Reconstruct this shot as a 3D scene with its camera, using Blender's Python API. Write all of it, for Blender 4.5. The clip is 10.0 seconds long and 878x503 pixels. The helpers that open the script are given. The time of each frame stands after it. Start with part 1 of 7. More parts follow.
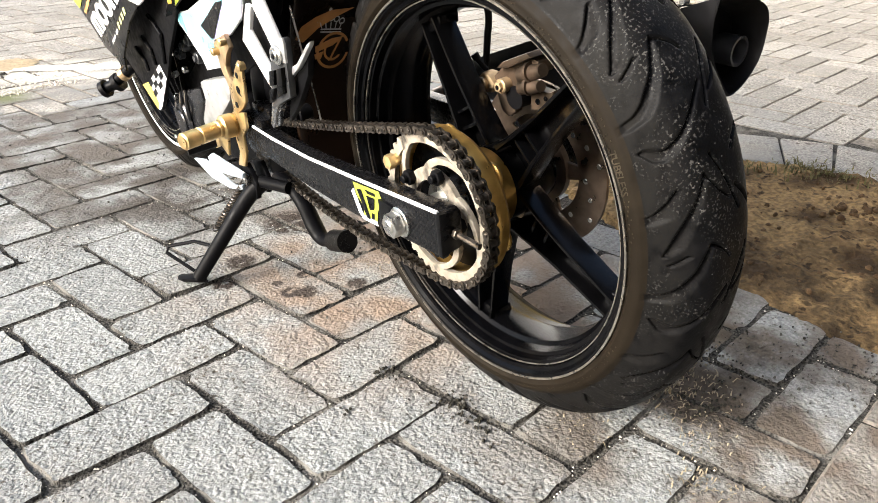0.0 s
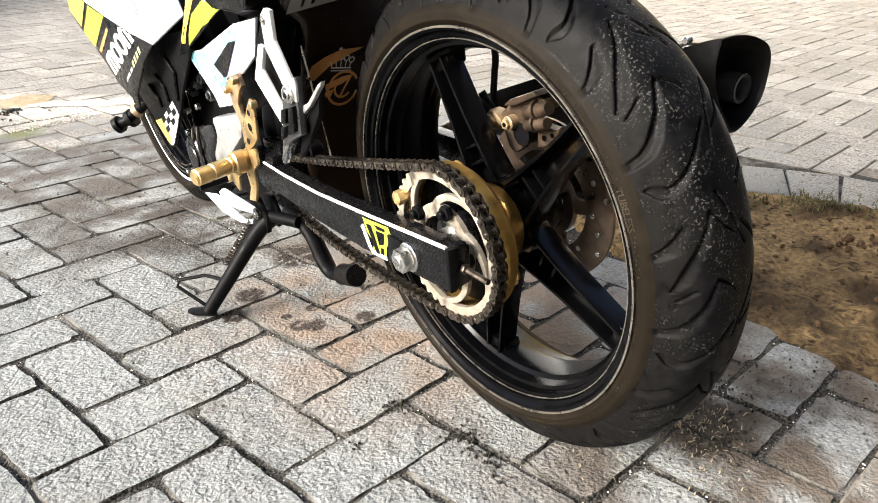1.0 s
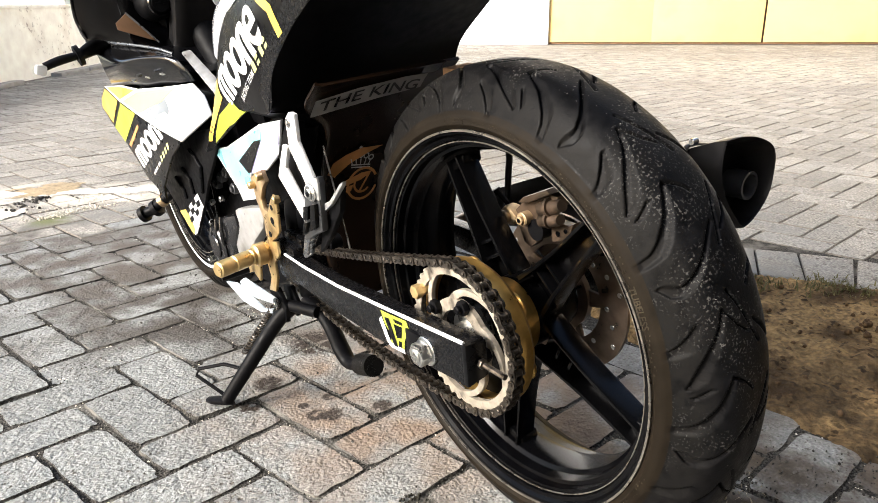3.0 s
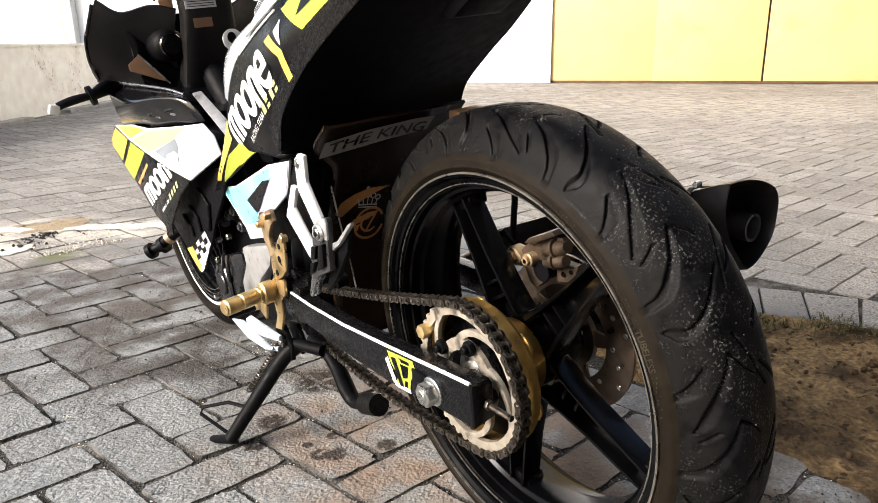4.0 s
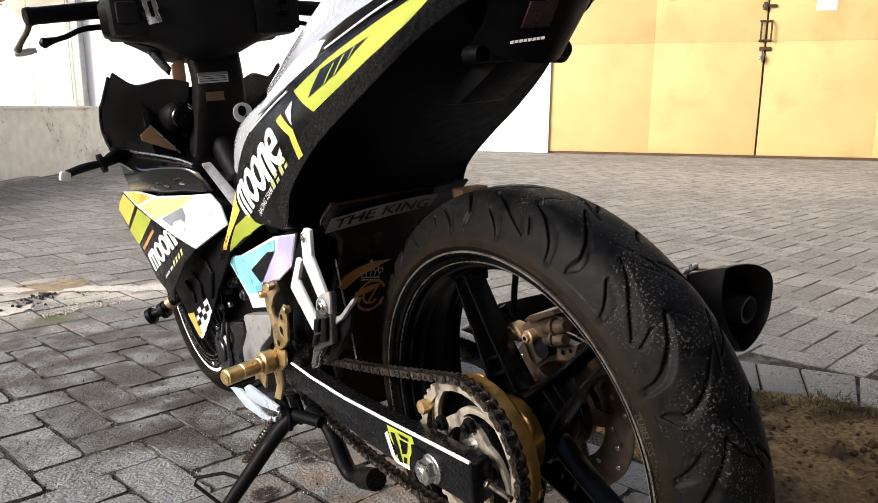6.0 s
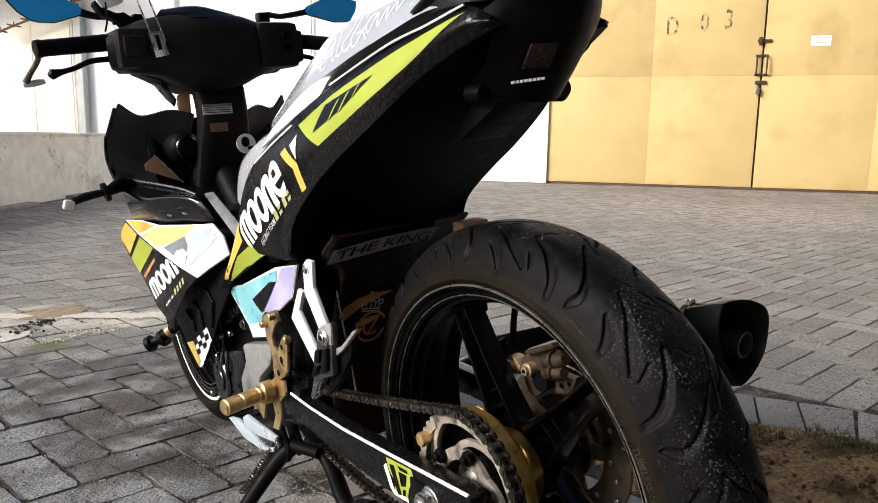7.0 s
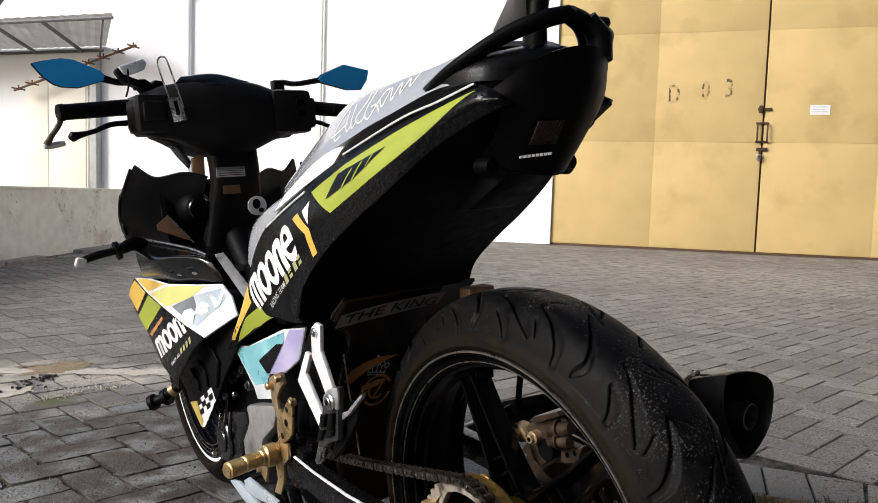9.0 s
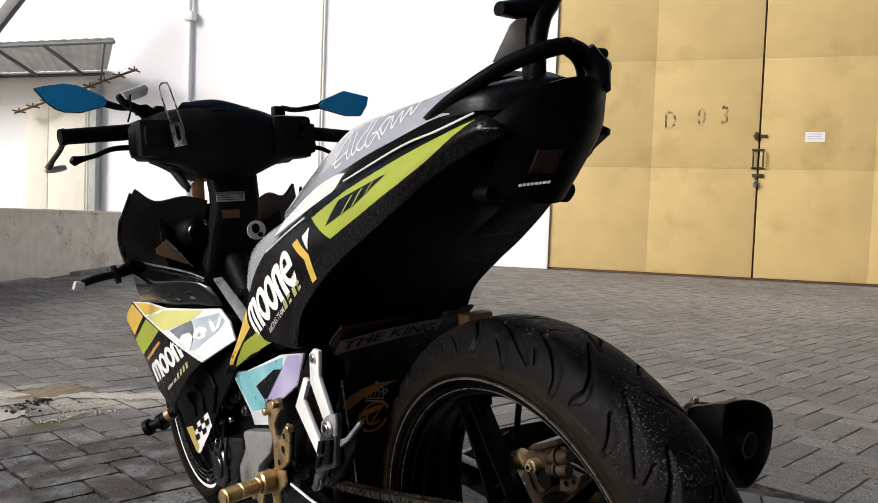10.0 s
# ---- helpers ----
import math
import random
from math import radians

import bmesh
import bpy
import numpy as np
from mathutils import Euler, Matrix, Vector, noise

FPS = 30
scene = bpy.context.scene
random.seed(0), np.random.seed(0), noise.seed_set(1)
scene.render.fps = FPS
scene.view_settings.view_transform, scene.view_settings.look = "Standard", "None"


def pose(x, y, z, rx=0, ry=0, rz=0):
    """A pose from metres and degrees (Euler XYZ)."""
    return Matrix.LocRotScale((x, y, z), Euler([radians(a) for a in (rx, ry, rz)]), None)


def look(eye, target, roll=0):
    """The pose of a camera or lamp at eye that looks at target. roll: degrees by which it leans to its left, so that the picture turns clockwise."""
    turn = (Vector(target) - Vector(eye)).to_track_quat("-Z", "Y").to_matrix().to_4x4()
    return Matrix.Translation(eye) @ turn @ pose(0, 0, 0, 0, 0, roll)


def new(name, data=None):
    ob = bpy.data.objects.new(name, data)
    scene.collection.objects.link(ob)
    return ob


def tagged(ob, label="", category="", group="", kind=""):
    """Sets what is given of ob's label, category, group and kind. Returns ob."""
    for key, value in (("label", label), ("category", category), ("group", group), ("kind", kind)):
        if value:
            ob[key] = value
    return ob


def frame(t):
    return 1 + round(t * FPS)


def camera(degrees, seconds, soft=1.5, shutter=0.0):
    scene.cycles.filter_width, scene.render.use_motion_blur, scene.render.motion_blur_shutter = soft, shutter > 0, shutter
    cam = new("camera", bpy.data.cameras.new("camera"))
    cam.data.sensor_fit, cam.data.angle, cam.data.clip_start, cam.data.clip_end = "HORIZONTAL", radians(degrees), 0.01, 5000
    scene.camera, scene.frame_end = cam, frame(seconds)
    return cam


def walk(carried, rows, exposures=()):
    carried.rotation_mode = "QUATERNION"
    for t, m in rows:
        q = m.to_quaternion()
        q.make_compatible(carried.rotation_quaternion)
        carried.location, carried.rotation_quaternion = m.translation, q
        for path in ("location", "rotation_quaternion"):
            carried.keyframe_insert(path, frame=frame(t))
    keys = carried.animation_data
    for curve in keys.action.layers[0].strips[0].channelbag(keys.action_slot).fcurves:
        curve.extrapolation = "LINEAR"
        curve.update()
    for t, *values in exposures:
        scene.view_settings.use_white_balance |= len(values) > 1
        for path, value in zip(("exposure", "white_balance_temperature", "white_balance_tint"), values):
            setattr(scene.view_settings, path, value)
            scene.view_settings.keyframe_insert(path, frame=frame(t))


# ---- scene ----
from mathutils.bvhtree import BVHTree

# camera: a phone lifted and tilted up beside the rear wheel
cam = camera(63.97, 10.0, soft=0.6)
PATH = [
    (0.0, -0.0734, -0.8003, 0.6069, -44.048, -28.306, 0.267),
    (0.5, -0.0752, -0.8014, 0.6099, -43.778, -27.290, 0.038),
    (1.0, -0.0780, -0.8024, 0.6153, -43.406, -25.863, -0.190),
    (1.5, -0.0807, -0.8026, 0.6188, -43.239, -24.488, -0.231),
    (2.0, -0.0831, -0.8039, 0.6251, -42.849, -22.431, -0.625),
    (2.5, -0.0842, -0.8062, 0.6334, -42.482, -20.895, -0.780),
    (4.0, -0.0923, -0.8080, 0.6476, -41.978, -16.681, -0.719),
    (4.5, -0.0956, -0.8096, 0.6523, -42.123, -15.255, -0.367),
    (5.0, -0.0977, -0.8100, 0.6565, -42.228, -14.137, -0.061),
    (5.5, -0.1017, -0.8113, 0.6613, -42.215, -12.670, 0.174),
    (7.0, -0.1156, -0.8190, 0.6733, -42.398, -9.139, 0.977),
    (7.5, -0.1209, -0.8220, 0.6773, -42.294, -7.607, 1.106),
    (8.0, -0.1243, -0.8237, 0.6805, -41.993, -6.469, 1.122),
    (8.5, -0.1263, -0.8243, 0.6824, -41.980, -5.548, 1.530),
    (9.0, -0.1297, -0.8261, 0.6844, -42.004, -4.345, 1.847),
    (9.5, -0.1324, -0.8269, 0.6866, -42.065, -3.357, 1.952),
    (10.0, -0.1338, -0.8270, 0.6879, -42.148, -2.398, 2.151),
]


def aimed(x, y, z, yaw, pitch, roll):
    a, b = radians(yaw), radians(pitch)
    eye = Vector((x, y, z))
    return look(eye, eye + Vector((-math.sin(a) * math.cos(b), math.cos(a) * math.cos(b), math.sin(b))), roll)


EXPOSURES = [(0.0, 1.55, 6500, 10), (1.5, 1.52, 6500, 10), (2.5, 1.46, 6520, 10), (4.0, 1.02, 6520, 13), (5.0, 0.70, 6480, 14), (5.5, 0.58, 6450, 14), (7.0, 0.20, 6300, 13), (8.0, -0.02, 6200, 13), (9.0, -0.20, 6220, 13), (10.0, -0.44, 6250, 13)]
walk(cam, [(r[0], aimed(*r[1:])) for r in PATH], EXPOSURES)

# light: hazy sun behind thin cloud, from ahead and to the left, and the open sky
SUN = Vector((-0.83, 0.20, 0.42)).normalized()
world = bpy.data.worlds.new("sky")
scene.world = world
world.use_nodes = True
wn = world.node_tree.nodes
sky = wn.new("ShaderNodeTexSky")
sky.sky_type, sky.sun_disc = "NISHITA", False
sky.sun_elevation, sky.sun_rotation = math.asin(SUN.z), math.atan2(SUN.x, SUN.y)
sky.dust_density = 3.0
world.node_tree.links.new(sky.outputs[0], wn["Background"].inputs[0])
wn["Background"].inputs[1].default_value = 0.148
sun = new("sun", bpy.data.lights.new("sun", "SUN"))
sun.data.energy, sun.data.angle, sun.data.color = 3.95, radians(22), (1.0, 0.98, 0.945)
sun.matrix_world = look((0, 0, 8), Vector((0, 0, 8)) - SUN)


# materials
def mat(name, col, rough=0.5, metal=0.0, scale=20.0, vary=0.25, col2=None, bump=0.0, bump_scale=None, stain=None, stain_scale=4.0,
        stain_cut=(0.5, 0.7), coat=0.0, per_object=0.0, island=0.0, spec=0.5, rough_vary=0.12, relief=0.0015, patches=(), cut=(0.3, 0.7), specks=None, weave=None, swell=None, band=None):
    m = bpy.data.materials.new(name)
    m.use_nodes = True
    nt = m.node_tree
    N, L = nt.nodes, nt.links
    b = N["Principled BSDF"]
    b.inputs["Metallic"].default_value = metal
    b.inputs["Coat Weight"].default_value = coat
    b.inputs["Coat Roughness"].default_value = 0.12
    b.inputs["Specular IOR Level"].default_value = spec
    place = N.new("ShaderNodeNewGeometry").outputs["Position"]

    def tex(s, detail=6.0):
        n = N.new("ShaderNodeTexNoise")
        n.inputs["Scale"].default_value, n.inputs["Detail"].default_value = s, detail
        L.new(place, n.inputs["Vector"])
        return n.outputs["Fac"]

    def mix(fac, a, c, mode="MIX"):
        n = N.new("ShaderNodeMix")
        n.data_type, n.blend_type = "RGBA", mode
        for sock, v in ((n.inputs[0], fac), (n.inputs[6], a), (n.inputs[7], c)):
            if isinstance(v, bpy.types.NodeSocket):
                L.new(v, sock)
            elif isinstance(v, (int, float)):
                sock.default_value = v
            else:
                sock.default_value = (*v, 1)
        return n.outputs[2]

    def ramp(v, lo, hi, a=0.0, c=1.0):
        n = N.new("ShaderNodeMapRange")
        n.inputs[1].default_value, n.inputs[2].default_value, n.inputs[3].default_value, n.inputs[4].default_value = lo, hi, a, c
        L.new(v, n.inputs[0])
        return n.outputs[0]

    fine = tex(scale)
    dark = tuple(c * (1 - vary) for c in col)
    light = col2 or tuple(min(1, c * (1 + vary)) for c in col)
    c = mix(ramp(fine, *cut), dark, light)
    c = mix(ramp(tex(scale * 0.13), 0.35, 0.65, 0.0, min(0.5, vary)), c, tuple(v * 0.72 for v in col))
    if per_object or island:
        src = N.new("ShaderNodeObjectInfo").outputs["Random"] if per_object else N.new("ShaderNodeNewGeometry").outputs["Random Per Island"]
        k = per_object or island
        v = N.new("ShaderNodeHueSaturation")
        L.new(ramp(src, 0, 1, 1 - k, 1 + k * 0.7), v.inputs["Value"])
        L.new(c, v.inputs["Color"])
        c = v.outputs[0]
    if weave:
        n = N.new("ShaderNodeTexWave")
        n.bands_direction = "DIAGONAL"
        n.inputs["Scale"].default_value = 0.314 / weave[0]
        L.new(place, n.inputs["Vector"])
        c = mix(ramp(n.outputs["Fac"], 0.35, 0.65), c, weave[1])
    if specks:
        # small pale or dark specks, gathered in larger patches
        size, (lo, hi), tint, (wide, lo2, hi2) = specks
        n = N.new("ShaderNodeMath")
        n.operation = "MULTIPLY"
        L.new(ramp(tex(size, 2.0), lo, hi), n.inputs[0])
        L.new(ramp(tex(wide, 3.0), lo2, hi2), n.inputs[1])
        c = mix(n.outputs[0], c, tint)
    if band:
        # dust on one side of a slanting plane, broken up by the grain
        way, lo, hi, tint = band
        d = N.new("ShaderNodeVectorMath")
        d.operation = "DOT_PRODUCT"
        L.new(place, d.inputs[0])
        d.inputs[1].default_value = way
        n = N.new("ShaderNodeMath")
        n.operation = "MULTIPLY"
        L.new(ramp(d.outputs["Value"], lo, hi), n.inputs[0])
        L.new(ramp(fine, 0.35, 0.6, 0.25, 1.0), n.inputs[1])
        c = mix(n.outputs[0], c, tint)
    if stain:
        c = mix(ramp(tex(stain_scale), *stain_cut), c, stain)
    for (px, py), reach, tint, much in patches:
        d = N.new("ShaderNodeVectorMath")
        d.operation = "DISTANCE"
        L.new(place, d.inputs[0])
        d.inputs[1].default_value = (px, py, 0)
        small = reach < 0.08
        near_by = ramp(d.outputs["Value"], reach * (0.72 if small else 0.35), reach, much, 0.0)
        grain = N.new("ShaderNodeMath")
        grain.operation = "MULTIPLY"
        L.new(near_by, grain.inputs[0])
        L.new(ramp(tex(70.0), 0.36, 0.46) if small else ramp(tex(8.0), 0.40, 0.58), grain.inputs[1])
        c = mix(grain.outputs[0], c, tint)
    L.new(c, b.inputs["Base Color"])
    L.new(ramp(fine, 0.25, 0.75, max(0.02, rough - rough_vary), min(1, rough + rough_vary)), b.inputs["Roughness"])
    if bump:
        n = N.new("ShaderNodeBump")
        n.inputs["Strength"].default_value, n.inputs["Distance"].default_value = min(1, bump), relief
        height = tex(bump_scale or scale * 2, 8)
        if swell:
            add = N.new("ShaderNodeMath")
            add.operation = "MULTIPLY_ADD"
            L.new(tex(swell[0], 4), add.inputs[0])
            add.inputs[1].default_value = swell[1]
            L.new(height, add.inputs[2])
            height = add.outputs[0]
        L.new(height, n.inputs["Height"])
        L.new(n.outputs[0], b.inputs["Normal"])
    return m


# mud, sand and stain tints; dark ones by the rear wheel also paint its shadow
MUD_AND_SHADE = (((0.60, 0.04), 0.42, (0.215, 0.160, 0.120), 0.95), ((0.74, -0.22), 0.26, (0.215, 0.165, 0.130), 0.9), ((0.72, -0.64), 0.55, (0.115, 0.092, 0.072), 0.95), ((0.60, -0.49), 0.15, (0.055, 0.043, 0.034), 0.9), ((0.54, 0.66), 0.42, (0.045, 0.037, 0.031), 0.95), ((0.36, 0.92), 0.50, (0.088, 0.078, 0.068), 0.85), ((0.68, 1.08), 0.46, (0.088, 0.076, 0.064), 0.85), ((0.34, 1.34), 0.46, (0.092, 0.080, 0.068), 0.85), ((0.80, -0.52), 0.20, (0.060, 0.048, 0.036), 0.85), ((0.44, 1.98), 0.36, (0.62, 0.57, 0.47), 1.0), ((0.75, 1.80), 0.22, (0.58, 0.53, 0.44), 1.0), ((0.45, 1.64), 0.10, (0.13, 0.14, 0.06), 0.9), *(((x, y), reach, (0.045, 0.036, 0.030), 1.0) for x, y, reach in ((0.436, 0.076, 0.019), (0.455, 0.060, 0.021), (0.533, 0.024, 0.020), (0.482, 0.110, 0.013), (0.435, 0.114, 0.011), (0.430, 0.224, 0.030), (0.368, 0.175, 0.022), (0.58, 0.30, 0.060))))
PAVER = mat("concrete_paver", (0.240, 0.246, 0.237), 0.93, scale=210, vary=0.30, bump=1.0, bump_scale=190, relief=0.0048, swell=(38, 1.7), stain=(0.19, 0.18, 0.165), stain_scale=3.0, stain_cut=(0.56, 0.8), per_object=0.13, spec=0.15, patches=MUD_AND_SHADE, cut=(0.36, 0.64), specks=(120, (0.60, 0.68), (0.075, 0.068, 0.058), (6.0, 0.40, 0.58)))
PAVER_FAR = mat("concrete_paver_far", (0.318, 0.298, 0.263), 0.93, scale=170, vary=0.45, bump=1.0, bump_scale=170, relief=0.007, stain=(0.20, 0.18, 0.15), stain_scale=1.1, stain_cut=(0.52, 0.75), island=0.22, spec=0.15, patches=(((0.35, 0.35), 2.1, (0.242, 0.247, 0.236), 1.0), ((0.55, 0.2), 1.5, (0.242, 0.247, 0.236), 1.0)) + MUD_AND_SHADE + (((6.6, 3.0), 2.2, (0.43, 0.39, 0.32), 0.7), ((6.9, 1.9), 1.6, (0.43, 0.39, 0.32), 0.7), ((4.6, 1.6), 1.2, (0.40, 0.36, 0.30), 0.5)), cut=(0.38, 0.62), specks=(60, (0.58, 0.68), (0.11, 0.095, 0.08), (1.6, 0.42, 0.62)))

JOINT_DARK = mat("dark_moss", (0.030, 0.028, 0.022), 0.95, scale=260, vary=0.6, spec=0.1)
JOINT = mat("joint_soil", (0.060, 0.056, 0.049), 0.95, scale=260, vary=0.85, bump=1.0, bump_scale=240, relief=0.008, spec=0.1, cut=(0.4, 0.6), stain=(0.16, 0.15, 0.132), stain_scale=9, stain_cut=(0.52, 0.62))
DIRT = mat("bare_soil", (0.225, 0.148, 0.068), 0.95, scale=90, vary=0.42, bump=1.0, bump_scale=70, relief=0.012, stain=(0.055, 0.033, 0.016), stain_scale=7, stain_cut=(0.50, 0.66), spec=0.1, cut=(0.36, 0.64), specks=(60, (0.58, 0.64), (0.030, 0.020, 0.011), (7.0, 0.40, 0.56)), patches=(((1.05, -0.66), 0.36, (0.034, 0.023, 0.013), 0.95), ((1.02, -0.30), 0.20, (0.060, 0.038, 0.020), 0.8)))
DIRT_DARK = mat("dark_soil_clod", (0.10, 0.062, 0.032), 0.95, scale=140, vary=0.5, bump=0.8, bump_scale=200, relief=0.003, spec=0.1)
SAND = mat("spilt_sand", (0.64, 0.59, 0.50), 0.95, scale=120, vary=0.25, bump=1.0, bump_scale=200, relief=0.004, spec=0.2)
TAN_SAND = mat("tan_sand", (0.34, 0.265, 0.165), 0.95, scale=120, vary=0.3, bump=1.0, bump_scale=200, relief=0.004, spec=0.2)
GRASS = mat("grass", (0.125, 0.122, 0.045), 0.8, scale=30, vary=0.5, col2=(0.19, 0.16, 0.07), spec=0.2)
STRAW = mat("dry_straw", (0.22, 0.185, 0.125), 0.85, scale=8, vary=0.4)
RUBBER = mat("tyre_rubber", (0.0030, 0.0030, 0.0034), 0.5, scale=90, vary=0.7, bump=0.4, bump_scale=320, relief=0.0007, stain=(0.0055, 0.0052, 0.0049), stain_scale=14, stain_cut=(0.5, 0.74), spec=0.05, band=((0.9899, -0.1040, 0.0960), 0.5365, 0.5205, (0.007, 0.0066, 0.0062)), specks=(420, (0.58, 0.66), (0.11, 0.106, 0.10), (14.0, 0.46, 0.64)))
RUBBER_SIDE = mat("tyre_sidewall_dust", (0.0095, 0.0071, 0.0046), 0.6, scale=60, vary=0.35, bump=0.3, bump_scale=500, relief=0.0005, stain=(0.0075, 0.0055, 0.0034), stain_scale=9, spec=0.06)
MOULDED = mat("moulded_rubber_marks", (0.030, 0.024, 0.016), 0.6, scale=60, vary=0.5, spec=0.08)
DUST = mat("road_grit", (0.13, 0.125, 0.115), 0.9, scale=20, vary=0.3, spec=0.2)
BLACK_METAL = mat("gloss_black_alloy", (0.0016, 0.0016, 0.0018), 0.28, 0.0, scale=40, vary=0.4, stain=(0.004, 0.0033, 0.0026), stain_scale=14, stain_cut=(0.58, 0.8), spec=0.10, rough_vary=0.04)
SPOKE_BLACK = mat("polished_black_spoke", (0.0016, 0.0016, 0.0018), 0.2, scale=40, vary=0.4, stain=(0.004, 0.0033, 0.0026), stain_scale=14, stain_cut=(0.58, 0.8), spec=0.2, rough_vary=0.06)
# lighter copy of the black plastic: dust, plus a lit tone in the colour
LIT_DUSTY_BLACK = mat("lit_dusty_black_plastic", (0.0075, 0.0072, 0.0075), 0.45, scale=70, vary=0.3, bump=0.2, bump_scale=500, relief=0.0004, stain=(0.014, 0.012, 0.010), stain_scale=8, stain_cut=(0.52, 0.78), spec=0.16)
MATT_BLACK = mat("matt_black_plastic", (0.0025, 0.0025, 0.003), 0.5, scale=80, vary=0.4, bump=0.2, bump_scale=600, relief=0.0005, spec=0.08)
BLACK_PAINT = mat("black_paint", (0.002, 0.002, 0.0025), 0.3, scale=40, vary=0.4, spec=0.15)
GLOSS_BLACK = mat("polished_black_paint", (0.0025, 0.0025, 0.003), 0.14, scale=40, vary=0.3, spec=0.35, rough_vary=0.04, coat=0.25)
CARBON = mat("carbon_wrap", (0.003, 0.003, 0.0035), 0.26, scale=260, vary=0.5, spec=0.2, weave=(0.0030, (0.0058, 0.0058, 0.0064)))
CHAIN = mat("oily_chain_steel", (0.10, 0.085, 0.07), 0.35, 0.9, scale=160, vary=0.6)
STEEL = mat("bright_steel", (0.62, 0.61, 0.58), 0.28, 1.0, scale=50, vary=0.2)
SILVER = mat("cast_aluminium", (0.46, 0.46, 0.455), 0.36, 0.6, scale=60, vary=0.2, bump=0.2, stain=(0.16, 0.145, 0.125), stain_scale=20, stain_cut=(0.52, 0.78))
GOLD = mat("gold_anodised", (0.68, 0.49, 0.23), 0.34, 0.8, scale=60, vary=0.3, bump=0.15, bump_scale=300, relief=0.0006, stain=(0.22, 0.14, 0.06), stain_scale=30, stain_cut=(0.5, 0.72))
GOLD_DARK = mat("dull_gold_casting", (0.36, 0.26, 0.15), 0.45, 0.6, scale=60, vary=0.25, stain=(0.14, 0.09, 0.05), stain_scale=24, stain_cut=(0.55, 0.8))
CHAMPAGNE = mat("champagne_sprocket", (0.38, 0.335, 0.27), 0.42, 0.45, scale=90, vary=0.25, stain=(0.03, 0.025, 0.02), stain_scale=40, stain_cut=(0.55, 0.68))
BRONZE = mat("bronze_caliper", (0.070, 0.048, 0.033), 0.45, 0.5, scale=50, vary=0.35, spec=0.25, stain=(0.03, 0.022, 0.015), stain_scale=34, stain_cut=(0.45, 0.64))
DISC = mat("brake_disc_steel", (0.16, 0.12, 0.09), 0.35, 0.9, scale=60, vary=0.35)
WHITE_PAINT = mat("white_paint", (0.78, 0.78, 0.77), 0.3, scale=15, vary=0.06, coat=0.3)
WHITE = mat("white_vinyl", (0.80, 0.80, 0.79), 0.4, scale=15, vary=0.05)
YELLOW = mat("fluorescent_yellow_vinyl", (0.31, 0.36, 0.042), 0.4, scale=15, vary=0.08, spec=0.3)
YELLOW_PALE = mat("pale_fluorescent_vinyl", (0.56, 0.55, 0.18), 0.4, scale=15, vary=0.08, spec=0.3)
ORANGE = mat("amber_vinyl", (0.60, 0.40, 0.07), 0.4, scale=15, vary=0.08, spec=0.3)
PALE_PRINT = mat("pale_yellow_print", (0.36, 0.37, 0.17), 0.45, scale=20, vary=0.12)
STRIP_PRINT = mat("dull_grey_print", (0.21, 0.20, 0.19), 0.45, scale=20, vary=0.3)
GREY_PRINT = mat("grey_print", (0.52, 0.52, 0.52), 0.45, scale=20, vary=0.15)
SHADE_PRINT = mat("slate_print", (0.16, 0.18, 0.20), 0.4, scale=20, vary=0.3)
BRONZE_PRINT = mat("bronze_print", (0.50, 0.23, 0.075), 0.4, scale=20, vary=0.3)
HOLO_BLUE = mat("iridescent_blue_film", (0.12, 0.60, 0.70), 0.3, 0.3, scale=11, vary=0.3, col2=(0.45, 0.82, 0.88))
HOLO_VIOLET = mat("iridescent_violet_film", (0.34, 0.34, 0.74), 0.3, 0.3, scale=11, vary=0.25, col2=(0.70, 0.64, 0.86))
SILVER_BLUE = mat("blue_silver_film", (0.52, 0.60, 0.67), 0.3, 0.3, scale=9, vary=0.15)
SILVER_FILM = mat("silver_film", (0.80, 0.83, 0.86), 0.3, 0.35, scale=9, vary=0.12)
SEAT = mat("black_seat_vinyl", (0.003, 0.0032, 0.0036), 0.34, scale=160, vary=0.3, bump=0.3, bump_scale=500, relief=0.0006, spec=0.13)
# grey lightened so that the colour carries the seat's sky reflection
SEAT_SHEEN_GREY = mat("seat_sheen_vinyl", (0.34, 0.355, 0.38), 0.2, scale=160, vary=0.03, bump=0.08, bump_scale=700, relief=0.0002, coat=0.8)
PALE_RIM = mat("pale_rim_metal", (0.22, 0.20, 0.17), 0.3, 0.8, scale=60, vary=0.4)
RIM_BLACK = mat("polished_black_rim", (0.0014, 0.0014, 0.0017), 0.2, scale=40, vary=0.5, stain=(0.005, 0.0042, 0.0034), stain_scale=14, stain_cut=(0.58, 0.8), spec=0.10, rough_vary=0.05)
OCHRE = mat("ochre_vinyl", (0.42, 0.33, 0.08), 0.4, scale=15, vary=0.1, spec=0.3)
FENDER = mat("brown_smoked_plastic", (0.0085, 0.0048, 0.0030), 0.25, scale=9, vary=0.5, col2=(0.020, 0.010, 0.005), spec=0.3)
RED_LENS = mat("dark_red_lens", (0.004, 0.0015, 0.0015), 0.25, scale=20, vary=0.3, spec=0.2)
REFLECTOR = mat("dark_red_reflector", (0.010, 0.0022, 0.002), 0.3, scale=200, vary=0.4, spec=0.25)
# bright diffuse blue carries the sky reflected in the tinted glass
BLUE = mat("blue_mirror_glass", (0.03, 0.42, 1.0), 0.2, 0.0, scale=4, vary=0.08, coat=0.15, spec=0.3)
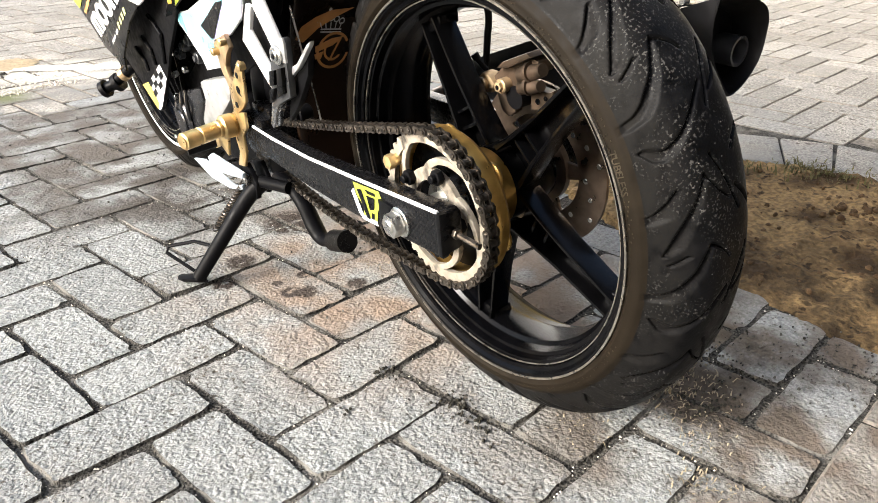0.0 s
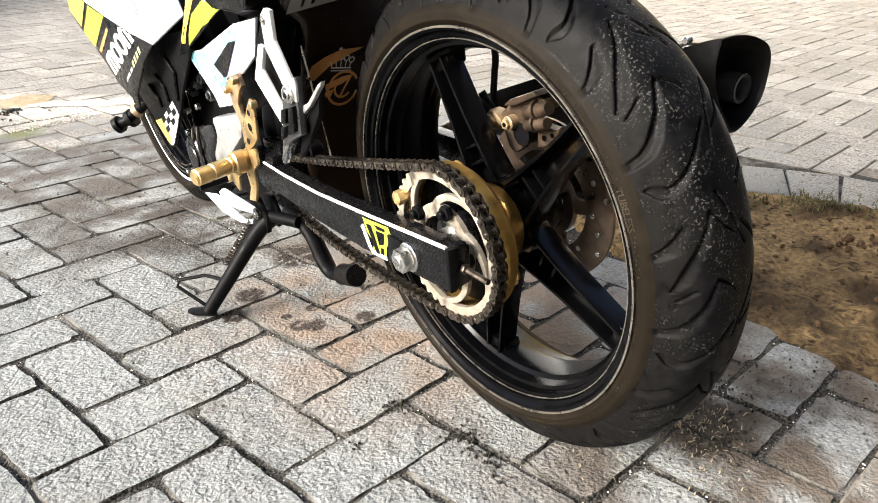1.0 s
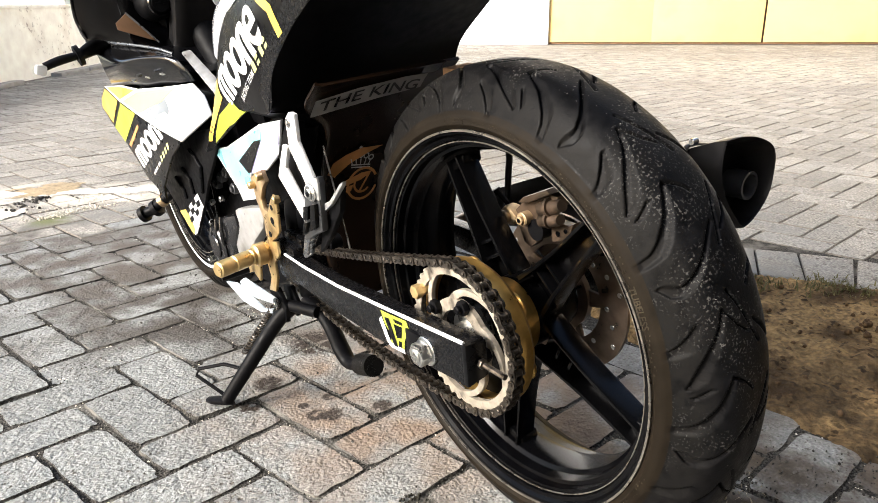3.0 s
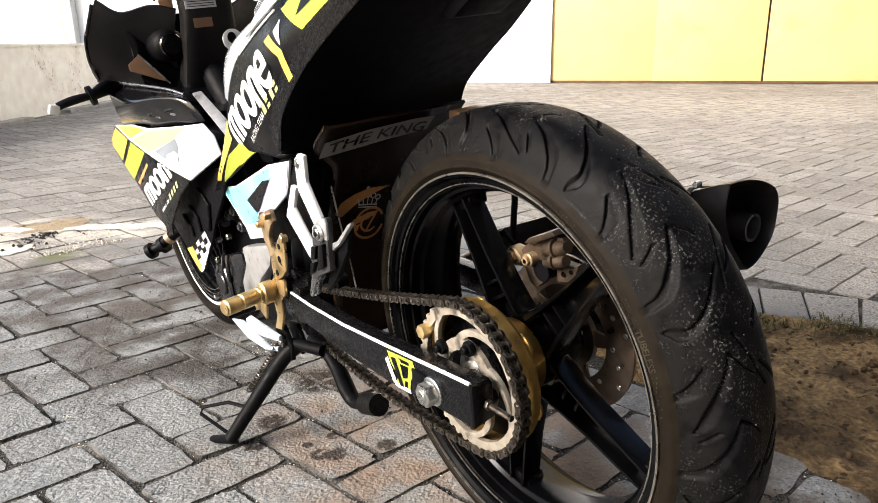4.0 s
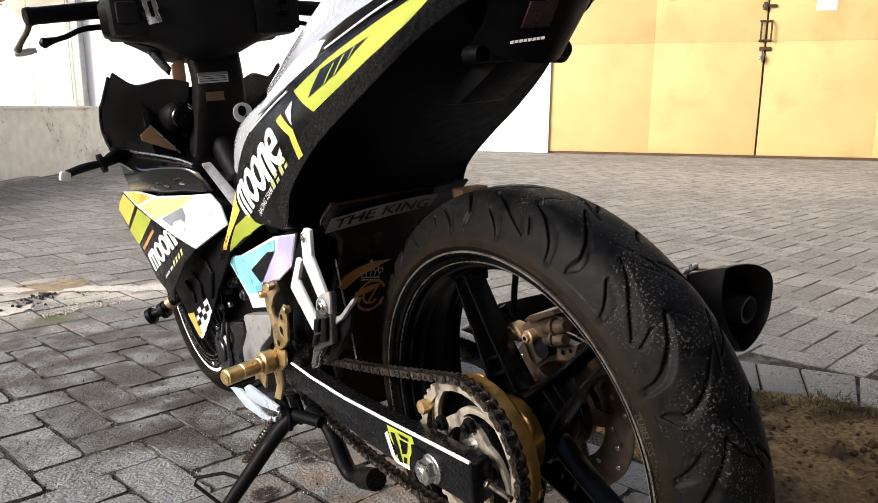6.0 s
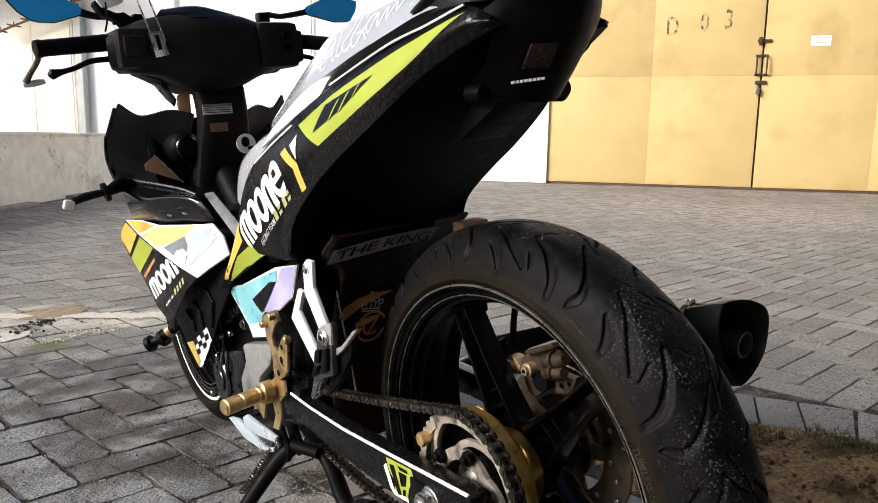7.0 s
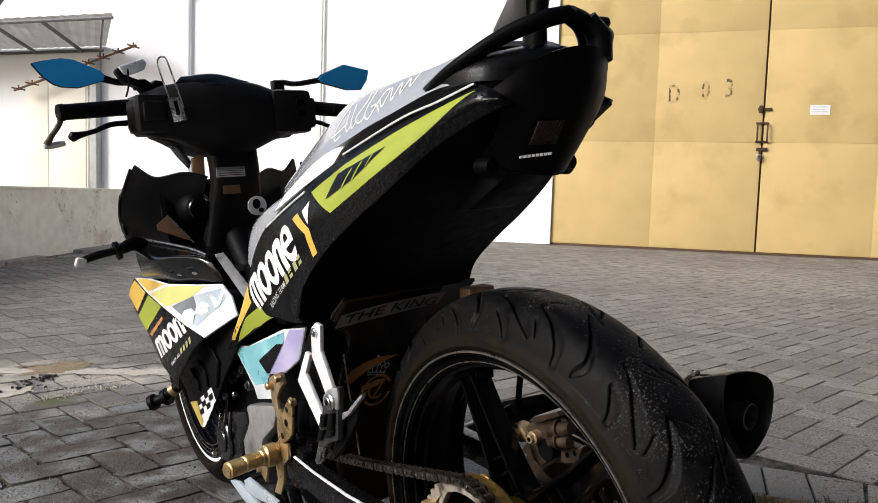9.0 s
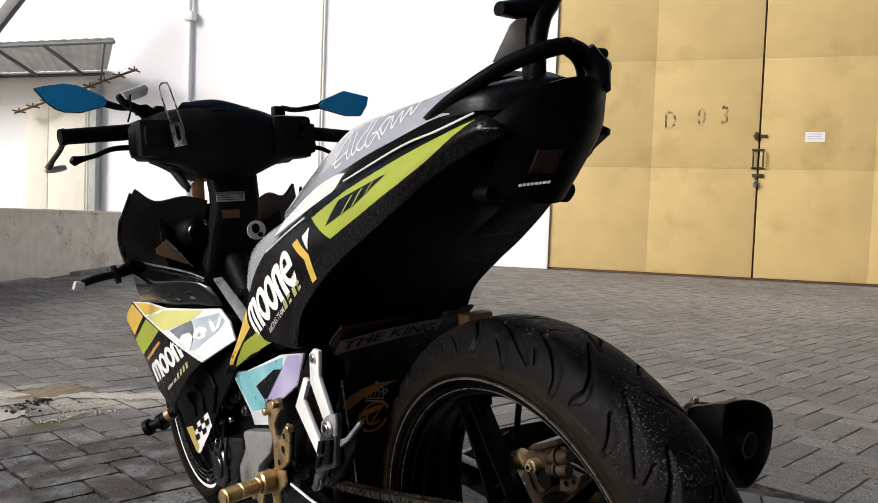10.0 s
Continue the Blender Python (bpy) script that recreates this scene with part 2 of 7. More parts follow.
COPPER = mat("copper_paint", (0.22, 0.125, 0.068), 0.35, 0.6, scale=20, vary=0.2)
GATE = mat("cream_painted_steel", (0.60, 0.452, 0.20), 0.5, scale=2.2, vary=0.06, stain=(0.40, 0.28, 0.11), stain_scale=1.5, stain_cut=(0.55, 0.85), bump=0.16, bump_scale=2.2, relief=0.012, spec=0.2, per_object=0.018)
WALL = mat("white_plaster", (0.95, 0.955, 0.96), 0.85, scale=6, vary=0.012, bump=0.2, bump_scale=40)
OLD_WALL = mat("stained_plaster", (0.95, 0.915, 0.82), 0.9, scale=9, vary=0.10, stain=(0.66, 0.60, 0.50), stain_scale=2.4, stain_cut=(0.56, 0.72), bump=0.5, bump_scale=40, specks=(26, (0.60, 0.68), (0.26, 0.23, 0.19), (2.4, 0.50, 0.64)))
STENCIL = mat("stencil_paint", (0.10, 0.075, 0.03), 0.6, scale=18, vary=0.3, stain=(0.50, 0.37, 0.15), stain_scale=14, stain_cut=(0.45, 0.55))
DARK_RUST = mat("dark_rusty_steel", (0.06, 0.034, 0.018), 0.7, 0.2, scale=20, vary=0.4)
RUST = mat("rusty_steel", (0.20, 0.11, 0.06), 0.7, 0.3, scale=20, vary=0.35)
POST = mat("grey_painted_steel", (0.13, 0.135, 0.135), 0.5, 0.1, scale=6, vary=0.25)
TAIL_BLACK = mat("tail_black_plastic", (0.0015, 0.0015, 0.0018), 0.45, scale=60, vary=0.4, spec=0.06)
PEG_GREY = mat("worn_cast_alloy", (0.19, 0.195, 0.20), 0.28, 0.8, scale=70, vary=0.15, stain=(0.10, 0.095, 0.09), stain_scale=40, stain_cut=(0.6, 0.8))
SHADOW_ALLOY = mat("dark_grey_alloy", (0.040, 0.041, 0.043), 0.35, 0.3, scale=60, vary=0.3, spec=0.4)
ENGINE_BLACK = mat("gloss_black_engine_paint", (0.010, 0.010, 0.011), 0.22, scale=60, vary=0.3, spec=0.55)
PALE_POST = mat("pale_grey_painted_steel", (0.40, 0.42, 0.41), 0.5, scale=6, vary=0.15)
ROOF = mat("galvanised_sheet", (0.62, 0.62, 0.60), 0.5, 0.15, scale=3, vary=0.15)
CREAM = mat("pale_cream_panel", (0.86, 0.83, 0.70), 0.6, scale=3, vary=0.05)
WOOD = mat("weathered_wood", (0.30, 0.17, 0.09), 0.7, scale=40, vary=0.4, bump=0.5)
UNSEEN_WALL = mat("dark_unseen_wall", (0.065, 0.062, 0.058), 0.9, scale=4, vary=0.3, bump=0.4, bump_scale=20, stain=(0.035, 0.033, 0.030), stain_scale=0.8)
GOLD_DEEP = mat("deep_gold_anodised", (0.52, 0.31, 0.085), 0.36, 0.85, scale=60, vary=0.3, stain=(0.10, 0.055, 0.02), stain_scale=30, stain_cut=(0.55, 0.75))
JOINT_FAR = mat("joint_sand", (0.18, 0.16, 0.135), 0.95, scale=120, vary=0.5, spec=0.1)
CONCRETE = mat("grey_concrete", (0.30, 0.29, 0.27), 0.9, scale=12, vary=0.25, bump=0.6, bump_scale=50)


# mesh helpers
def finish(ob, angle=35):
    me = ob.data
    me.polygons.foreach_set("use_smooth", [True] * len(me.polygons))
    me.set_sharp_from_angle(angle=radians(angle))
    return ob


def part(name, bm, material, parent, label="", angle=35):
    me = bpy.data.meshes.new(name)
    bmesh.ops.recalc_face_normals(bm, faces=bm.faces)
    bm.to_mesh(me)
    bm.free()
    me.materials.append(material)
    ob = new(name, me)
    ob.parent = parent
    finish(ob, angle)
    return tagged(ob, label)


def thing(name, bm, material, label, category, group="", kind="", angle=35):
    return tagged(part(name, bm, material, None, "", angle), label, category, group, kind)


def raw(verts, faces):
    bm = bmesh.new()
    vs = [bm.verts.new(v) for v in verts]
    for f in faces:
        bm.faces.new([vs[i] for i in f])
    return bm


def join(*bms):
    out = bmesh.new()
    for b in bms:
        me = bpy.data.meshes.new("piece")
        b.to_mesh(me)
        b.free()
        out.from_mesh(me)
        bpy.data.meshes.remove(me)
    return out


def box(x0, x1, y0, y1, z0, z1, bevel=0.003):
    bm = bmesh.new()
    bmesh.ops.create_cube(bm, size=1, matrix=Matrix.LocRotScale(((x0 + x1) / 2, (y0 + y1) / 2, (z0 + z1) / 2), None, (abs(x1 - x0), abs(y1 - y0), abs(z1 - z0))))
    if bevel:
        bmesh.ops.bevel(bm, geom=bm.edges[:], offset=bevel, segments=2, affect="EDGES", profile=0.6)
    return bm


def prism(pts, a, b, axis="x", bevel=0.0015):
    """A flat outline (two coordinates each) drawn out from a to b along an axis."""
    put = {"x": lambda p, d: (d, p[0], p[1]), "y": lambda p, d: (p[0], d, p[1]), "z": lambda p, d: (p[0], p[1], d)}[axis]
    n = len(pts)
    bm = raw([put(p, a) for p in pts] + [put(p, b) for p in pts],
             [tuple(range(n)), tuple(range(2 * n - 1, n - 1, -1))] + [(i, i + n, (i + 1) % n + n, (i + 1) % n) for i in range(n)])
    bmesh.ops.recalc_face_normals(bm, faces=bm.faces)
    if bevel:
        bmesh.ops.bevel(bm, geom=bm.edges[:], offset=bevel, segments=2, affect="EDGES", profile=0.6)
    return bm


def plate(pts, thick, inward, bevel=0.0012):
    """A solid panel under an outline in space, thick metres towards inward."""
    v = Vector(inward).normalized() * thick
    n = len(pts)
    bm = raw([tuple(p) for p in pts] + [tuple(Vector(p) + v) for p in pts],
             [tuple(range(n)), tuple(range(2 * n - 1, n - 1, -1))] + [(i, i + n, (i + 1) % n + n, (i + 1) % n) for i in range(n)])
    bmesh.ops.recalc_face_normals(bm, faces=bm.faces)
    if bevel:
        bmesh.ops.bevel(bm, geom=bm.edges[:], offset=bevel, segments=2, affect="EDGES", profile=0.6)
    return bm


def smooth_line(pts, n):
    """n points of a Catmull-Rom curve through pts."""
    p = np.array([2 * np.array(pts[0]) - np.array(pts[1]), *map(np.array, pts), 2 * np.array(pts[-1]) - np.array(pts[-2])], float)
    out = []
    for s in np.linspace(0, len(pts) - 1, n):
        k = min(int(s), len(pts) - 2)
        t = s - k
        a, b, c, d = p[k], p[k + 1], p[k + 2], p[k + 3]
        out.append(0.5 * (2 * b + (c - a) * t + (2 * a - 5 * b + 4 * c - d) * t * t + (3 * b - a - 3 * c + d) * t ** 3))
    return np.array(out)


def loft(curves, nu=40, nv=16, thick=0.003, out=(0, 0, 1), straight=False):
    """A shell through several lengthwise curves, solid by thick metres on the side away from out."""
    rows = np.array([smooth_line(c, nu) for c in curves])
    if straight:
        grid = np.array([[(1 - f) * rows[0, u] + f * rows[-1, u] for f in np.linspace(0, 1, nv)] for u in range(nu)])
    else:
        grid = np.array([smooth_line(rows[:, u], nv) for u in range(nu)])
    du, dv = np.gradient(grid, axis=0), np.gradient(grid, axis=1)
    nrm = np.cross(du, dv)
    nrm /= np.linalg.norm(nrm, axis=2)[:, :, None] + 1e-9
    if (nrm @ np.array(out)).mean() < 0:
        nrm = -nrm
    inner = grid - nrm * thick
    verts = [tuple(v) for v in grid.reshape(-1, 3)] + [tuple(v) for v in inner.reshape(-1, 3)]
    m = nu * nv
    faces = []
    for i in range(nu - 1):
        for j in range(nv - 1):
            a = i * nv + j
            faces += [(a, a + 1, a + nv + 1, a + nv), (m + a, m + a + nv, m + a + nv + 1, m + a + 1)]
    ring = [j for j in range(nv)] + [i * nv + nv - 1 for i in range(1, nu)] + [(nu - 1) * nv + j for j in range(nv - 2, -1, -1)] + [i * nv for i in range(nu - 2, 0, -1)]
    for i, a in enumerate(ring):
        b = ring[(i + 1) % len(ring)]
        faces.append((a, b, m + b, m + a))
    return raw(verts, faces)


def tube(pts, radius, segs=12, n=None, closed_ends=True, flat=1.0):
    """A round bar along pts; radius may be a list, flat squeezes it across its second axis."""
    line = smooth_line(pts, n) if n else np.array(pts, float)
    rad = np.interp(np.linspace(0, 1, len(line)), np.linspace(0, 1, len(radius)), radius) if isinstance(radius, (list, tuple)) else [radius] * len(line)
    tang = np.gradient(line, axis=0)
    tang /= np.linalg.norm(tang, axis=1)[:, None]
    side = np.cross(tang[0], (0.03, 0.02, 1.0) if abs(tang[0][2]) < 0.9 else (1.0, 0.02, 0.03))
    verts = []
    for p, t, r in zip(line, tang, rad):
        side = side - t * (side @ t)
        side /= np.linalg.norm(side)
        up = np.cross(t, side)
        verts += [tuple(p + r * (math.cos(2 * math.pi * k / segs) * side + flat * math.sin(2 * math.pi * k / segs) * up)) for k in range(segs)]
    faces = [(i * segs + k, i * segs + (k + 1) % segs, (i + 1) * segs + (k + 1) % segs, (i + 1) * segs + k) for i in range(len(line) - 1) for k in range(segs)]
    if closed_ends:
        faces += [tuple(range(segs))[::-1], tuple(range((len(line) - 1) * segs, len(line) * segs))]
    return raw(verts, faces)


def lathe(profile, centre=(0, 0, 0), segs=64, closed=False):
    """Profile of (x, radius), turned round the x axis."""
    cx, cy, cz = centre
    n = len(profile)
    verts = [(cx + x, cy + r * math.cos(2 * math.pi * k / segs), cz + r * math.sin(2 * math.pi * k / segs)) for k in range(segs) for x, r in profile]
    faces = []
    for k in range(segs):
        k2 = (k + 1) % segs
        for i in range(n if closed else n - 1):
            j = (i + 1) % n
            faces.append((k * n + i, k2 * n + i, k2 * n + j, k * n + j))
    bm = raw(verts, faces)
    bmesh.ops.remove_doubles(bm, verts=bm.verts, dist=1e-6)
    return bm


def disc(x0, x1, r, centre=(0, 0, 0), segs=24, bevel=0.001):
    return lathe([(x0, 0), (x0, r - bevel), (x0 + math.copysign(bevel, x1 - x0), r), (x1 - math.copysign(bevel, x1 - x0), r), (x1, r - bevel), (x1, 0)], centre, segs)


def turned(bm, m):
    bmesh.ops.transform(bm, matrix=m, verts=bm.verts)
    return bm


def mirrored(pts):
    return [(-p[0], p[1], p[2]) for p in pts]


def flat_mesh(polys, step=0.012):
    """Outlines in two coordinates, filled and split finely; gives vertices and triangles."""
    bm = bmesh.new()
    for poly in polys:
        bm.faces.new([bm.verts.new((p[0], p[1], 0)) for p in poly])
    bmesh.ops.triangulate(bm, faces=bm.faces[:])
    for _ in range(4):
        long = [e for e in bm.edges if e.calc_length() > step]
        if not long:
            break
        bmesh.ops.subdivide_edges(bm, edges=long, cuts=1)
        bmesh.ops.triangulate(bm, faces=[f for f in bm.faces if len(f.verts) > 3])
    return bm


def words(text, size, font_shear=0.0):
    """Letters as a flat mesh, starting at 0, 0."""
    cu = bpy.data.curves.new("letters", "FONT")
    cu.body, cu.size, cu.resolution_u, cu.shear, cu.offset = text, size, 3, font_shear, size * 0.012
    ob = new("letters", cu)
    bpy.context.view_layer.update()
    me = bpy.data.meshes.new_from_object(ob.evaluated_get(bpy.context.evaluated_depsgraph_get()))
    bpy.data.objects.remove(ob)
    bm = bmesh.new()
    bm.from_mesh(me)
    bpy.data.meshes.remove(me)
    bmesh.ops.triangulate(bm, faces=bm.faces[:])
    return bm


def skin(ob):
    me = ob.data
    return BVHTree.FromPolygons([v.co[:] for v in me.vertices], [p.vertices[:] for p in me.polygons])


def stick(name, bm, place, trees, material, parent, way=(1, 0, 0), lift=0.0009, label=""):
    """A film laid onto a panel: place maps the flat mesh into space, way is the direction in which it is pressed on."""
    d = Vector(way).normalized()
    for v in bm.verts:
        p = Vector(place(v.co.x, v.co.y))
        best = None
        for tree in trees:
            hit = tree.ray_cast(p - d * 0.3, d)
            if hit[0] is not None and (best is None or hit[3] < best[3]):
                best = hit
        if best is None:
            near_hits = [tree.find_nearest(p + d * 0.155) for tree in trees]
            best = min((h for h in near_hits if h[0] is not None), key=lambda h: h[3])
        v.co = best[0] - d * lift
    return part(name, bm, material, parent, label, 60)


def film(name, pts, trees, material, parent, label="", way=(1, 0, 0), lift=0.0009):
    """A sticker with an outline in (y, z), pressed onto the left side of a panel."""
    return stick(name, flat_mesh([pts]), lambda a, b: (-0.3, a, b), trees, material, parent, way, lift, label)


def oval(cy, cz, a, b, turn=0.0, n=22):
    c, s = math.cos(turn), math.sin(turn)
    return [(cy + a * math.cos(2 * math.pi * k / n) * c - b * math.sin(2 * math.pi * k / n) * s, cz + a * math.cos(2 * math.pi * k / n) * s + b * math.sin(2 * math.pi * k / n) * c) for k in range(n)]


def hexbolt(x, y, z, r, depth, out=-1):
    pts = [(y + r * math.cos(math.pi * k / 3), z + r * math.sin(math.pi * k / 3)) for k in range(6)]
    return prism(pts, x, x + out * depth, "x", r * 0.12)


# large structure: the yard, the warehouse wall with its gate, the low wall
ground = thing("ground", raw([(-400, -400, -0.0055), (400, -400, -0.0055), (400, 400, -0.0055), (-400, 400, -0.0055)], [(0, 1, 2, 3)]), JOINT_FAR,
               "dusty brown soil bed under the concrete pavers", "ground", kind="structure")

GATE_L = Vector((8.742, 6.382, 0.0))           # foot of the gate's first edge
ALONG = Vector((0.5312, -0.8473, 0.0))         # along the warehouse wall
OUT = Vector((-0.8473, -0.5312, 0.0))          # from the wall towards the yard
WALL_M = Matrix(((ALONG.x, OUT.x, 0, GATE_L.x), (ALONG.y, OUT.y, 0, GATE_L.y), (0, 0, 1, 0), (0, 0, 0, 1)))


def on_wall(ob):
    """Wall coordinates: x along the wall, y out of it, z up."""
    ob.matrix_world = WALL_M
    return ob


LEAF = 3.06
on_wall(thing("wall_warehouse", box(-16, 0, -0.3, 0.0, 0, 9, 0), WALL, "tall white plastered warehouse wall in full sun", "wall", kind="structure"))
on_wall(thing("wall_warehouse_far", box(2 * LEAF, 14, -0.3, 0.0, 0, 9, 0), WALL, "white plastered warehouse wall beyond the gate", "wall", kind="structure"))
on_wall(thing("wall_over_gate", box(0, 2 * LEAF, -0.3, 0.0, 6.2, 9, 0), WALL, "white plastered wall above the tall gate", "wall", kind="structure"))

gate = on_wall(tagged(new("warehouse_gate"), "tall cream-painted two-leaf steel warehouse gate, closed", "gate"))


def gate_leaf(x0, x1):
    bm = join(box(x0, x1, -0.12, -0.045, 0.03, 6.19, 0.004))
    leaf = part("gate_leaf", bm, GATE, gate, "cream-painted flat steel leaf")
    for z in (0.034, 1.655, 3.29, 4.9):
        top = {0.034: 1.6525, 1.655: 3.2875, 3.29: 4.8975, 4.9: 6.186}[z]
        half = (x0 + x1) / 2
        for a, c in ((x0 + 0.004, half - 0.0008), (half + 0.0008, x1 - 0.004)):
            part("sheet", box(a, c, -0.0449, -0.040, z, top, 0.0008), GATE, leaf)
    return leaf


gate_leaf(0.012, LEAF - 0.014)
gate_leaf(LEAF + 0.014, 2 * LEAF - 0.012)
part("meeting_strip", box(LEAF - 0.03, LEAF + 0.03, -0.13, -0.075, 0.03, 6.19, 0.002), DARK_RUST, gate, "dark steel strip behind the meeting edges")
part("gate_foot_rail", box(0.012, 2 * LEAF - 0.012, -0.13, -0.06, 0.002, 0.03, 0.002), RUST, gate, "dark rusty foot rail")
latch = part("latch", join(box(2.97, 3.16, -0.04, -0.012, 2.12, 2.16, 0.004), box(2.985, 3.03, -0.04, 0.02, 2.09, 2.19, 0.004)), DARK_RUST, gate, "rusty sliding bolt")
part("pull_handle", join(tube([(2.975, -0.035, 1.93), (2.975, 0.03, 1.93), (2.975, 0.03, 1.67), (2.975, -0.035, 1.67)], 0.012, 8),
                         tube([(3.11, -0.035, 1.93), (3.11, 0.03, 1.93), (3.11, 0.03, 1.67), (3.11, -0.035, 1.67)], 0.012, 8),
                         box(2.96, 3.13, -0.04, -0.02, 1.92, 1.95, 0.003), box(2.96, 3.13, -0.04, -0.02, 1.65, 1.68, 0.003)), DARK_RUST, gate, "rusty steel pull handles")
part("padlock_hasp", join(box(2.98, 3.13, -0.04, -0.01, 1.53, 1.58, 0.004), tube([(3.02, 0.0, 1.53), (3.02, 0.012, 1.5), (3.02, 0.0, 1.47)], 0.008, 8)), DARK_RUST, gate)
part("padlock", box(2.985, 3.05, -0.01, 0.03, 1.39, 1.48, 0.008), STEEL, gate, "small bright steel padlock")
notice = part("paper_notice", box(3.67, 3.93, -0.0395, -0.037, 2.06, 2.20, 0), WHITE, gate, "small white paper notice")
for i in range(3):
    part("text_bar", box(3.70, 3.90 - 0.03 * (i % 2), -0.0368, -0.0362, 2.165 - i * 0.035, 2.178 - i * 0.035, 0), GREY_PRINT, notice)
for text, x, z in (("D", 1.69, 2.24), ("0", 2.17, 2.29), ("3", 2.50, 2.32)):
    bm = words(text, 0.40)
    for v in bm.verts:
        v.co = (x + v.co.x * 0.62, -0.0385, z + v.co.y * 0.98)
    # the wall is seen from the yard, along +x to the right
    part("stencil_letter", bm, STENCIL, gate, "worn black stencilled letter")
on_wall(thing("gate_jamb", join(box(-0.07, 0.008, -0.2, 0.004, 0, 6.2, 0.004)), WALL, "white plastered jamb of the gate", "jamb", kind="structure"))
on_wall(thing("down_pipe", tube([(-4.05, 0.05, 0.1), (-4.05, 0.05, 9)], 0.022, 10), CREAM, "thin cream drain pipe on the white wall", "pipe"))
on_wall(thing("rain_pipe", join(tube([(-6.7, 0.05, 0.1), (-6.7, 0.05, 4.25)], 0.038, 12), box(-6.8, -6.6, 0.0, 0.15, 4.2, 4.36, 0.02), tube([(-6.7, 0.07, 4.3), (-6.7, 0.07, 9)], 0.04, 12)), WALL,
              "white rain pipe with a hopper head on the wall", "pipe"))
on_wall(thing("steel_post", join(box(-8.85, -8.72, 0.02, 0.12, 0, 3.12, 0.006), box(-8.72, -8.66, 0.02, 0.16, 0, 3.12, 0.004)), PALE_POST, "pale grey painted steel canopy post", "post"))
on_wall(thing("side_door", join(box(-10.45, -8.95, 0.0, 0.05, 0.1, 2.75, 0.01), box(-10.42, -9.89, 0.05, 0.065, 0.15, 2.70, 0.004), box(-9.87, -8.99, 0.05, 0.065, 0.15, 2.70, 0.004)), CREAM,
              "cream-painted side door beyond the low wall", "door"))


def canopy():
    root = on_wall(tagged(new("sheet_canopy"), "galvanised sheet canopy on steel brackets on the wall", "canopy"))
    n = 60
    verts, faces = [], []
    for j in range(2):
        for i in range(n + 1):
            x = -14.0 + 6.9 * i / n - 1.45 * (1 - j) * i / n
            verts.append((x, 0.02 + 1.5 * j, 3.36 + 0.17 * j + 0.015 * (i % 2)))
    for i in range(n):
        faces.append((i, i + 1, n + 2 + i, n + 1 + i))
    bm = raw(verts, faces)
    bmesh.ops.solidify(bm, geom=bm.faces[:], thickness=0.006)
    part("roof_sheet", bm, ROOF, root, "ribbed galvanised sheet", 10)
    for x in (-12.4, -11.3, -10.2, -9.1):
        part("rafter", tube([(x, 0.02, 3.28), (x + 0.55, 1.5, 3.45)], 0.035, 8), POST, root)
    part("eave_beam", tube([(-14.0, 1.5, 3.47), (-7.12, 1.5, 3.47)], 0.03, 8), POST, root)
    part("wall_beam", tube([(-14.0, 0.05, 3.28), (-8.6, 0.05, 3.28)], 0.03, 8), POST, root)
    part("strut", tube([(-8.66, 0.06, 3.12), (-7.35, 1.45, 3.45)], 0.018, 8), POST, root)
    return root


canopy()
antenna = on_wall(tagged(new("wall_rack"), "thin bare steel rack with short cross bars on the wall", "rack"))
part("rail", tube([(-10.4, 0.35, 2.5), (-7.6, 0.35, 3.28)], 0.022, 8), RUST, antenna)
for i in range(9):
    x = -10.3 + 0.33 * i
    part("cross_bar", join(tube([(x, 0.2, 2.53 + 0.092 * i), (x, 0.5, 2.53 + 0.092 * i)], 0.016, 6), tube([(x, 0.35, 2.50 + 0.092 * i), (x, 0.35, 2.60 + 0.092 * i)], 0.014, 6)), RUST, antenna)
on_wall(thing("upper_canopy", prism([(-8.95, 4.25), (-9.55, 3.66), (-9.85, 3.66), (-8.3, 5.2), (-8.0, 5.2)], 1.5, 1.6, "y", 0.01), POST, "dark grey gable edge of a roof high by the wall", "roof", kind="structure"))

# low boundary wall running out from the warehouse
W0, W1 = Vector((-1.6, 3.05, 0)), Vector((5.45, 11.3, 0))
wdir = (W1 - W0).normalized()
wn_out = Vector((wdir.y, -wdir.x, 0))
LOW_M = Matrix(((wdir.x, wn_out.x, 0, W0.x), (wdir.y, wn_out.y, 0, W0.y), (0, 0, 1, 0), (0, 0, 0, 1)))
span = (W1 - W0).length


def low_wall():
    bm = box(0, span, -0.14, 0.0, -0.02, 0.64, 0)
    ob = thing("wall_low", bm, OLD_WALL, "low plastered boundary wall with dark damp stains", "wall", kind="structure")
    ob.matrix_world = LOW_M
    cap = thing("wall_low_coping", box(0, span, -0.155, 0.015, 0.64, 0.67, 0.006), OLD_WALL, "worn plaster coping of the low wall", "coping", kind="structure")
    cap.matrix_world = LOW_M
    for i in range(16):
        if i % 4 != 3:
            k = thing("kerb_stone", box(0.02 + i * 0.66, 0.64 + i * 0.66, 0.06, 0.17, -0.01, 0.035, 0.008), CONCRETE, "low grey concrete kerb stone along the wall", "kerb", "kerb stones along the low wall")
            k.matrix_world = LOW_M


low_wall()

# plain unseen walls, added behind and beside the camera to hold back skylight
thing("wall_yard_back", box(-7.0, 13.0, -3.4, -3.1, 0, 5.4, 0), UNSEEN_WALL, "tall plain dark wall, unseen, added to block skylight", "wall", kind="structure")
thing("wall_yard_side", box(12.7, 13.0, -3.1, -0.9, 0, 7.5, 0), UNSEEN_WALL, "plain dark side wall, unseen, added to block skylight", "wall", kind="structure")


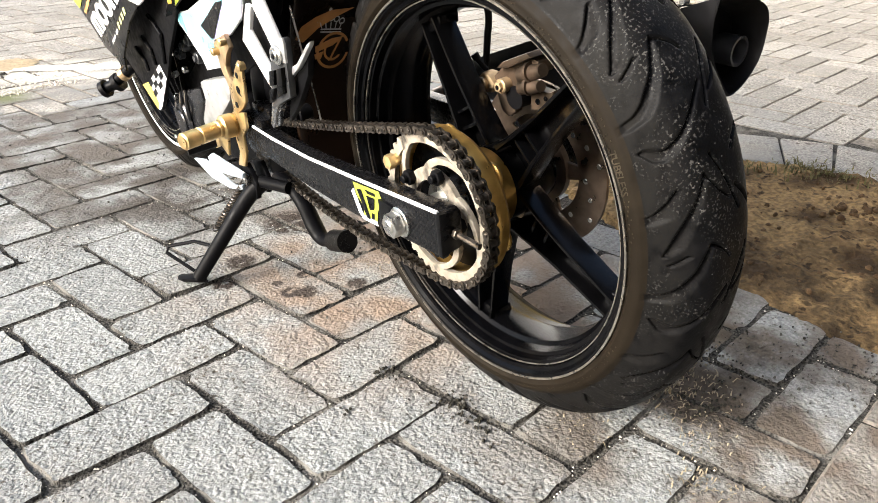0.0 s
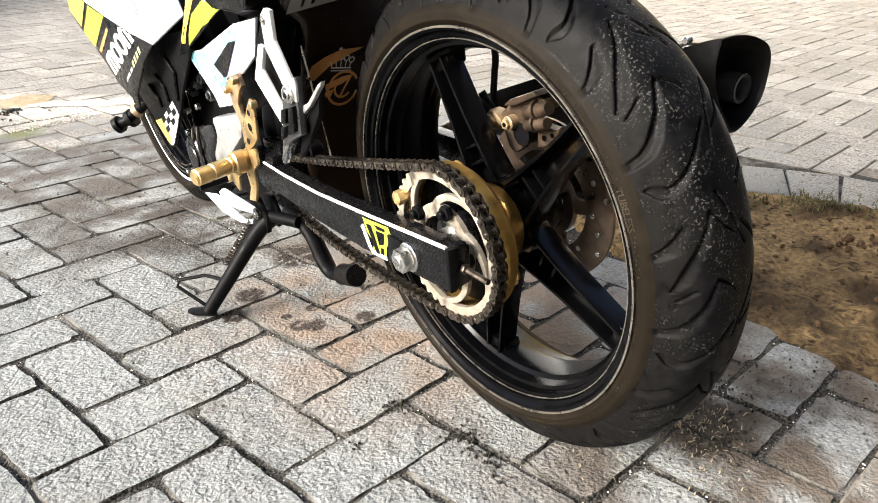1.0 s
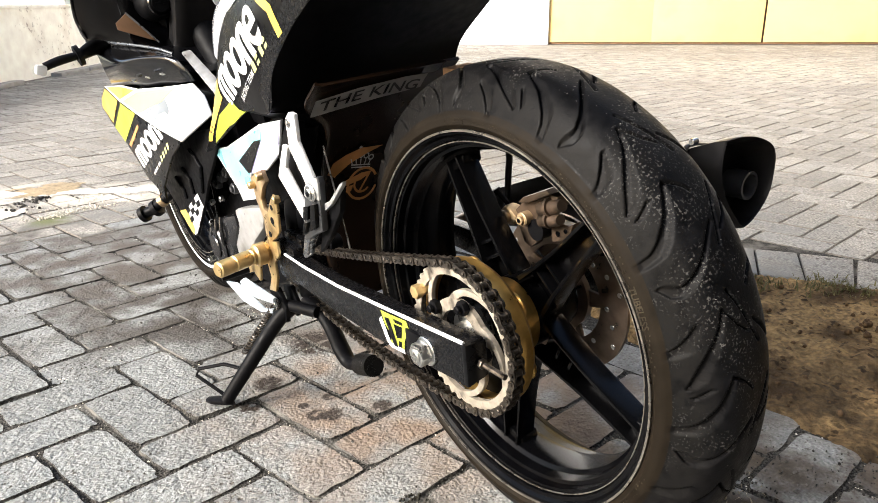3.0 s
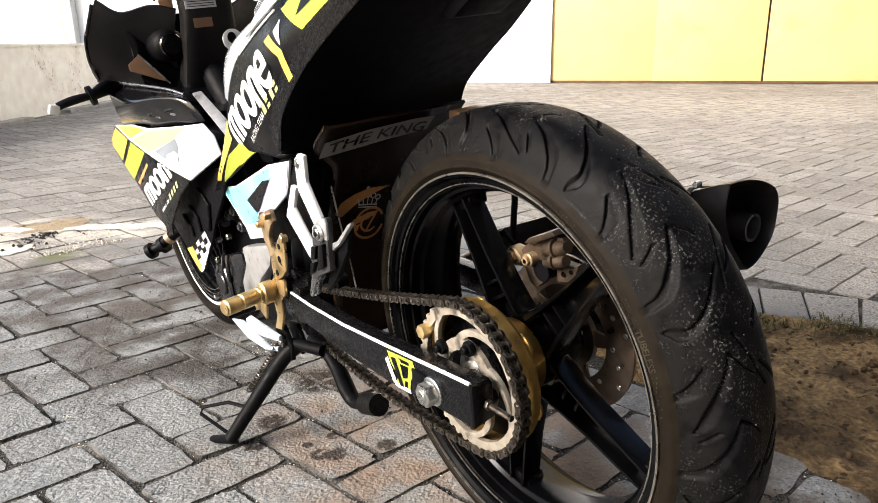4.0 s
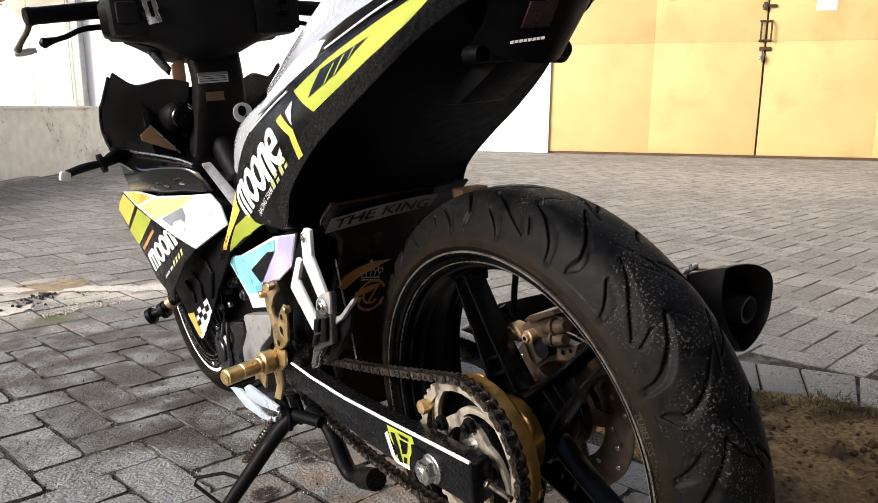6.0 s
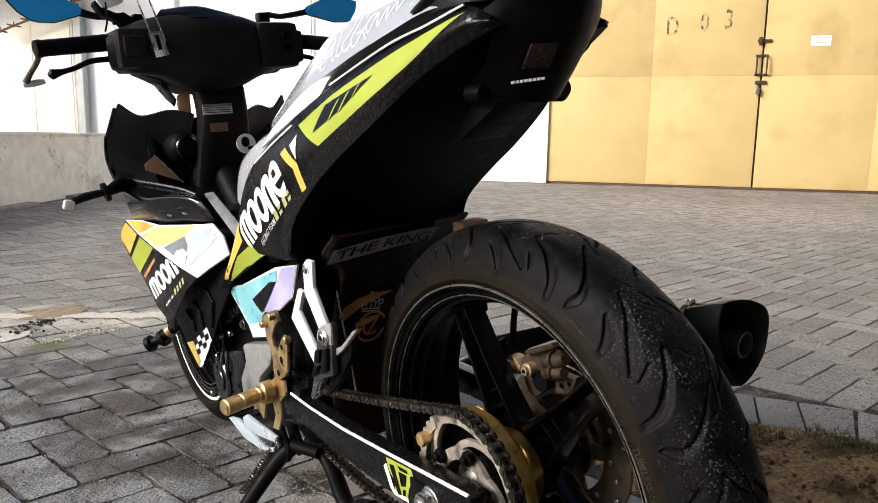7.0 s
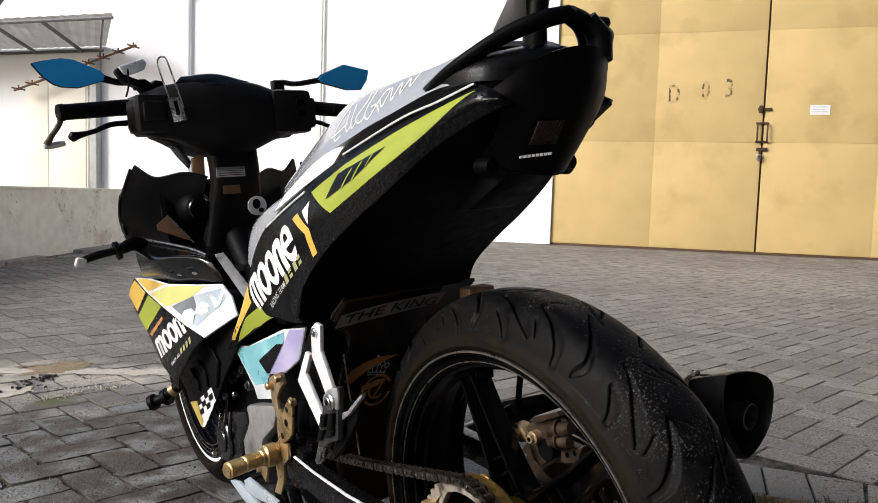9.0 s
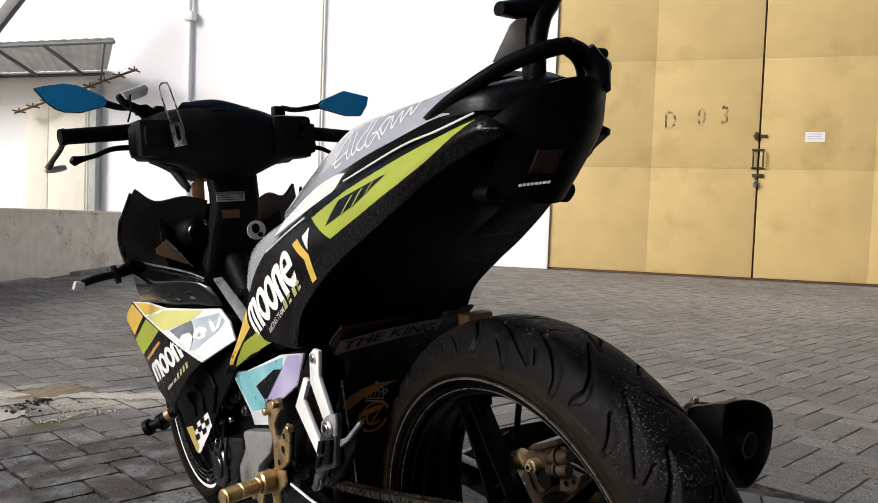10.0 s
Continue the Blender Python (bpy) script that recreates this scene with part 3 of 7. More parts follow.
# the motorcycle, in its own frame: x to its right, y ahead, z up, from the rear axle's middle
BIKE_M = Matrix(((0.9899, 0.1045, -0.0955, 0.5124), (-0.1040, 0.9945, 0.0100, -0.3017), (0.0960, 0.0, 0.9954, 0.2903), (0, 0, 0, 1)))
bike = tagged(new("motorcycle"), "black underbone motorcycle with yellow and white graphics on its side stand", "motorcycle")
bike.matrix_world = BIKE_M


TYRE_R, TYRE_HALF, TYRE_OFF = 0.2928, 0.0605, 0.006


def crown(u):
    """Round section of the tread: share of the full radius at u = -1 to 1 across it."""
    return 1 - np.where(u < 0, 0.1515 * np.abs(u) ** 3.6, 0.162 * np.abs(u) ** 2.75)


# tread of the rear tyre, one repeat of 36 degrees: degrees round it, share of the half width, half the groove's width in metres
GROOVES = (
    ((0, -1.03, 0.0045), (-1.2, -0.86, 0.0041), (-2.7, -0.78, 0.0039), (-4.5, -0.71, 0.0036), (-7, -0.61, 0.0032), (-9.5, -0.54, 0.0026), (-12.3, -0.46, 0.0015)),
    ((-12.3, -0.46, 0.0013), (-11.5, -0.34, 0.0012), (-10.5, -0.22, 0.0011), (-9, -0.12, 0.0010)),
    ((-10.3, -0.90, 0.0006), (-12.5, -0.82, 0.0030), (-15, -0.75, 0.0038), (-17.5, -0.68, 0.0032), (-22, -0.53, 0.0018), (-24.7, -0.46, 0.0013)),
    ((-24.7, -0.46, 0.0012), (-21.2, -0.26, 0.0011), (-19.3, -0.06, 0.0010)),
    ((-8.5, -0.86, 0.0010), (-10.5, -0.72, 0.0011)),
    ((-17.2, -1.03, 0.0043), (-18.5, -0.90, 0.0039), (-20.5, -0.83, 0.0028), (-23, -0.76, 0.0010)),
    ((5.0, -0.91, 0.0025), (6.5, -0.82, 0.0050), (6.0, -0.74, 0.0036), (4.5, -0.62, 0.0025), (2, -0.45, 0.0020), (-1, -0.25, 0.0017), (-3, -0.08, 0.0010)),
    ((8.5, -0.31, 0.0012), (13.7, -0.09, 0.0012), (19, 0.10, 0.0012)),
)


def groove_depth(ang, u, radius, half):
    """How deep the tread is cut (0 to 1) at the angles (degrees within one repeat) and places u across it."""
    cut = np.zeros(ang.shape)
    k, wide = radius * math.pi / 180, half * 1.12
    for line in GROOVES:
        for side, shift in ((1, 0.0), (-1, 18.0)):
            for turn in (-36, 0, 36):
                for (a0, u0, w0), (a1, u1, w1) in zip(line, line[1:]):
                    p0 = np.array(((a0 + shift + turn) * k, side * u0 * wide))
                    p1 = np.array(((a1 + shift + turn) * k, side * u1 * wide))
                    d = p1 - p0
                    t = np.clip(((ang * k - p0[0]) * d[0] + (u * wide - p0[1]) * d[1]) / (d @ d), 0, 1)
                    dist = np.hypot(ang * k - p0[0] - t * d[0], u * wide - p0[1] - t * d[1])
                    cut = np.maximum(cut, np.clip((w0 + (w1 - w0) * t + 0.0011 - dist) / 0.0024, 0, 1))
    return cut * cut * (3 - 2 * cut) * np.clip((1.0 - np.abs(u)) / 0.05, 0.12, 1)


def tyre_mesh(radius, half, rim_r, off, segs=1800, n_t=96):
    """Sidewalls with a bead line and a round tread cut by the grooves; gives the mesh and its points across."""
    h = radius - rim_r
    side = [(-half * 0.90, rim_r), (-half * 1.05, rim_r + h * 0.05), (-half * 1.075, rim_r + h * 0.10), (-half * 1.10, rim_r + h * 0.115), (-half * 1.10, rim_r + h * 0.135), (-half * 1.085, rim_r + h * 0.155), (-half * 1.09, rim_r + h * 0.21), (-half * 1.055, rim_r + h * 0.285)]
    us = np.linspace(-1, 1, n_t + 1)
    per = segs // 10
    ang, uu = np.meshgrid(np.arange(per) * 36.0 / per, us, indexing="ij")
    deep = groove_depth(ang, uu, radius, half) * 0.0062
    bm = bmesh.new()
    rows = []
    for s in range(segs):
        a = 2 * math.pi * s / segs + radians(147.5)
        c, sn = math.cos(a), math.sin(a)
        prof = side + [(u * half, radius * float(crown(u)) - deep[s % per, i]) for i, u in enumerate(us)] + [(-x, r) for x, r in side[::-1]]
        rows.append([bm.verts.new((x + off, r * c, r * sn)) for x, r in prof])
    n = len(rows[0])
    for s in range(segs):
        r0, r1 = rows[s], rows[(s + 1) % segs]
        for i in range(n - 1):
            bm.faces.new((r0[i], r1[i], r1[i + 1], r0[i + 1]))
    return bm, n


def dust_sidewalls(ob, n, segs):
    """The dusty sidewalls take the second material."""
    ob.data.materials.append(RUBBER_SIDE)
    idx = [(1 if (i % (n - 1)) < 8 or (i % (n - 1)) >= n - 9 else 0) for i in range(segs * (n - 1))]
    ob.data.polygons.foreach_set("material_index", idx)


RIM_SIDE = [(-0.055, 0.2295), (-0.0575, 0.2265), (-0.0565, 0.2235), (-0.0525, 0.2205), (-0.0515, 0.2165), (-0.0465, 0.2152), (-0.0450, 0.2108), (-0.0365, 0.2088), (-0.0350, 0.2048), (-0.023, 0.2030), (-0.019, 0.1985), (-0.012, 0.1965)]


def rim_mesh(k=1.0, w=1.0, segs=160):
    side = [(x * w, r * k) for x, r in RIM_SIDE]
    back = [(0.045 * w, 0.205 * k), (0.02 * w, 0.2 * k), (-0.02 * w, 0.2 * k), (-0.045 * w, 0.205 * k)]
    return lathe(side + [(-x, r) for x, r in side[::-1]] + [(0.05 * w, 0.2295 * k)] + [(x, r + 0.012 * k) for x, r in back] + [(-0.05 * w, 0.2295 * k)], segs=segs, closed=True)


def spoke_mesh(ang, r0=0.044, r1=0.199):
    """A double spoke: web, two side ribs and a foot on the rim."""
    out = []
    c, s = math.cos(ang), math.sin(ang)

    def bar(hub, mid, rim, x0, x1):
        """A strip between two offsets across the spoke at the hub, half way and at the rim."""
        pts = [(r0, *hub), (r0 + (r1 - r0) * 0.22, *((h * 0.45 + m * 0.55) for h, m in zip(hub, mid))), ((r0 + r1) / 2, *mid), (r1, *rim)]
        outline = [(r, lo) for r, lo, _ in pts] + [(r, hi) for r, _, hi in pts[::-1]]
        return prism([(r * c - t * s, r * s + t * c) for r, t in outline], x0, x1, "x", 0.0014)

    out.append(bar((-0.024, 0.024), (-0.013, 0.013), (-0.010, 0.010), 0.001, 0.008))
    out.append(bar((-0.029, -0.022), (-0.0168, -0.0122), (-0.0130, -0.0092), -0.021, 0.009))
    out.append(bar((0.022, 0.029), (0.0122, 0.0168), (0.0092, 0.0130), -0.021, 0.009))
    for r, half in ((0.070, 0.0195), (0.090, 0.0165)):
        out.append(prism([(rr * c - t * s, rr * s + t * c) for rr, t in ((r, -half), (r, half), (r + 0.004, half), (r + 0.004, -half))], -0.014, 0.004, "x", 0.0008))
    foot = [(r * c - t * s, r * s + t * c) for r, t in ((0.186, -0.0128), (0.186, 0.0128), (0.201, 0.020), (0.201, -0.020))]
    out.append(prism(foot, -0.014, 0.014, "x", 0.003))
    return join(*out)


rear = part("rear_wheel", rim_mesh(), RIM_BLACK, bike, "gloss black cast alloy rear rim", 30)
bm, n_prof = tyre_mesh(TYRE_R, TYRE_HALF, 0.2265, TYRE_OFF)
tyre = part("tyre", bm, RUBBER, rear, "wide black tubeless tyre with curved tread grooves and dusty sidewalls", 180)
dust_sidewalls(tyre, n_prof, 1800)
for k in range(5):
    part("spoke", spoke_mesh(radians(60 + 72 * k)), SPOKE_BLACK, rear)
# pale rings draw the highlight along the black rim's edge
part("rim_lip", lathe([(-0.0562, 0.2265), (-0.0592, 0.2265), (-0.0592, 0.2288), (-0.0562, 0.2288)], segs=160, closed=True), PALE_RIM, rear, "thin pale ring for the highlight on the rim's lip")
part("rim_lip", lathe([(-0.0478, 0.2135), (-0.0494, 0.2135), (-0.0494, 0.2146), (-0.0478, 0.2146)], segs=160, closed=True), PALE_RIM, rear)
part("hub", lathe([(-0.042, 0.02), (-0.042, 0.033), (-0.036, 0.044), (-0.03, 0.045), (0.0, 0.046), (0.03, 0.043), (0.05, 0.038), (0.06, 0.02)], segs=48), BLACK_METAL, rear)
part("valve_stem", join(tube([(0.0, 0.19, -0.01), (-0.012, 0.175, -0.012)], 0.004, 8), tube([(-0.012, 0.175, -0.012), (-0.016, 0.168, -0.012)], 0.0055, 8)), MATT_BLACK, rear)


def sidewall_bars():
    """Raised moulded marks round the sidewall."""
    r = random.Random(2)
    bms = []

    def arc(a, length, rad, h):
        pts = []
        for t in (0, 0.5, 1):
            b = a + length * t / rad
            pts.append((-0.0612 + (rad - 0.2365) * 0.34, rad * math.cos(b), rad * math.sin(b)))
        return tube(pts, h, 4, flat=0.6)

    for start, count, rad, step, ln, h in ((78, 16, 0.2405, 0.55, 0.0016, 0.0007), (78, 14, 0.2370, 0.60, 0.0016, 0.0007), (88, 40, 0.2390, 0.62, 0.0018, 0.0008), (116, 22, 0.2385, 0.95, 0.0026, 0.0010), (140, 10, 0.2380, 1.6, 0.0040, 0.0013), (160, 12, 0.2375, 1.0, 0.0028, 0.0010), (200, 16, 0.2390, 1.5, 0.0035, 0.0011), (226, 24, 0.2395, 1.3, 0.0030, 0.0010), (300, 20, 0.2390, 1.2, 0.0030, 0.0010), (20, 26, 0.2390, 1.1, 0.0028, 0.0010)):
        for k in range(count):
            if r.random() > 0.15:
                a = radians(start + k * step)
                tall = r.uniform(0.5, 1.0) * h * 2.6
                bms.append(arc(a, ln * r.uniform(0.25, 0.7), rad + r.uniform(-1, 1) * tall, h * r.uniform(0.5, 0.8)))
                if r.random() > 0.4:
                    bms.append(arc(a, ln * r.uniform(0.15, 0.5), rad - tall, h * 0.6))
    return join(*bms)


tagged(part("sidewall_marks", sidewall_bars(), MOULDED, rear, "raised moulded marks on the sidewall"), kind="stuff")
bm = words("TUBELESS", 0.0095)
w = max(v.co.x for v in bm.verts)
for v in bm.verts:
    a = radians(155) + (v.co.x - w / 2) / 0.238
    r = 0.2345 + v.co.y * 0.9
    v.co = (-0.0616 + (r - 0.2365) * 0.34, r * math.cos(a), r * math.sin(a))
part("sidewall_word", bm, MOULDED, rear, "moulded word on the sidewall")


def grit_specks():
    r = random.Random(9)
    bm = bmesh.new()
    for _ in range(220):
        a = radians(r.choice([r.gauss(105, 14), r.uniform(60, 215)]))
        u = r.uniform(-0.55, 0.75)
        rad = TYRE_R * float(crown(u))
        d = r.uniform(0.0003, 0.0008)
        bmesh.ops.create_icosphere(bm, subdivisions=1, radius=d, matrix=Matrix.Translation((u * TYRE_HALF + TYRE_OFF, rad * math.cos(a), rad * math.sin(a))) @ Matrix.Diagonal((1, 1, 0.7, 1)))
    return bm


tagged(part("tread_grit", grit_specks(), DUST, rear, "pale grit stuck on the tread"), kind="stuff")

# sprocket, carrier and chain
SX = -0.098


def sprocket_mesh():
    """Toothed ring, swirled arms and bolt ring, with open windows."""
    teeth = 42
    v, f = [], []
    outer = []
    for k in range(teeth * 4):
        outer.append((0.0862 if k % 4 in (0, 1) else 0.0905, 2 * math.pi * k / (teeth * 4)))
    n = len(outer)
    for x in (SX - 0.003, SX + 0.003):
        v += [(x, r * math.cos(a), r * math.sin(a)) for r, a in outer]
        v += [(x, 0.0762 * math.cos(a), 0.0762 * math.sin(a)) for _, a in outer]
    for k in range(n):
        j = (k + 1) % n
        f += [(k, j, n + j, n + k), (2 * n + j, 2 * n + k, 3 * n + k, 3 * n + j), (j, k, 2 * n + k, 2 * n + j), (n + k, n + j, 3 * n + j, 3 * n + k)]
    bms = [raw(v, f), lathe([(SX - 0.0031, 0.034), (SX - 0.0031, 0.0485), (SX + 0.0031, 0.0485), (SX + 0.0031, 0.034)], segs=72, closed=True)]
    for k in range(5):
        a0 = radians(8 + 72 * k)
        ring = []
        for t in np.linspace(0, 1, 9):
            ring.append((0.046 + 0.032 * t, a0 + 0.90 * t ** 1.3 - 0.17 + 0.05 * t))
        for t in np.linspace(1, 0, 9):
            ring.append((0.046 + 0.032 * t, a0 + 0.90 * t ** 1.3 + 0.13 - 0.02 * t))
        bms.append(prism([(r * math.cos(a), r * math.sin(a)) for r, a in ring], SX - 0.003, SX + 0.003, "x", 0.0006))
    return join(*bms)


sprocket = part("sprocket", sprocket_mesh(), CHAMPAGNE, rear, "champagne-coloured sprocket with swirled arms and dirty teeth", 30)
for k in range(5):
    a = radians(36 + 72 * k)
    part("sprocket_bolt", join(hexbolt(SX - 0.003, 0.0475 * math.cos(a), 0.0475 * math.sin(a), 0.0090, 0.008), disc(SX - 0.011, SX - 0.017, 0.0048, (0, 0.0475 * math.cos(a), 0.0475 * math.sin(a)), 10)), MATT_BLACK, rear)
part("sprocket_carrier", lathe([(-0.087, 0.079), (-0.087, 0.0855), (-0.081, 0.0885), (-0.072, 0.0885), (-0.066, 0.084), (-0.066, 0.079)], segs=96, closed=True), GOLD_DEEP, rear, "gold anodised sprocket carrier ring")
part("carrier_web", disc(-0.066, -0.074, 0.080, segs=64), BLACK_METAL, rear)
for k in range(6):
    a = radians(60 * k + 20)
    part("carrier_lobe", disc(-0.0665, -0.060, 0.016, (0, 0.070 * math.cos(a), 0.070 * math.sin(a)), 20, 0.002), GOLD_DEEP, rear)
part("hub_collar", lathe([(-0.068, 0.02), (-0.068, 0.045), (-0.064, 0.047), (-0.022, 0.047), (-0.020, 0.020)], segs=48), GOLD_DEEP, rear, "brown anodised hub collar")
part("axle_spacer", join(disc(-0.085, -0.13, 0.017, segs=24), disc(-0.06, -0.088, 0.03, segs=32)), STEEL, rear)


def chain_path():
    """Centre line of the chain as a closed loop in (y, z)."""
    R, cy, cz, r = 0.0905, 0.462, -0.048, 0.034
    pts = []
    for k in range(60):
        a = radians(79 + 189 * k / 59)
        pts.append((R * math.cos(a), R * math.sin(a)))
    for k in range(1, 30):
        t = k / 30
        pts.append((R * math.cos(radians(268)) * (1 - t) + (cy + 0.002) * t, -R * (1 - t) + (cz - r) * t - 0.018 * math.sin(math.pi * t)))
    for k in range(16):
        a = radians(-95 + 175 * k / 15)
        pts.append((cy + r * math.cos(a), cz + r * math.sin(a)))
    y0, z0, y1, z1 = pts[-1][0], pts[-1][1], pts[0][0], pts[0][1]
    for k in range(1, 30):
        t = k / 30
        pts.append((y0 + (y1 - y0) * t, z0 + (z1 - z0) * t - 0.004 * math.sin(math.pi * t)))
    return np.array(pts)


loop = chain_path()
closed = np.r_[loop, loop[:1]]
run = np.r_[0, np.cumsum(np.linalg.norm(np.diff(closed, axis=0), axis=1))]
LINKS = int(run[-1] / 0.0127)
LINKS -= LINKS % 2
step = run[-1] / LINKS


def on_chain(s):
    s = s % run[-1]
    return np.array([np.interp(s, run, closed[:, 0]), np.interp(s, run, closed[:, 1])])


def link_mesh(gap):
    """Two figure-eight side plates with pin ends, along y, one pitch long."""
    bms = []
    for sgn in (-1, 1):
        x0 = sgn * gap
        out = []
        for k in range(9):
            a = radians(-90 + 22.5 * k)
            out.append((step / 2 + 0.0052 * math.cos(a), 0.0052 * math.sin(a)))
        out.append((0.0, 0.0036))
        for k in range(9):
            a = radians(90 + 22.5 * k)
            out.append((-step / 2 + 0.0052 * math.cos(a), 0.0052 * math.sin(a)))
        out.append((0.0, -0.0036))
        bms.append(prism(out, x0, x0 + sgn * 0.0014, "x", 0))
        if gap > 0.005:
            for e in (-1, 1):
                bms.append(disc(x0 + sgn * 0.001, x0 + sgn * 0.003, 0.0024, (0, e * step / 2, 0), 8, 0.0004))
    me = bpy.data.meshes.new("link")
    b = join(*bms)
    bmesh.ops.recalc_face_normals(b, faces=b.faces)
    b.to_mesh(me)
    b.free()
    me.materials.append(CHAIN)
    return me


rollers = []
for k in range(LINKS):
    y, z = on_chain(k * step)
    rollers.append(disc(SX - 0.0045, SX + 0.0045, 0.0042, (0, y, z), 10, 0.0004))
chain = part("drive_chain", join(*rollers), CHAIN, bike, "oily dark steel roller chain")
inner, outer = link_mesh(0.0038), link_mesh(0.0062)
for k in range(LINKS):
    p, q = on_chain(k * step), on_chain((k + 1) * step)
    ob = bpy.data.objects.new("link", inner if k % 2 else outer)
    scene.collection.objects.link(ob)
    ob.parent = chain
    ob.matrix_basis = Matrix.Translation((SX, (p[0] + q[0]) / 2, (p[1] + q[1]) / 2)) @ Matrix.Rotation(math.atan2(q[1] - p[1], q[0] - p[0]), 4, "X")

# brake disc and caliper beyond the wheel
DX = 0.062
bm = lathe([(DX, 0.062), (DX, 0.103), (DX + 0.004, 0.103), (DX + 0.004, 0.062)], segs=96, closed=True)
brake = part("brake_disc", bm, DISC, rear, "dark drilled brake disc")
part("disc_hub", lathe([(DX - 0.004, 0.03), (DX - 0.004, 0.046), (DX + 0.004, 0.046), (DX + 0.004, 0.03)], segs=48, closed=True), DISC, brake)
for a in [radians(30 + 72 * k) for k in range(5)]:
    part("disc_arm", prism([(0.04 * math.cos(a - 0.3), 0.04 * math.sin(a - 0.3)), (0.066 * math.cos(a - 0.12), 0.066 * math.sin(a - 0.12)), (0.066 * math.cos(a + 0.12), 0.066 * math.sin(a + 0.12)), (0.04 * math.cos(a + 0.3), 0.04 * math.sin(a + 0.3))], DX, DX + 0.004, "x", 0.0006), DISC, brake)
for k in range(24):
    rr, a = 0.072 + 0.011 * (k % 3), radians(15 * k)
    part("disc_hole", disc(DX - 0.0006, DX + 0.0046, 0.0034, (0, rr * math.cos(a), rr * math.sin(a)), 10, 0.0003), STEEL, rear, "", 40)
CX = DX - 0.034
caliper = part("brake_caliper", join(prism([(0.044, 0.107), (0.027, 0.123), (-0.019, 0.141), (-0.030, 0.139), (-0.028, 0.124), (-0.001, 0.118), (-0.003, 0.098), (0.009, 0.087), (0.033, 0.090)], CX, CX + 0.026, "x", 0.003),
                                     prism([(0.027, 0.123), (0.017, 0.132), (-0.022, 0.149), (-0.029, 0.145), (0.008, 0.127)], CX - 0.010, CX + 0.032, "x", 0.002)), BRONZE, bike, "bronze-coloured brake caliper with road dirt")
part("caliper_arm", prism([(0.066, 0.102), (0.056, 0.112), (0.045, 0.111), (0.035, 0.102), (0.040, 0.090), (0.055, 0.087)], CX - 0.006, CX + 0.012, "x", 0.003), GOLD_DARK, caliper)
part("caliper_arm", prism([(0.042, 0.092), (0.024, 0.092), (0.008, 0.073), (0.020, 0.064), (0.031, 0.068)], CX + 0.002, CX + 0.014, "x", 0.002), BRONZE, caliper)
for y, z in ((0.019, 0.104), (0.052, 0.099)):
    part("caliper_bolt", join(disc(CX + 0.004, CX - 0.012, 0.0085, (0, y, z), 18, 0.0012), hexbolt(CX - 0.012, y, z, 0.0060, 0.004)), GOLD_DARK, caliper)
    part("bolt_socket", disc(CX - 0.0155, CX - 0.0166, 0.0030, (0, y, z), 6, 0.0002), BLACK_METAL, caliper)
for (y0, z0), (y1, z1), rr in (((-0.041, 0.133), (-0.004, 0.119), 0.0088), ((-0.038, 0.115), (-0.004, 0.105), 0.0080)):
    part("caliper_pin", join(tube([(CX - 0.004, y0, z0), (CX - 0.002, (y0 + y1) / 2, (z0 + z1) / 2), (CX, y1, z1)], [rr * 0.8, rr, rr], 16, 14), tube([(CX - 0.003, y0 * 0.55, z0 + (z1 - z0) * 0.42), (CX - 0.003, y0 * 0.45, z0 + (z1 - z0) * 0.5)], rr * 1.25, 16)), BRONZE, caliper)
part("caliper_pad", prism([(-0.012, 0.106), (-0.040, 0.105), (-0.048, 0.110), (-0.038, 0.086), (-0.012, 0.078)], CX + 0.006, CX + 0.020, "x", 0.002), BRONZE, caliper)
part("pad_hole", join(disc(CX + 0.0055, CX + 0.0045, 0.0035, (0, -0.024, 0.092), 12, 0.0002), disc(CX + 0.0055, CX + 0.0045, 0.0028, (0, -0.036, 0.098), 12, 0.0002)), BLACK_METAL, caliper)
part("caliper_plate", prism([(-0.036, 0.076), (-0.058, 0.101), (-0.076, 0.094), (-0.060, 0.066), (-0.049, 0.067)], CX + 0.002, CX + 0.010, "x", 0.0015), SILVER, caliper)
part("caliper_piston", tube([(CX - 0.004, 0.004, 0.092), (CX + 0.02, 0.004, 0.092)], 0.013, 20), MATT_BLACK, caliper)
part("bleed_nipple", join(tube([(DX - 0.03, 0.060, 0.112), (DX - 0.036, 0.068, 0.124)], 0.0035, 8), tube([(DX - 0.036, 0.068, 0.124), (DX - 0.038, 0.071, 0.130)], 0.005, 8)), MATT_BLACK, caliper)
part("caliper_bracket", prism([(0.02, 0.02), (0.075, 0.06), (0.045, 0.09), (-0.05, 0.085), (-0.06, 0.06), (-0.02, 0.04)], DX + 0.006, DX + 0.016, "x", 0.003), BRONZE, caliper)
part("brake_hose", tube([(0.055, 0.090, 0.090), (0.055, 0.086, 0.111), (0.055, 0.082, 0.141), (0.055, 0.079, 0.168), (0.05, 0.085, 0.21), (0.05, 0.10, 0.25)], 0.0042, 8, 24), MATT_BLACK, bike)

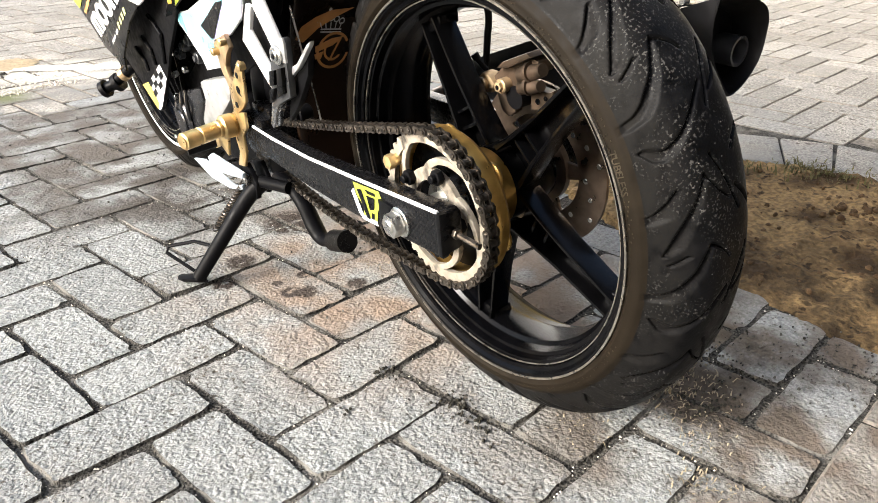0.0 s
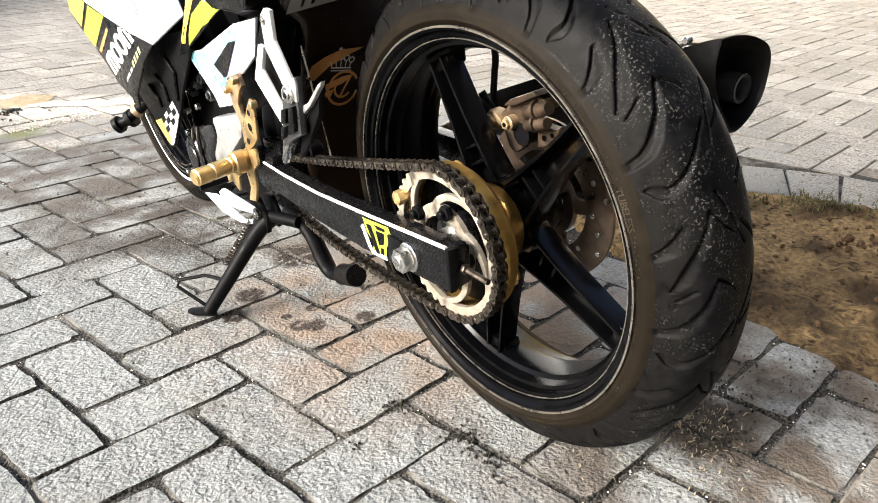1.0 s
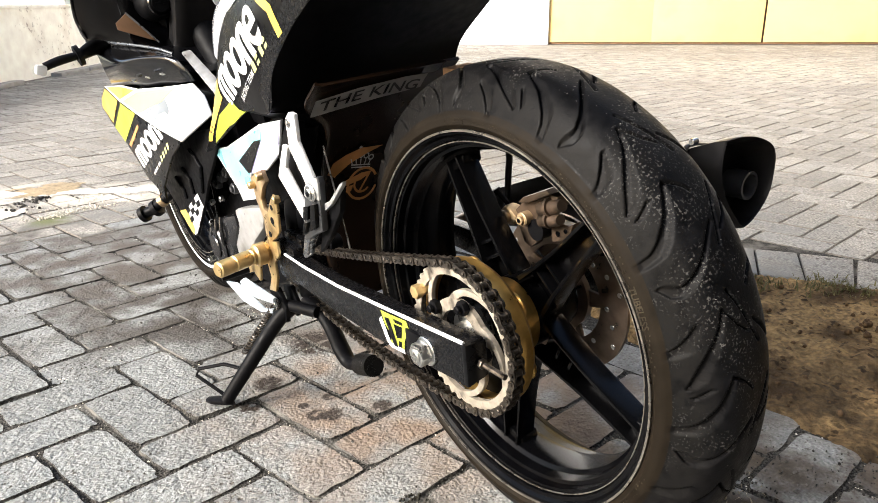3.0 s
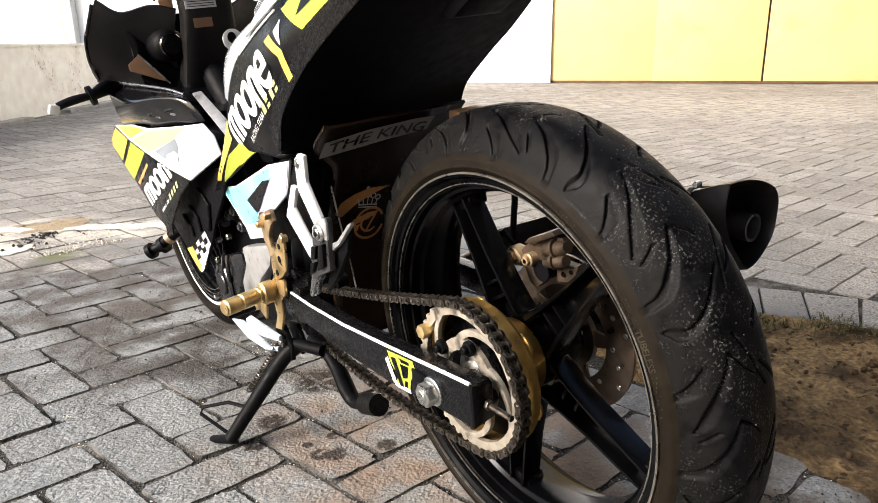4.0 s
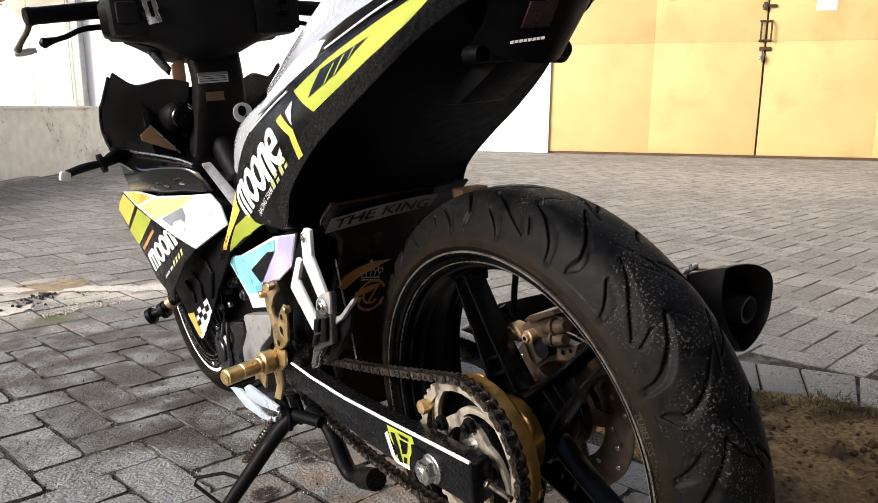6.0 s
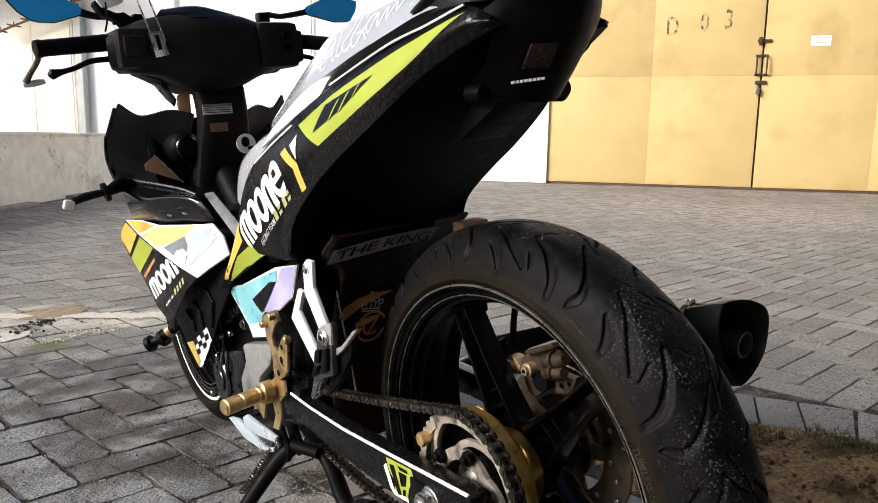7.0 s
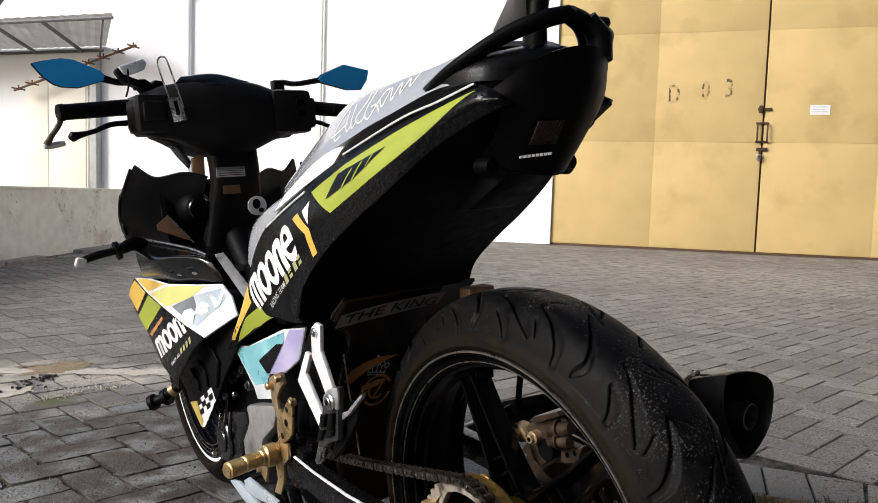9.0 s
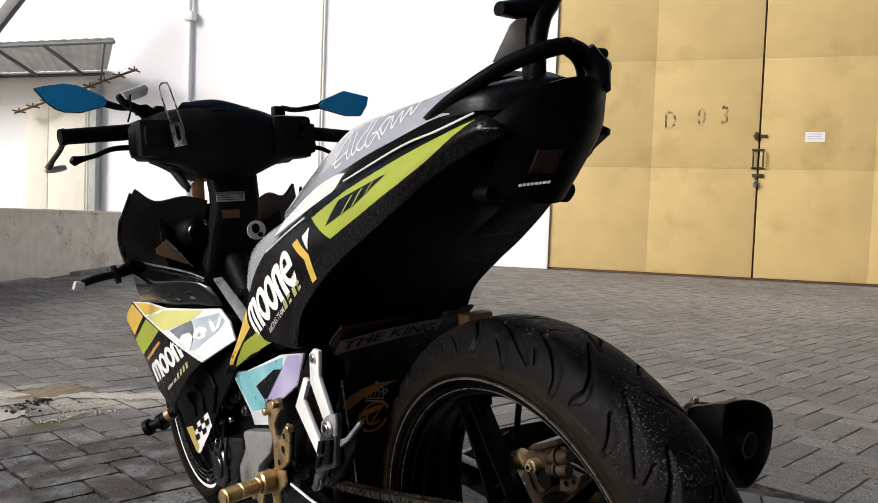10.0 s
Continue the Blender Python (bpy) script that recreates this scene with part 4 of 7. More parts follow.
# swingarm
ARM = [(0.40, 0.004), (0.32, 0.002), (0.22, 0.005), (0.104, 0.015), (0.03, 0.022), (-0.057, 0.030), (-0.057, -0.020), (0.115, -0.036), (0.23, -0.038), (0.345, -0.034), (0.40, -0.030)]
swing = part("swingarm", join(prism(ARM, -0.139, -0.112, "x", 0.0025), prism([(y, z) for y, z in ARM], 0.112, 0.135, "x", 0.003), box(-0.12, 0.12, 0.36, 0.42, -0.03, 0.03, 0.006),
                              box(-0.135, -0.05, 0.36, 0.43, -0.045, 0.018, 0.008)), CARBON, bike, "black box-section swingarm in carbon-look film")
part("edge_strip", tube([(-0.1375, 0.385, 0.0045), (-0.1375, 0.32, 0.0030), (-0.1375, 0.22, 0.0060), (-0.1375, 0.104, 0.0160), (-0.1375, 0.03, 0.0230), (-0.1375, -0.055, 0.0310)], 0.0022, 6), WHITE_PAINT, swing, "thin white strip along the upper edge")
part("end_cap", prism([(-0.1395, 0.031), (-0.111, 0.027), (-0.111, -0.016), (-0.1395, -0.021)], -0.052, -0.060, "y", 0.0025), BLACK_PAINT, swing)
part("adjuster_bolt", join(tube([(-0.122, -0.05, 0.004), (-0.120, -0.098, 0.002)], 0.0034, 8), turned(hexbolt(0, 0, 0, 0.006, 0.005), Matrix.Translation((-0.122, -0.062, 0.004)) @ Matrix.Rotation(radians(90), 4, "Z"))), CHAIN, swing)
part("axle_washer", disc(-0.138, -0.1425, 0.0175, (0, 0.012, -0.005), 32), STEEL, swing)
part("axle_nut", join(hexbolt(-0.1425, 0.012, -0.005, 0.0145, 0.013), disc(-0.154, -0.158, 0.008, (0, 0.012, -0.005), 16)), STEEL, swing, "bright steel axle nut")
part("adjuster_block", box(-0.1425, -0.1385, 0.024, 0.050, -0.022, 0.010, 0.001), BLACK_PAINT, swing)
arm_skin = [skin(swing)]
film("number_sticker", [(0.106, 0.012), (0.050, 0.018), (0.046, 0.010), (0.058, -0.012), (0.062, -0.028), (0.094, -0.032), (0.086, -0.016), (0.100, -0.004)], arm_skin, YELLOW, swing, "fluorescent yellow sticker with dark strokes")
for pts in ([(0.098, 0.006), (0.088, 0.008), (0.074, -0.026), (0.082, -0.028)], [(0.080, 0.011), (0.058, 0.013), (0.058, 0.009), (0.074, 0.007)], [(0.078, 0.004), (0.060, 0.006), (0.064, -0.010), (0.074, -0.014), (0.069, -0.004), (0.076, -0.002)], [(0.070, -0.016), (0.064, -0.015), (0.066, -0.024), (0.072, -0.025)]):
    film("sticker_stroke", pts, arm_skin, BLACK_PAINT, swing, lift=0.0016)
for pts in ([(0.112, -0.002), (0.105, 0.004), (0.092, -0.022), (0.088, -0.033), (0.096, -0.034)], [(0.092, -0.026), (0.060, -0.024), (0.060, -0.030), (0.090, -0.033)]):
    film("sticker_edge", pts, arm_skin, WHITE, swing, lift=0.0014)
part("gold_bolt", join(turned(hexbolt(0, 0, 0, 0.009, 0.010), Matrix.Translation((-0.105, 0.066, 0.040))), disc(-0.09, -0.106, 0.007, (0, 0.066, 0.04), 12)), GOLD, bike, "small gold bolt behind the swingarm")

# silencer on the far side
EX = [(0.144, 0.196), (0.173, 0.194), (0.203, 0.187), (0.231, 0.174), (0.242, 0.160), (0.243, 0.142), (0.236, 0.114), (0.214, 0.094), (0.193, 0.086), (0.182, 0.090), (0.168, 0.106), (0.151, 0.128), (0.141, 0.150), (0.138, 0.174)]
EX = [(p[0], p[1]) for p in smooth_line([(x, z, 0) for x, z in EX + EX[:1]], 57)[:-1]]


def can_loops(spec):
    """Rings of the can's outline, shrunk about its middle, at several y."""
    cx, cz = 0.194, 0.144
    n = len(EX)
    v, f = [], []
    for y, k in spec:
        v += [(cx + (x - cx) * k, y, cz + (z - cz) * k - 0.30 * (y + 0.155)) for x, z in EX]
    for i in range(len(spec) - 1):
        for j in range(n):
            f.append((i * n + j, i * n + (j + 1) % n, (i + 1) * n + (j + 1) % n, (i + 1) * n + j))
    f += [tuple(range(n)), tuple(range((len(spec) - 1) * n, len(spec) * n))]
    return raw(v, f)


exhaust = part("exhaust", can_loops([(0.26, 0.35), (0.23, 0.62), (0.10, 0.86), (0.0, 0.90), (-0.10, 0.92), (-0.13, 0.93)]), MATT_BLACK, bike, "matt black silencer with a slanted open end cap")
exhaust.matrix_basis = Matrix.Translation((-0.008, 0.004, 0.0))
part("end_cap", can_loops([(-0.125, 0.945), (-0.155, 1.0), (-0.1675, 0.995), (-0.169, 0.975), (-0.1675, 0.955), (-0.15, 0.935), (-0.09, 0.86), (-0.04, 0.80), (-0.038, 0.4)]), LIT_DUSTY_BLACK, exhaust, "hollow black plastic end cap")
part("tail_pipe", lathe([(0.0, 0.0165), (0.095, 0.0165), (0.095, 0.0135), (0.0, 0.0135)], segs=32, closed=True), SHADOW_ALLOY, exhaust)
exhaust.children[-1].matrix_basis = Matrix.Translation((0.216, -0.156, 0.130)) @ Matrix.Rotation(radians(90), 4, "Z")
part("strap", tube([(0.140, -0.118, 0.165), (0.150, -0.118, 0.184), (0.176, -0.118, 0.1815), (0.208, -0.118, 0.172)], 0.0035, 8, 16, flat=0.5), CHAIN, exhaust, "thin steel strap over the silencer")
part("strap_bolt", join(disc(0.152, 0.161, 0.0042, (0, -0.122, 0.189), 12), disc(0.161, 0.163, 0.0028, (0, -0.122, 0.189), 10, 0.0004)), STEEL, exhaust)
part("header_pipe", tube([(0.19, 0.24, 0.03), (0.16, 0.34, -0.03), (0.12, 0.5, -0.1), (0.06, 0.72, -0.14)], 0.018, 14, 30), DISC, exhaust)

# inner mudguard with its stickers
HR = 0.338


def hug(a, x, r=HR):
    return (x, r * math.cos(a), r * math.sin(a))


A0, A1 = radians(-14), radians(53)
guard = part("inner_mudguard", loft([[hug(A0 + (A1 - A0) * t, x + (0.042 * max(0, min(1, (0.86 - t) / 0.12)) if x < 0 else 0), HR + (0.0 if abs(x) < 0.13 else 0.006)) for t in np.linspace(0, 1, 9)] for x in (-0.131, -0.120, 0.0, 0.07, 0.085)], 36, 20, 0.004, (0, -1, -0.3)), FENDER, bike, "dark brown smoked plastic inner mudguard")


def on_guard(name, bm, material, label="", lift=0.0012):
    """Flat pieces (x across, y as height z) wrapped onto the mudguard's wheel side."""
    for v in bm.verts:
        x, z = v.co.x, v.co.y
        y = math.sqrt(max(0.0, (HR - 0.004 - lift) ** 2 - z * z))
        v.co = (x, y, z)
    return part(name, bm, material, guard, label, 60)


strip = [(-0.127, 0.228), (-0.127, 0.251), (-0.07, 0.258), (0.0, 0.261), (0.036, 0.259), (0.036, 0.239), (-0.03, 0.236)]
on_guard("word_strip", flat_mesh([strip]), STRIP_PRINT, "long grey sticker strip with black words")
bm = words("THE KING", 0.026)
wmax = max(v.co.x for v in bm.verts)
for v in bm.verts:
    t = v.co.x / wmax
    v.co = (-0.119 + 0.147 * t, 0.2325 + 0.006 * math.sin(math.pi * min(1, t * 0.9 + 0.05)) + v.co.y * 0.80 + 0.005 * t, 0)
on_guard("strip_lettering", bm, BLACK_PAINT, "black words on the strip", 0.0022)
for pts in ([(-0.085, 0.131), (-0.077, 0.147), (-0.057, 0.156), (-0.032, 0.161), (0.004, 0.157), (-0.022, 0.150), (-0.051, 0.139), (-0.073, 0.124)], [(-0.054, 0.114), (-0.028, 0.120), (-0.008, 0.119), (-0.027, 0.109), (-0.054, 0.105)], [(-0.056, 0.103), (-0.041, 0.104), (-0.045, 0.094), (-0.054, 0.095)]):
    on_guard("bronze_swoosh", flat_mesh([pts]), BRONZE_PRINT, "orange-brown curved print")


def ring_band(cx, cz, r0, r1, a0, a1, n=28):
    v = []
    for k in range(n + 1):
        a = radians(a0 + (a1 - a0) * k / n)
        v += [(cx + r0 * math.cos(a), cz + r0 * math.sin(a), 0), (cx + r1 * math.cos(a), cz + r1 * math.sin(a), 0)]
    return raw(v, [(2 * k, 2 * k + 1, 2 * k + 3, 2 * k + 2) for k in range(n)])


for r0, r1, a0, a1 in ((0.0225, 0.0265, 20, 340), (0.0115, 0.0150, 40, 320)):
    on_guard("crest_ring", ring_band(-0.026, 0.102, r0, r1, a0, a1), BRONZE_PRINT, "bronze ring of a round emblem")
on_guard("crest_bar", flat_mesh([[(-0.034, 0.088), (-0.030, 0.088), (-0.012, 0.116), (-0.016, 0.116)]], 0.01), BRONZE_PRINT)
for k in range(5):
    on_guard("crest_loop", ring_band(-0.048 + 0.0085 * k, 0.149 - 0.0018 * k + 0.004 * math.sin(math.pi * k / 4), 0.0030, 0.0048, 0, 360, 16), GREY_PRINT, "pale loop of a crown shape")
    on_guard("crest_ray", flat_mesh([[(-0.046 + 0.0070 * k, 0.138 - 0.0018 * k), (-0.0445 + 0.0070 * k, 0.138 - 0.0018 * k), (-0.0472 + 0.0085 * k, 0.147 - 0.0018 * k), (-0.0490 + 0.0085 * k, 0.147 - 0.0018 * k)]], 0.01), GREY_PRINT)
on_guard("crest_ball", ring_band(-0.034, 0.162, 0.0, 0.0026, 0, 360, 10), GREY_PRINT)
for z in (0.1320, 0.1360):
    on_guard("crest_band", flat_mesh([[(-0.047, z), (-0.014, z - 0.007), (-0.014, z - 0.005), (-0.047, z + 0.002)]], 0.01), GREY_PRINT)
part("mudguard_stay", tube([(-0.099, 0.276, 0.181), (-0.076, 0.310, 0.113), (-0.061, 0.326, 0.050), (-0.055, 0.330, 0.0)], 0.0014, 6, 14), STEEL, guard)
part("guard_bolt", join(disc(-0.08, -0.10, 0.012, (0, 0.31, 0.03), 16), disc(-0.1, -0.106, 0.007, (0, 0.31, 0.03), 12)), MATT_BLACK, guard)
part("timber_block", box(0.056, 0.101, 0.180, 0.205, 0.232, 0.263, 0.002), WOOD, bike, "small brown block behind the tyre")

# tail: side panels, under tray, seat, rails
TU = [(-0.14, 0.614, 0.134), (-0.14, 0.524, 0.251), (-0.138, 0.486, 0.309), (-0.136, 0.444, 0.348), (-0.133, 0.379, 0.383), (-0.128, 0.306, 0.413), (-0.118, 0.199, 0.456), (-0.104, 0.089, 0.491), (-0.095, 0.026, 0.505), (-0.085, -0.026, 0.519), (-0.075, -0.053, 0.508)]
TL = [(-0.14, 0.622, 0.130), (-0.143, 0.50, 0.182), (-0.145, 0.404, 0.222), (-0.145, 0.324, 0.229), (-0.146, 0.291, 0.280), (-0.146, 0.231, 0.327), (-0.142, 0.171, 0.365), (-0.124, 0.090, 0.416), (-0.100, 0.034, 0.458), (-0.088, -0.020, 0.482), (-0.073, -0.061, 0.498)]
TM = [((a[0] + b[0]) / 2 - 0.010, (a[1] + b[1]) / 2, (a[2] + b[2]) / 2) for a, b in zip(TU, TL)]
panel = part("tail_panel", loft([TU, TM, TL], 90, 14, 0.003, (-1, 0, 0)), BLACK_PAINT, bike, "black tail side panel with carbon-look lower edge and white and yellow graphics")
part("tail_panel", loft([mirrored(TU), mirrored(TM), mirrored(TL)], 60, 10, 0.003, (1, 0, 0)), BLACK_PAINT, bike, "black tail side panel")
low = TL[2:]
part("under_tray", loft([low, [(-0.07 * p[0] / -0.145, p[1], p[2] - 0.004) for p in low], [(0, p[1], p[2] - 0.006) for p in low], [(0.07 * p[0] / -0.145, p[1], p[2] - 0.004) for p in low], [(-p[0] * 1.07, p[1], p[2]) for p in low]], 40, 16, 0.003, (0, 0, -1)), TAIL_BLACK, bike, "matt black under tray")
part("tray_front", loft([[(-0.145, 0.404, 0.222), (-0.145, 0.36, 0.224), (-0.145, 0.324, 0.229)], [(0, 0.404, 0.16), (0, 0.36, 0.17), (0, 0.324, 0.20)], [(0.145, 0.404, 0.222), (0.145, 0.36, 0.224), (0.145, 0.324, 0.229)]], 10, 16, 0.003, (0, 0, -1)), MATT_BLACK, bike)
P = [skin(panel)]


def stripe(name, pts, material, label="", lift=0.0009, parent=panel, skins=P):
    return film(name, pts, skins, material, parent, label, lift=lift)


CARB = [(p[1], p[2]) for p in smooth_line(TL[3:], 24)]
stripe("carbon_edge", [(y + 0.0, z + 0.001) for y, z in CARB] + [(y + 0.012, z + 0.022 + 0.006 * min(1, i / 10)) for i, (y, z) in reversed(list(enumerate(CARB)))], CARBON, "carbon-look film along the lower edge", 0.0004)
stripe("green_flash", [(0.272, 0.411), (0.197, 0.387), (0.143, 0.414), (0.074, 0.451), (0.018, 0.485), (-0.028, 0.514), (0.025, 0.500), (0.097, 0.477), (0.189, 0.446)], YELLOW, "fluorescent yellow-green flash")
stripe("flash_mark", [(0.197, 0.435), (0.186, 0.429), (0.098, 0.464), (0.150, 0.429), (0.212, 0.403)], BLACK_PAINT, "black pointed mark on the flash", lift=0.0017)
for pts in ([(0.163, 0.440), (0.159, 0.4415), (0.171, 0.419), (0.175, 0.4175)], [(0.143, 0.448), (0.139, 0.4495), (0.150, 0.428), (0.154, 0.4265)], [(0.122, 0.456), (0.119, 0.457), (0.126, 0.444), (0.129, 0.442)]):
    stripe("flash_slash", pts, YELLOW, lift=0.0025)
stripe("amber_flash", [(0.588, 0.153), (0.520, 0.246), (0.500, 0.262), (0.474, 0.236), (0.537, 0.188), (0.580, 0.154)], ORANGE, "amber edge of the panel")
stripe("yellow_flash", [(0.578, 0.150), (0.508, 0.206), (0.446, 0.234), (0.430, 0.222), (0.394, 0.220), (0.490, 0.190)], YELLOW, "fluorescent yellow lower flash")

# wordmarks as plain shapes: white rounded blocks and rings between a slanted base line and head line
def between(c00, c10, c11, c01):
    """Maps (0 to 1 along the line, 0 to 1 up) into the quadrilateral of these corners in (y, z)."""
    c00, c10, c11, c01 = map(Vector, (c00, c10, c11, c01))
    return lambda pts: [tuple((c00 * (1 - a) + c10 * a) * (1 - b) + (c01 * (1 - a) + c11 * a) * b) for a, b in pts]


def arch(x0, x1, n=8):
    """A block with a round head, from the base line up."""
    return [(x0, 0.0), (x0, 0.78)] + [((x0 + x1) / 2 - (x1 - x0) / 2 * math.cos(math.pi * k / n), 0.78 + 0.22 * math.sin(math.pi * k / n)) for k in range(1, n)] + [(x1, 0.78), (x1, 0.0)]


def wordmark(put, skins, parent, count=5):
    """Blocks and rings of the mark: a double-legged block, two rings, a block, a cut ring."""
    def lay(name, pts, material, lift=0.0009, label=""):
        film(name, put(pts), skins, material, parent, label, lift=lift)

    lay("mark_block", arch(0.0, 0.14), WHITE, label="white rounded block of a wordmark")
    lay("mark_block", arch(0.085, 0.225), WHITE)
    for x in (0.060, 0.140):
        lay("mark_slot", [(x, -0.04), (x, 0.70), (x + 0.012, 0.76), (x + 0.025, 0.70), (x + 0.025, -0.04)], BLACK_PAINT, 0.0016)
    for cx in (0.325, 0.510):
        lay("mark_ring", oval(cx, 0.5, 0.100, 0.52), WHITE, label="white oval of a wordmark")
        lay("mark_slot", oval(cx, 0.5, 0.038, 0.29, n=14), BLACK_PAINT, 0.0016)
    lay("mark_block", arch(0.610, 0.790), WHITE)
    lay("mark_slot", [(0.685, -0.04), (0.685, 0.66), (0.702, 0.74), (0.719, 0.66), (0.719, -0.04)], BLACK_PAINT, 0.0016)
    if count > 4:
        lay("mark_ring", oval(0.895, 0.5, 0.105, 0.52), WHITE)
        lay("mark_slot", [(0.862, 0.58), (0.868, 0.74), (0.895, 0.80), (0.922, 0.74), (0.928, 0.58)], BLACK_PAINT, 0.0016)
        lay("mark_slot", [(0.855, 0.40), (1.01, 0.40), (1.01, 0.28), (0.925, 0.28), (0.900, 0.20), (0.870, 0.26)], BLACK_PAINT, 0.0016)


wordmark(between((0.450, 0.226), (0.281, 0.331), (0.334, 0.372), (0.494, 0.267)), P, panel)
stripe("mark_wedge", [(0.317, 0.374), (0.302, 0.383), (0.254, 0.365), (0.266, 0.357)], ORANGE, "amber bent bar")
stripe("mark_wedge", [(0.266, 0.357), (0.254, 0.365), (0.236, 0.334), (0.249, 0.327)], ORANGE, "amber bent bar")
stripe("mark_wedge", [(0.286, 0.386), (0.268, 0.400), (0.257, 0.370)], WHITE, "white slanted bar")
C0, C1 = Vector((0.400, 0.236)), Vector((0.282, 0.318))
cu = (C1 - C0).normalized()
cv = Vector((cu.y, -cu.x)) if cu.x > 0 else Vector((-cu.y, cu.x)) * -1
bm = words("RACING TEAM", 0.0125)
wmax = max(v.co.x for v in bm.verts)
stick("small_words", bm, lambda a, b: (-0.3, *(C0 + cu * (a / wmax * 0.074) + cv * b)), P, GREY_PRINT, panel, label="small grey words under the wordmark")
for k in range(4):
    a = 0.078 + 0.017 * k + (0.004 if k > 1 else 0)
    for b0, b1 in ((0.0, 0.005), (0.008, 0.013)) if k % 2 else ((0.0, 0.013),):
        stripe("code_bar", [tuple(C0 + cu * x + cv * y) for x, y in ((a, b0), (a + 0.001, b1), (a + 0.012, b1), (a + 0.011, b0))], PALE_PRINT, "plain pale yellow code bar")

# pale strip between panel and seat, seat, rear cushion
SL = [(-0.122, 0.385, 0.405), (-0.122, 0.286, 0.447), (-0.116, 0.169, 0.482), (-0.11, 0.074, 0.506), (-0.10, 0.023, 0.520), (-0.088, -0.020, 0.524)]
ST = [(-0.085, 0.440, 0.418), (-0.085, 0.328, 0.479), (-0.08, 0.244, 0.526), (-0.08, 0.143, 0.540), (-0.075, 0.056, 0.549), (-0.07, -0.008, 0.560)]
TB = [(-0.134, 0.398, 0.381), (-0.128, 0.318, 0.413), (-0.121, 0.232, 0.445), (-0.118, 0.199, 0.457), (-0.104, 0.089, 0.492), (-0.095, 0.026, 0.506), (-0.085, -0.026, 0.520)]
# white puts the sky's reflection on this strip into its colour
part("seat_trim", loft([TB[:4], SL[:2] + [(-0.119, 0.225, 0.466), (-0.117, 0.192, 0.468)]], 40, 6, 0.003, (-1, 0, 1)), WHITE_PAINT, bike, "strip under the seat, white for the sky it reflects")
part("seat_skirt", loft([TB[2:], [(-0.1195, 0.228, 0.452)] + SL[2:]], 40, 6, 0.0028, (-1, 0, 1)), GLOSS_BLACK, bike, "glossy black skirt under the rear of the seat")
part("seat_trim", loft([mirrored([(-0.134, 0.398, 0.381), (-0.128, 0.318, 0.413), (-0.118, 0.199, 0.457), (-0.104, 0.089, 0.492), (-0.095, 0.026, 0.506), (-0.085, -0.026, 0.520)]), mirrored(SL)], 30, 6, 0.003, (1, 0, 1)), WHITE_PAINT, bike)
part("trim_line", tube([(x - 0.003, y, z + 0.001) for x, y, z in TB[3:]], 0.0013, 6, 40), WHITE_PAINT, bike, "thin white line along the panel edge")
seat = part("seat", loft([SL, [((a[0] + b[0]) / 2 - 0.004, (a[1] + b[1]) / 2, (a[2] + b[2]) / 2 + 0.004) for a, b in zip(SL, ST)], ST, [(0, p[1] + 0.01, p[2] + 0.012) for p in ST], mirrored(ST), mirrored(SL)], 50, 26, 0.006, (0, 0, 1)), SEAT_SHEEN_GREY, bike, "smooth dark grey vinyl seat, sky sheen in its colour, with a white script on its side")
SK = [skin(seat)]
SCRIPT = ([(0.212, 0.520), (0.230, 0.505), (0.238, 0.488), (0.230, 0.476), (0.216, 0.482)], [(0.212, 0.513), (0.208, 0.494), (0.200, 0.486), (0.195, 0.492)], [(0.198, 0.520), (0.195, 0.497), (0.188, 0.490), (0.182, 0.496)], [(0.180, 0.530), (0.166, 0.536), (0.168, 0.520), (0.184, 0.502), (0.172, 0.495), (0.160, 0.503)],
          [(0.152, 0.532), (0.162, 0.508), (0.152, 0.498), (0.140, 0.510), (0.128, 0.528), (0.118, 0.531)], [(0.150, 0.513), (0.138, 0.514), (0.126, 0.505)], [(0.134, 0.520), (0.122, 0.511), (0.114, 0.531), (0.105, 0.516), (0.096, 0.535), (0.089, 0.522), (0.081, 0.538), (0.073, 0.529), (0.066, 0.546)], [(0.246, 0.480), (0.228, 0.486), (0.206, 0.497)])
for pts in SCRIPT:
    bm = tube([(0, y, z) for y, z in pts], 0.0010, 4, 60)
    for v in bm.verts:
        hit = SK[0].ray_cast(Vector((-0.3, v.co.y, v.co.z)), Vector((1, 0, 0)))
        v.co.x = (hit[0].x if hit[0] else -0.1) + v.co.x * 0.3 - 0.0006
    part("script_stroke", bm, WHITE, seat, "white flowing script stroke")
NOSE = [(-0.138, 0.503, 0.284), (-0.136, 0.476, 0.318), (-0.134, 0.438, 0.349), (-0.131, 0.388, 0.376), (-0.128, 0.338, 0.396), (-0.126, 0.306, 0.410)]
BULGE = [(-0.118, 0.542, 0.300), (-0.116, 0.546, 0.326), (-0.115, 0.523, 0.357), (-0.113, 0.474, 0.381), (-0.110, 0.407, 0.404), (-0.106, 0.362, 0.420)]
part("seat_nose", loft([NOSE, BULGE, [(0, p[1] + 0.03, p[2] + 0.012) for p in BULGE], mirrored(BULGE), mirrored(NOSE)], 30, 26, 0.004, (0, 1, 0.5)), SEAT_SHEEN_GREY, bike, "rounded vinyl nose of the seat in the same sheen grey", 60)
part("panel_piping", tube([(-0.1365, 0.426, 0.357), (-0.135, 0.357, 0.386), (-0.131, 0.296, 0.411)], 0.0016, 6, 20), WHITE, bike, "thin white edge line")
CB = [(-0.100, 0.075, 0.497), (-0.099, 0.035, 0.514), (-0.092, -0.02, 0.522), (-0.075, -0.048, 0.522), (-0.03, -0.068, 0.525), (0, -0.072, 0.525)]
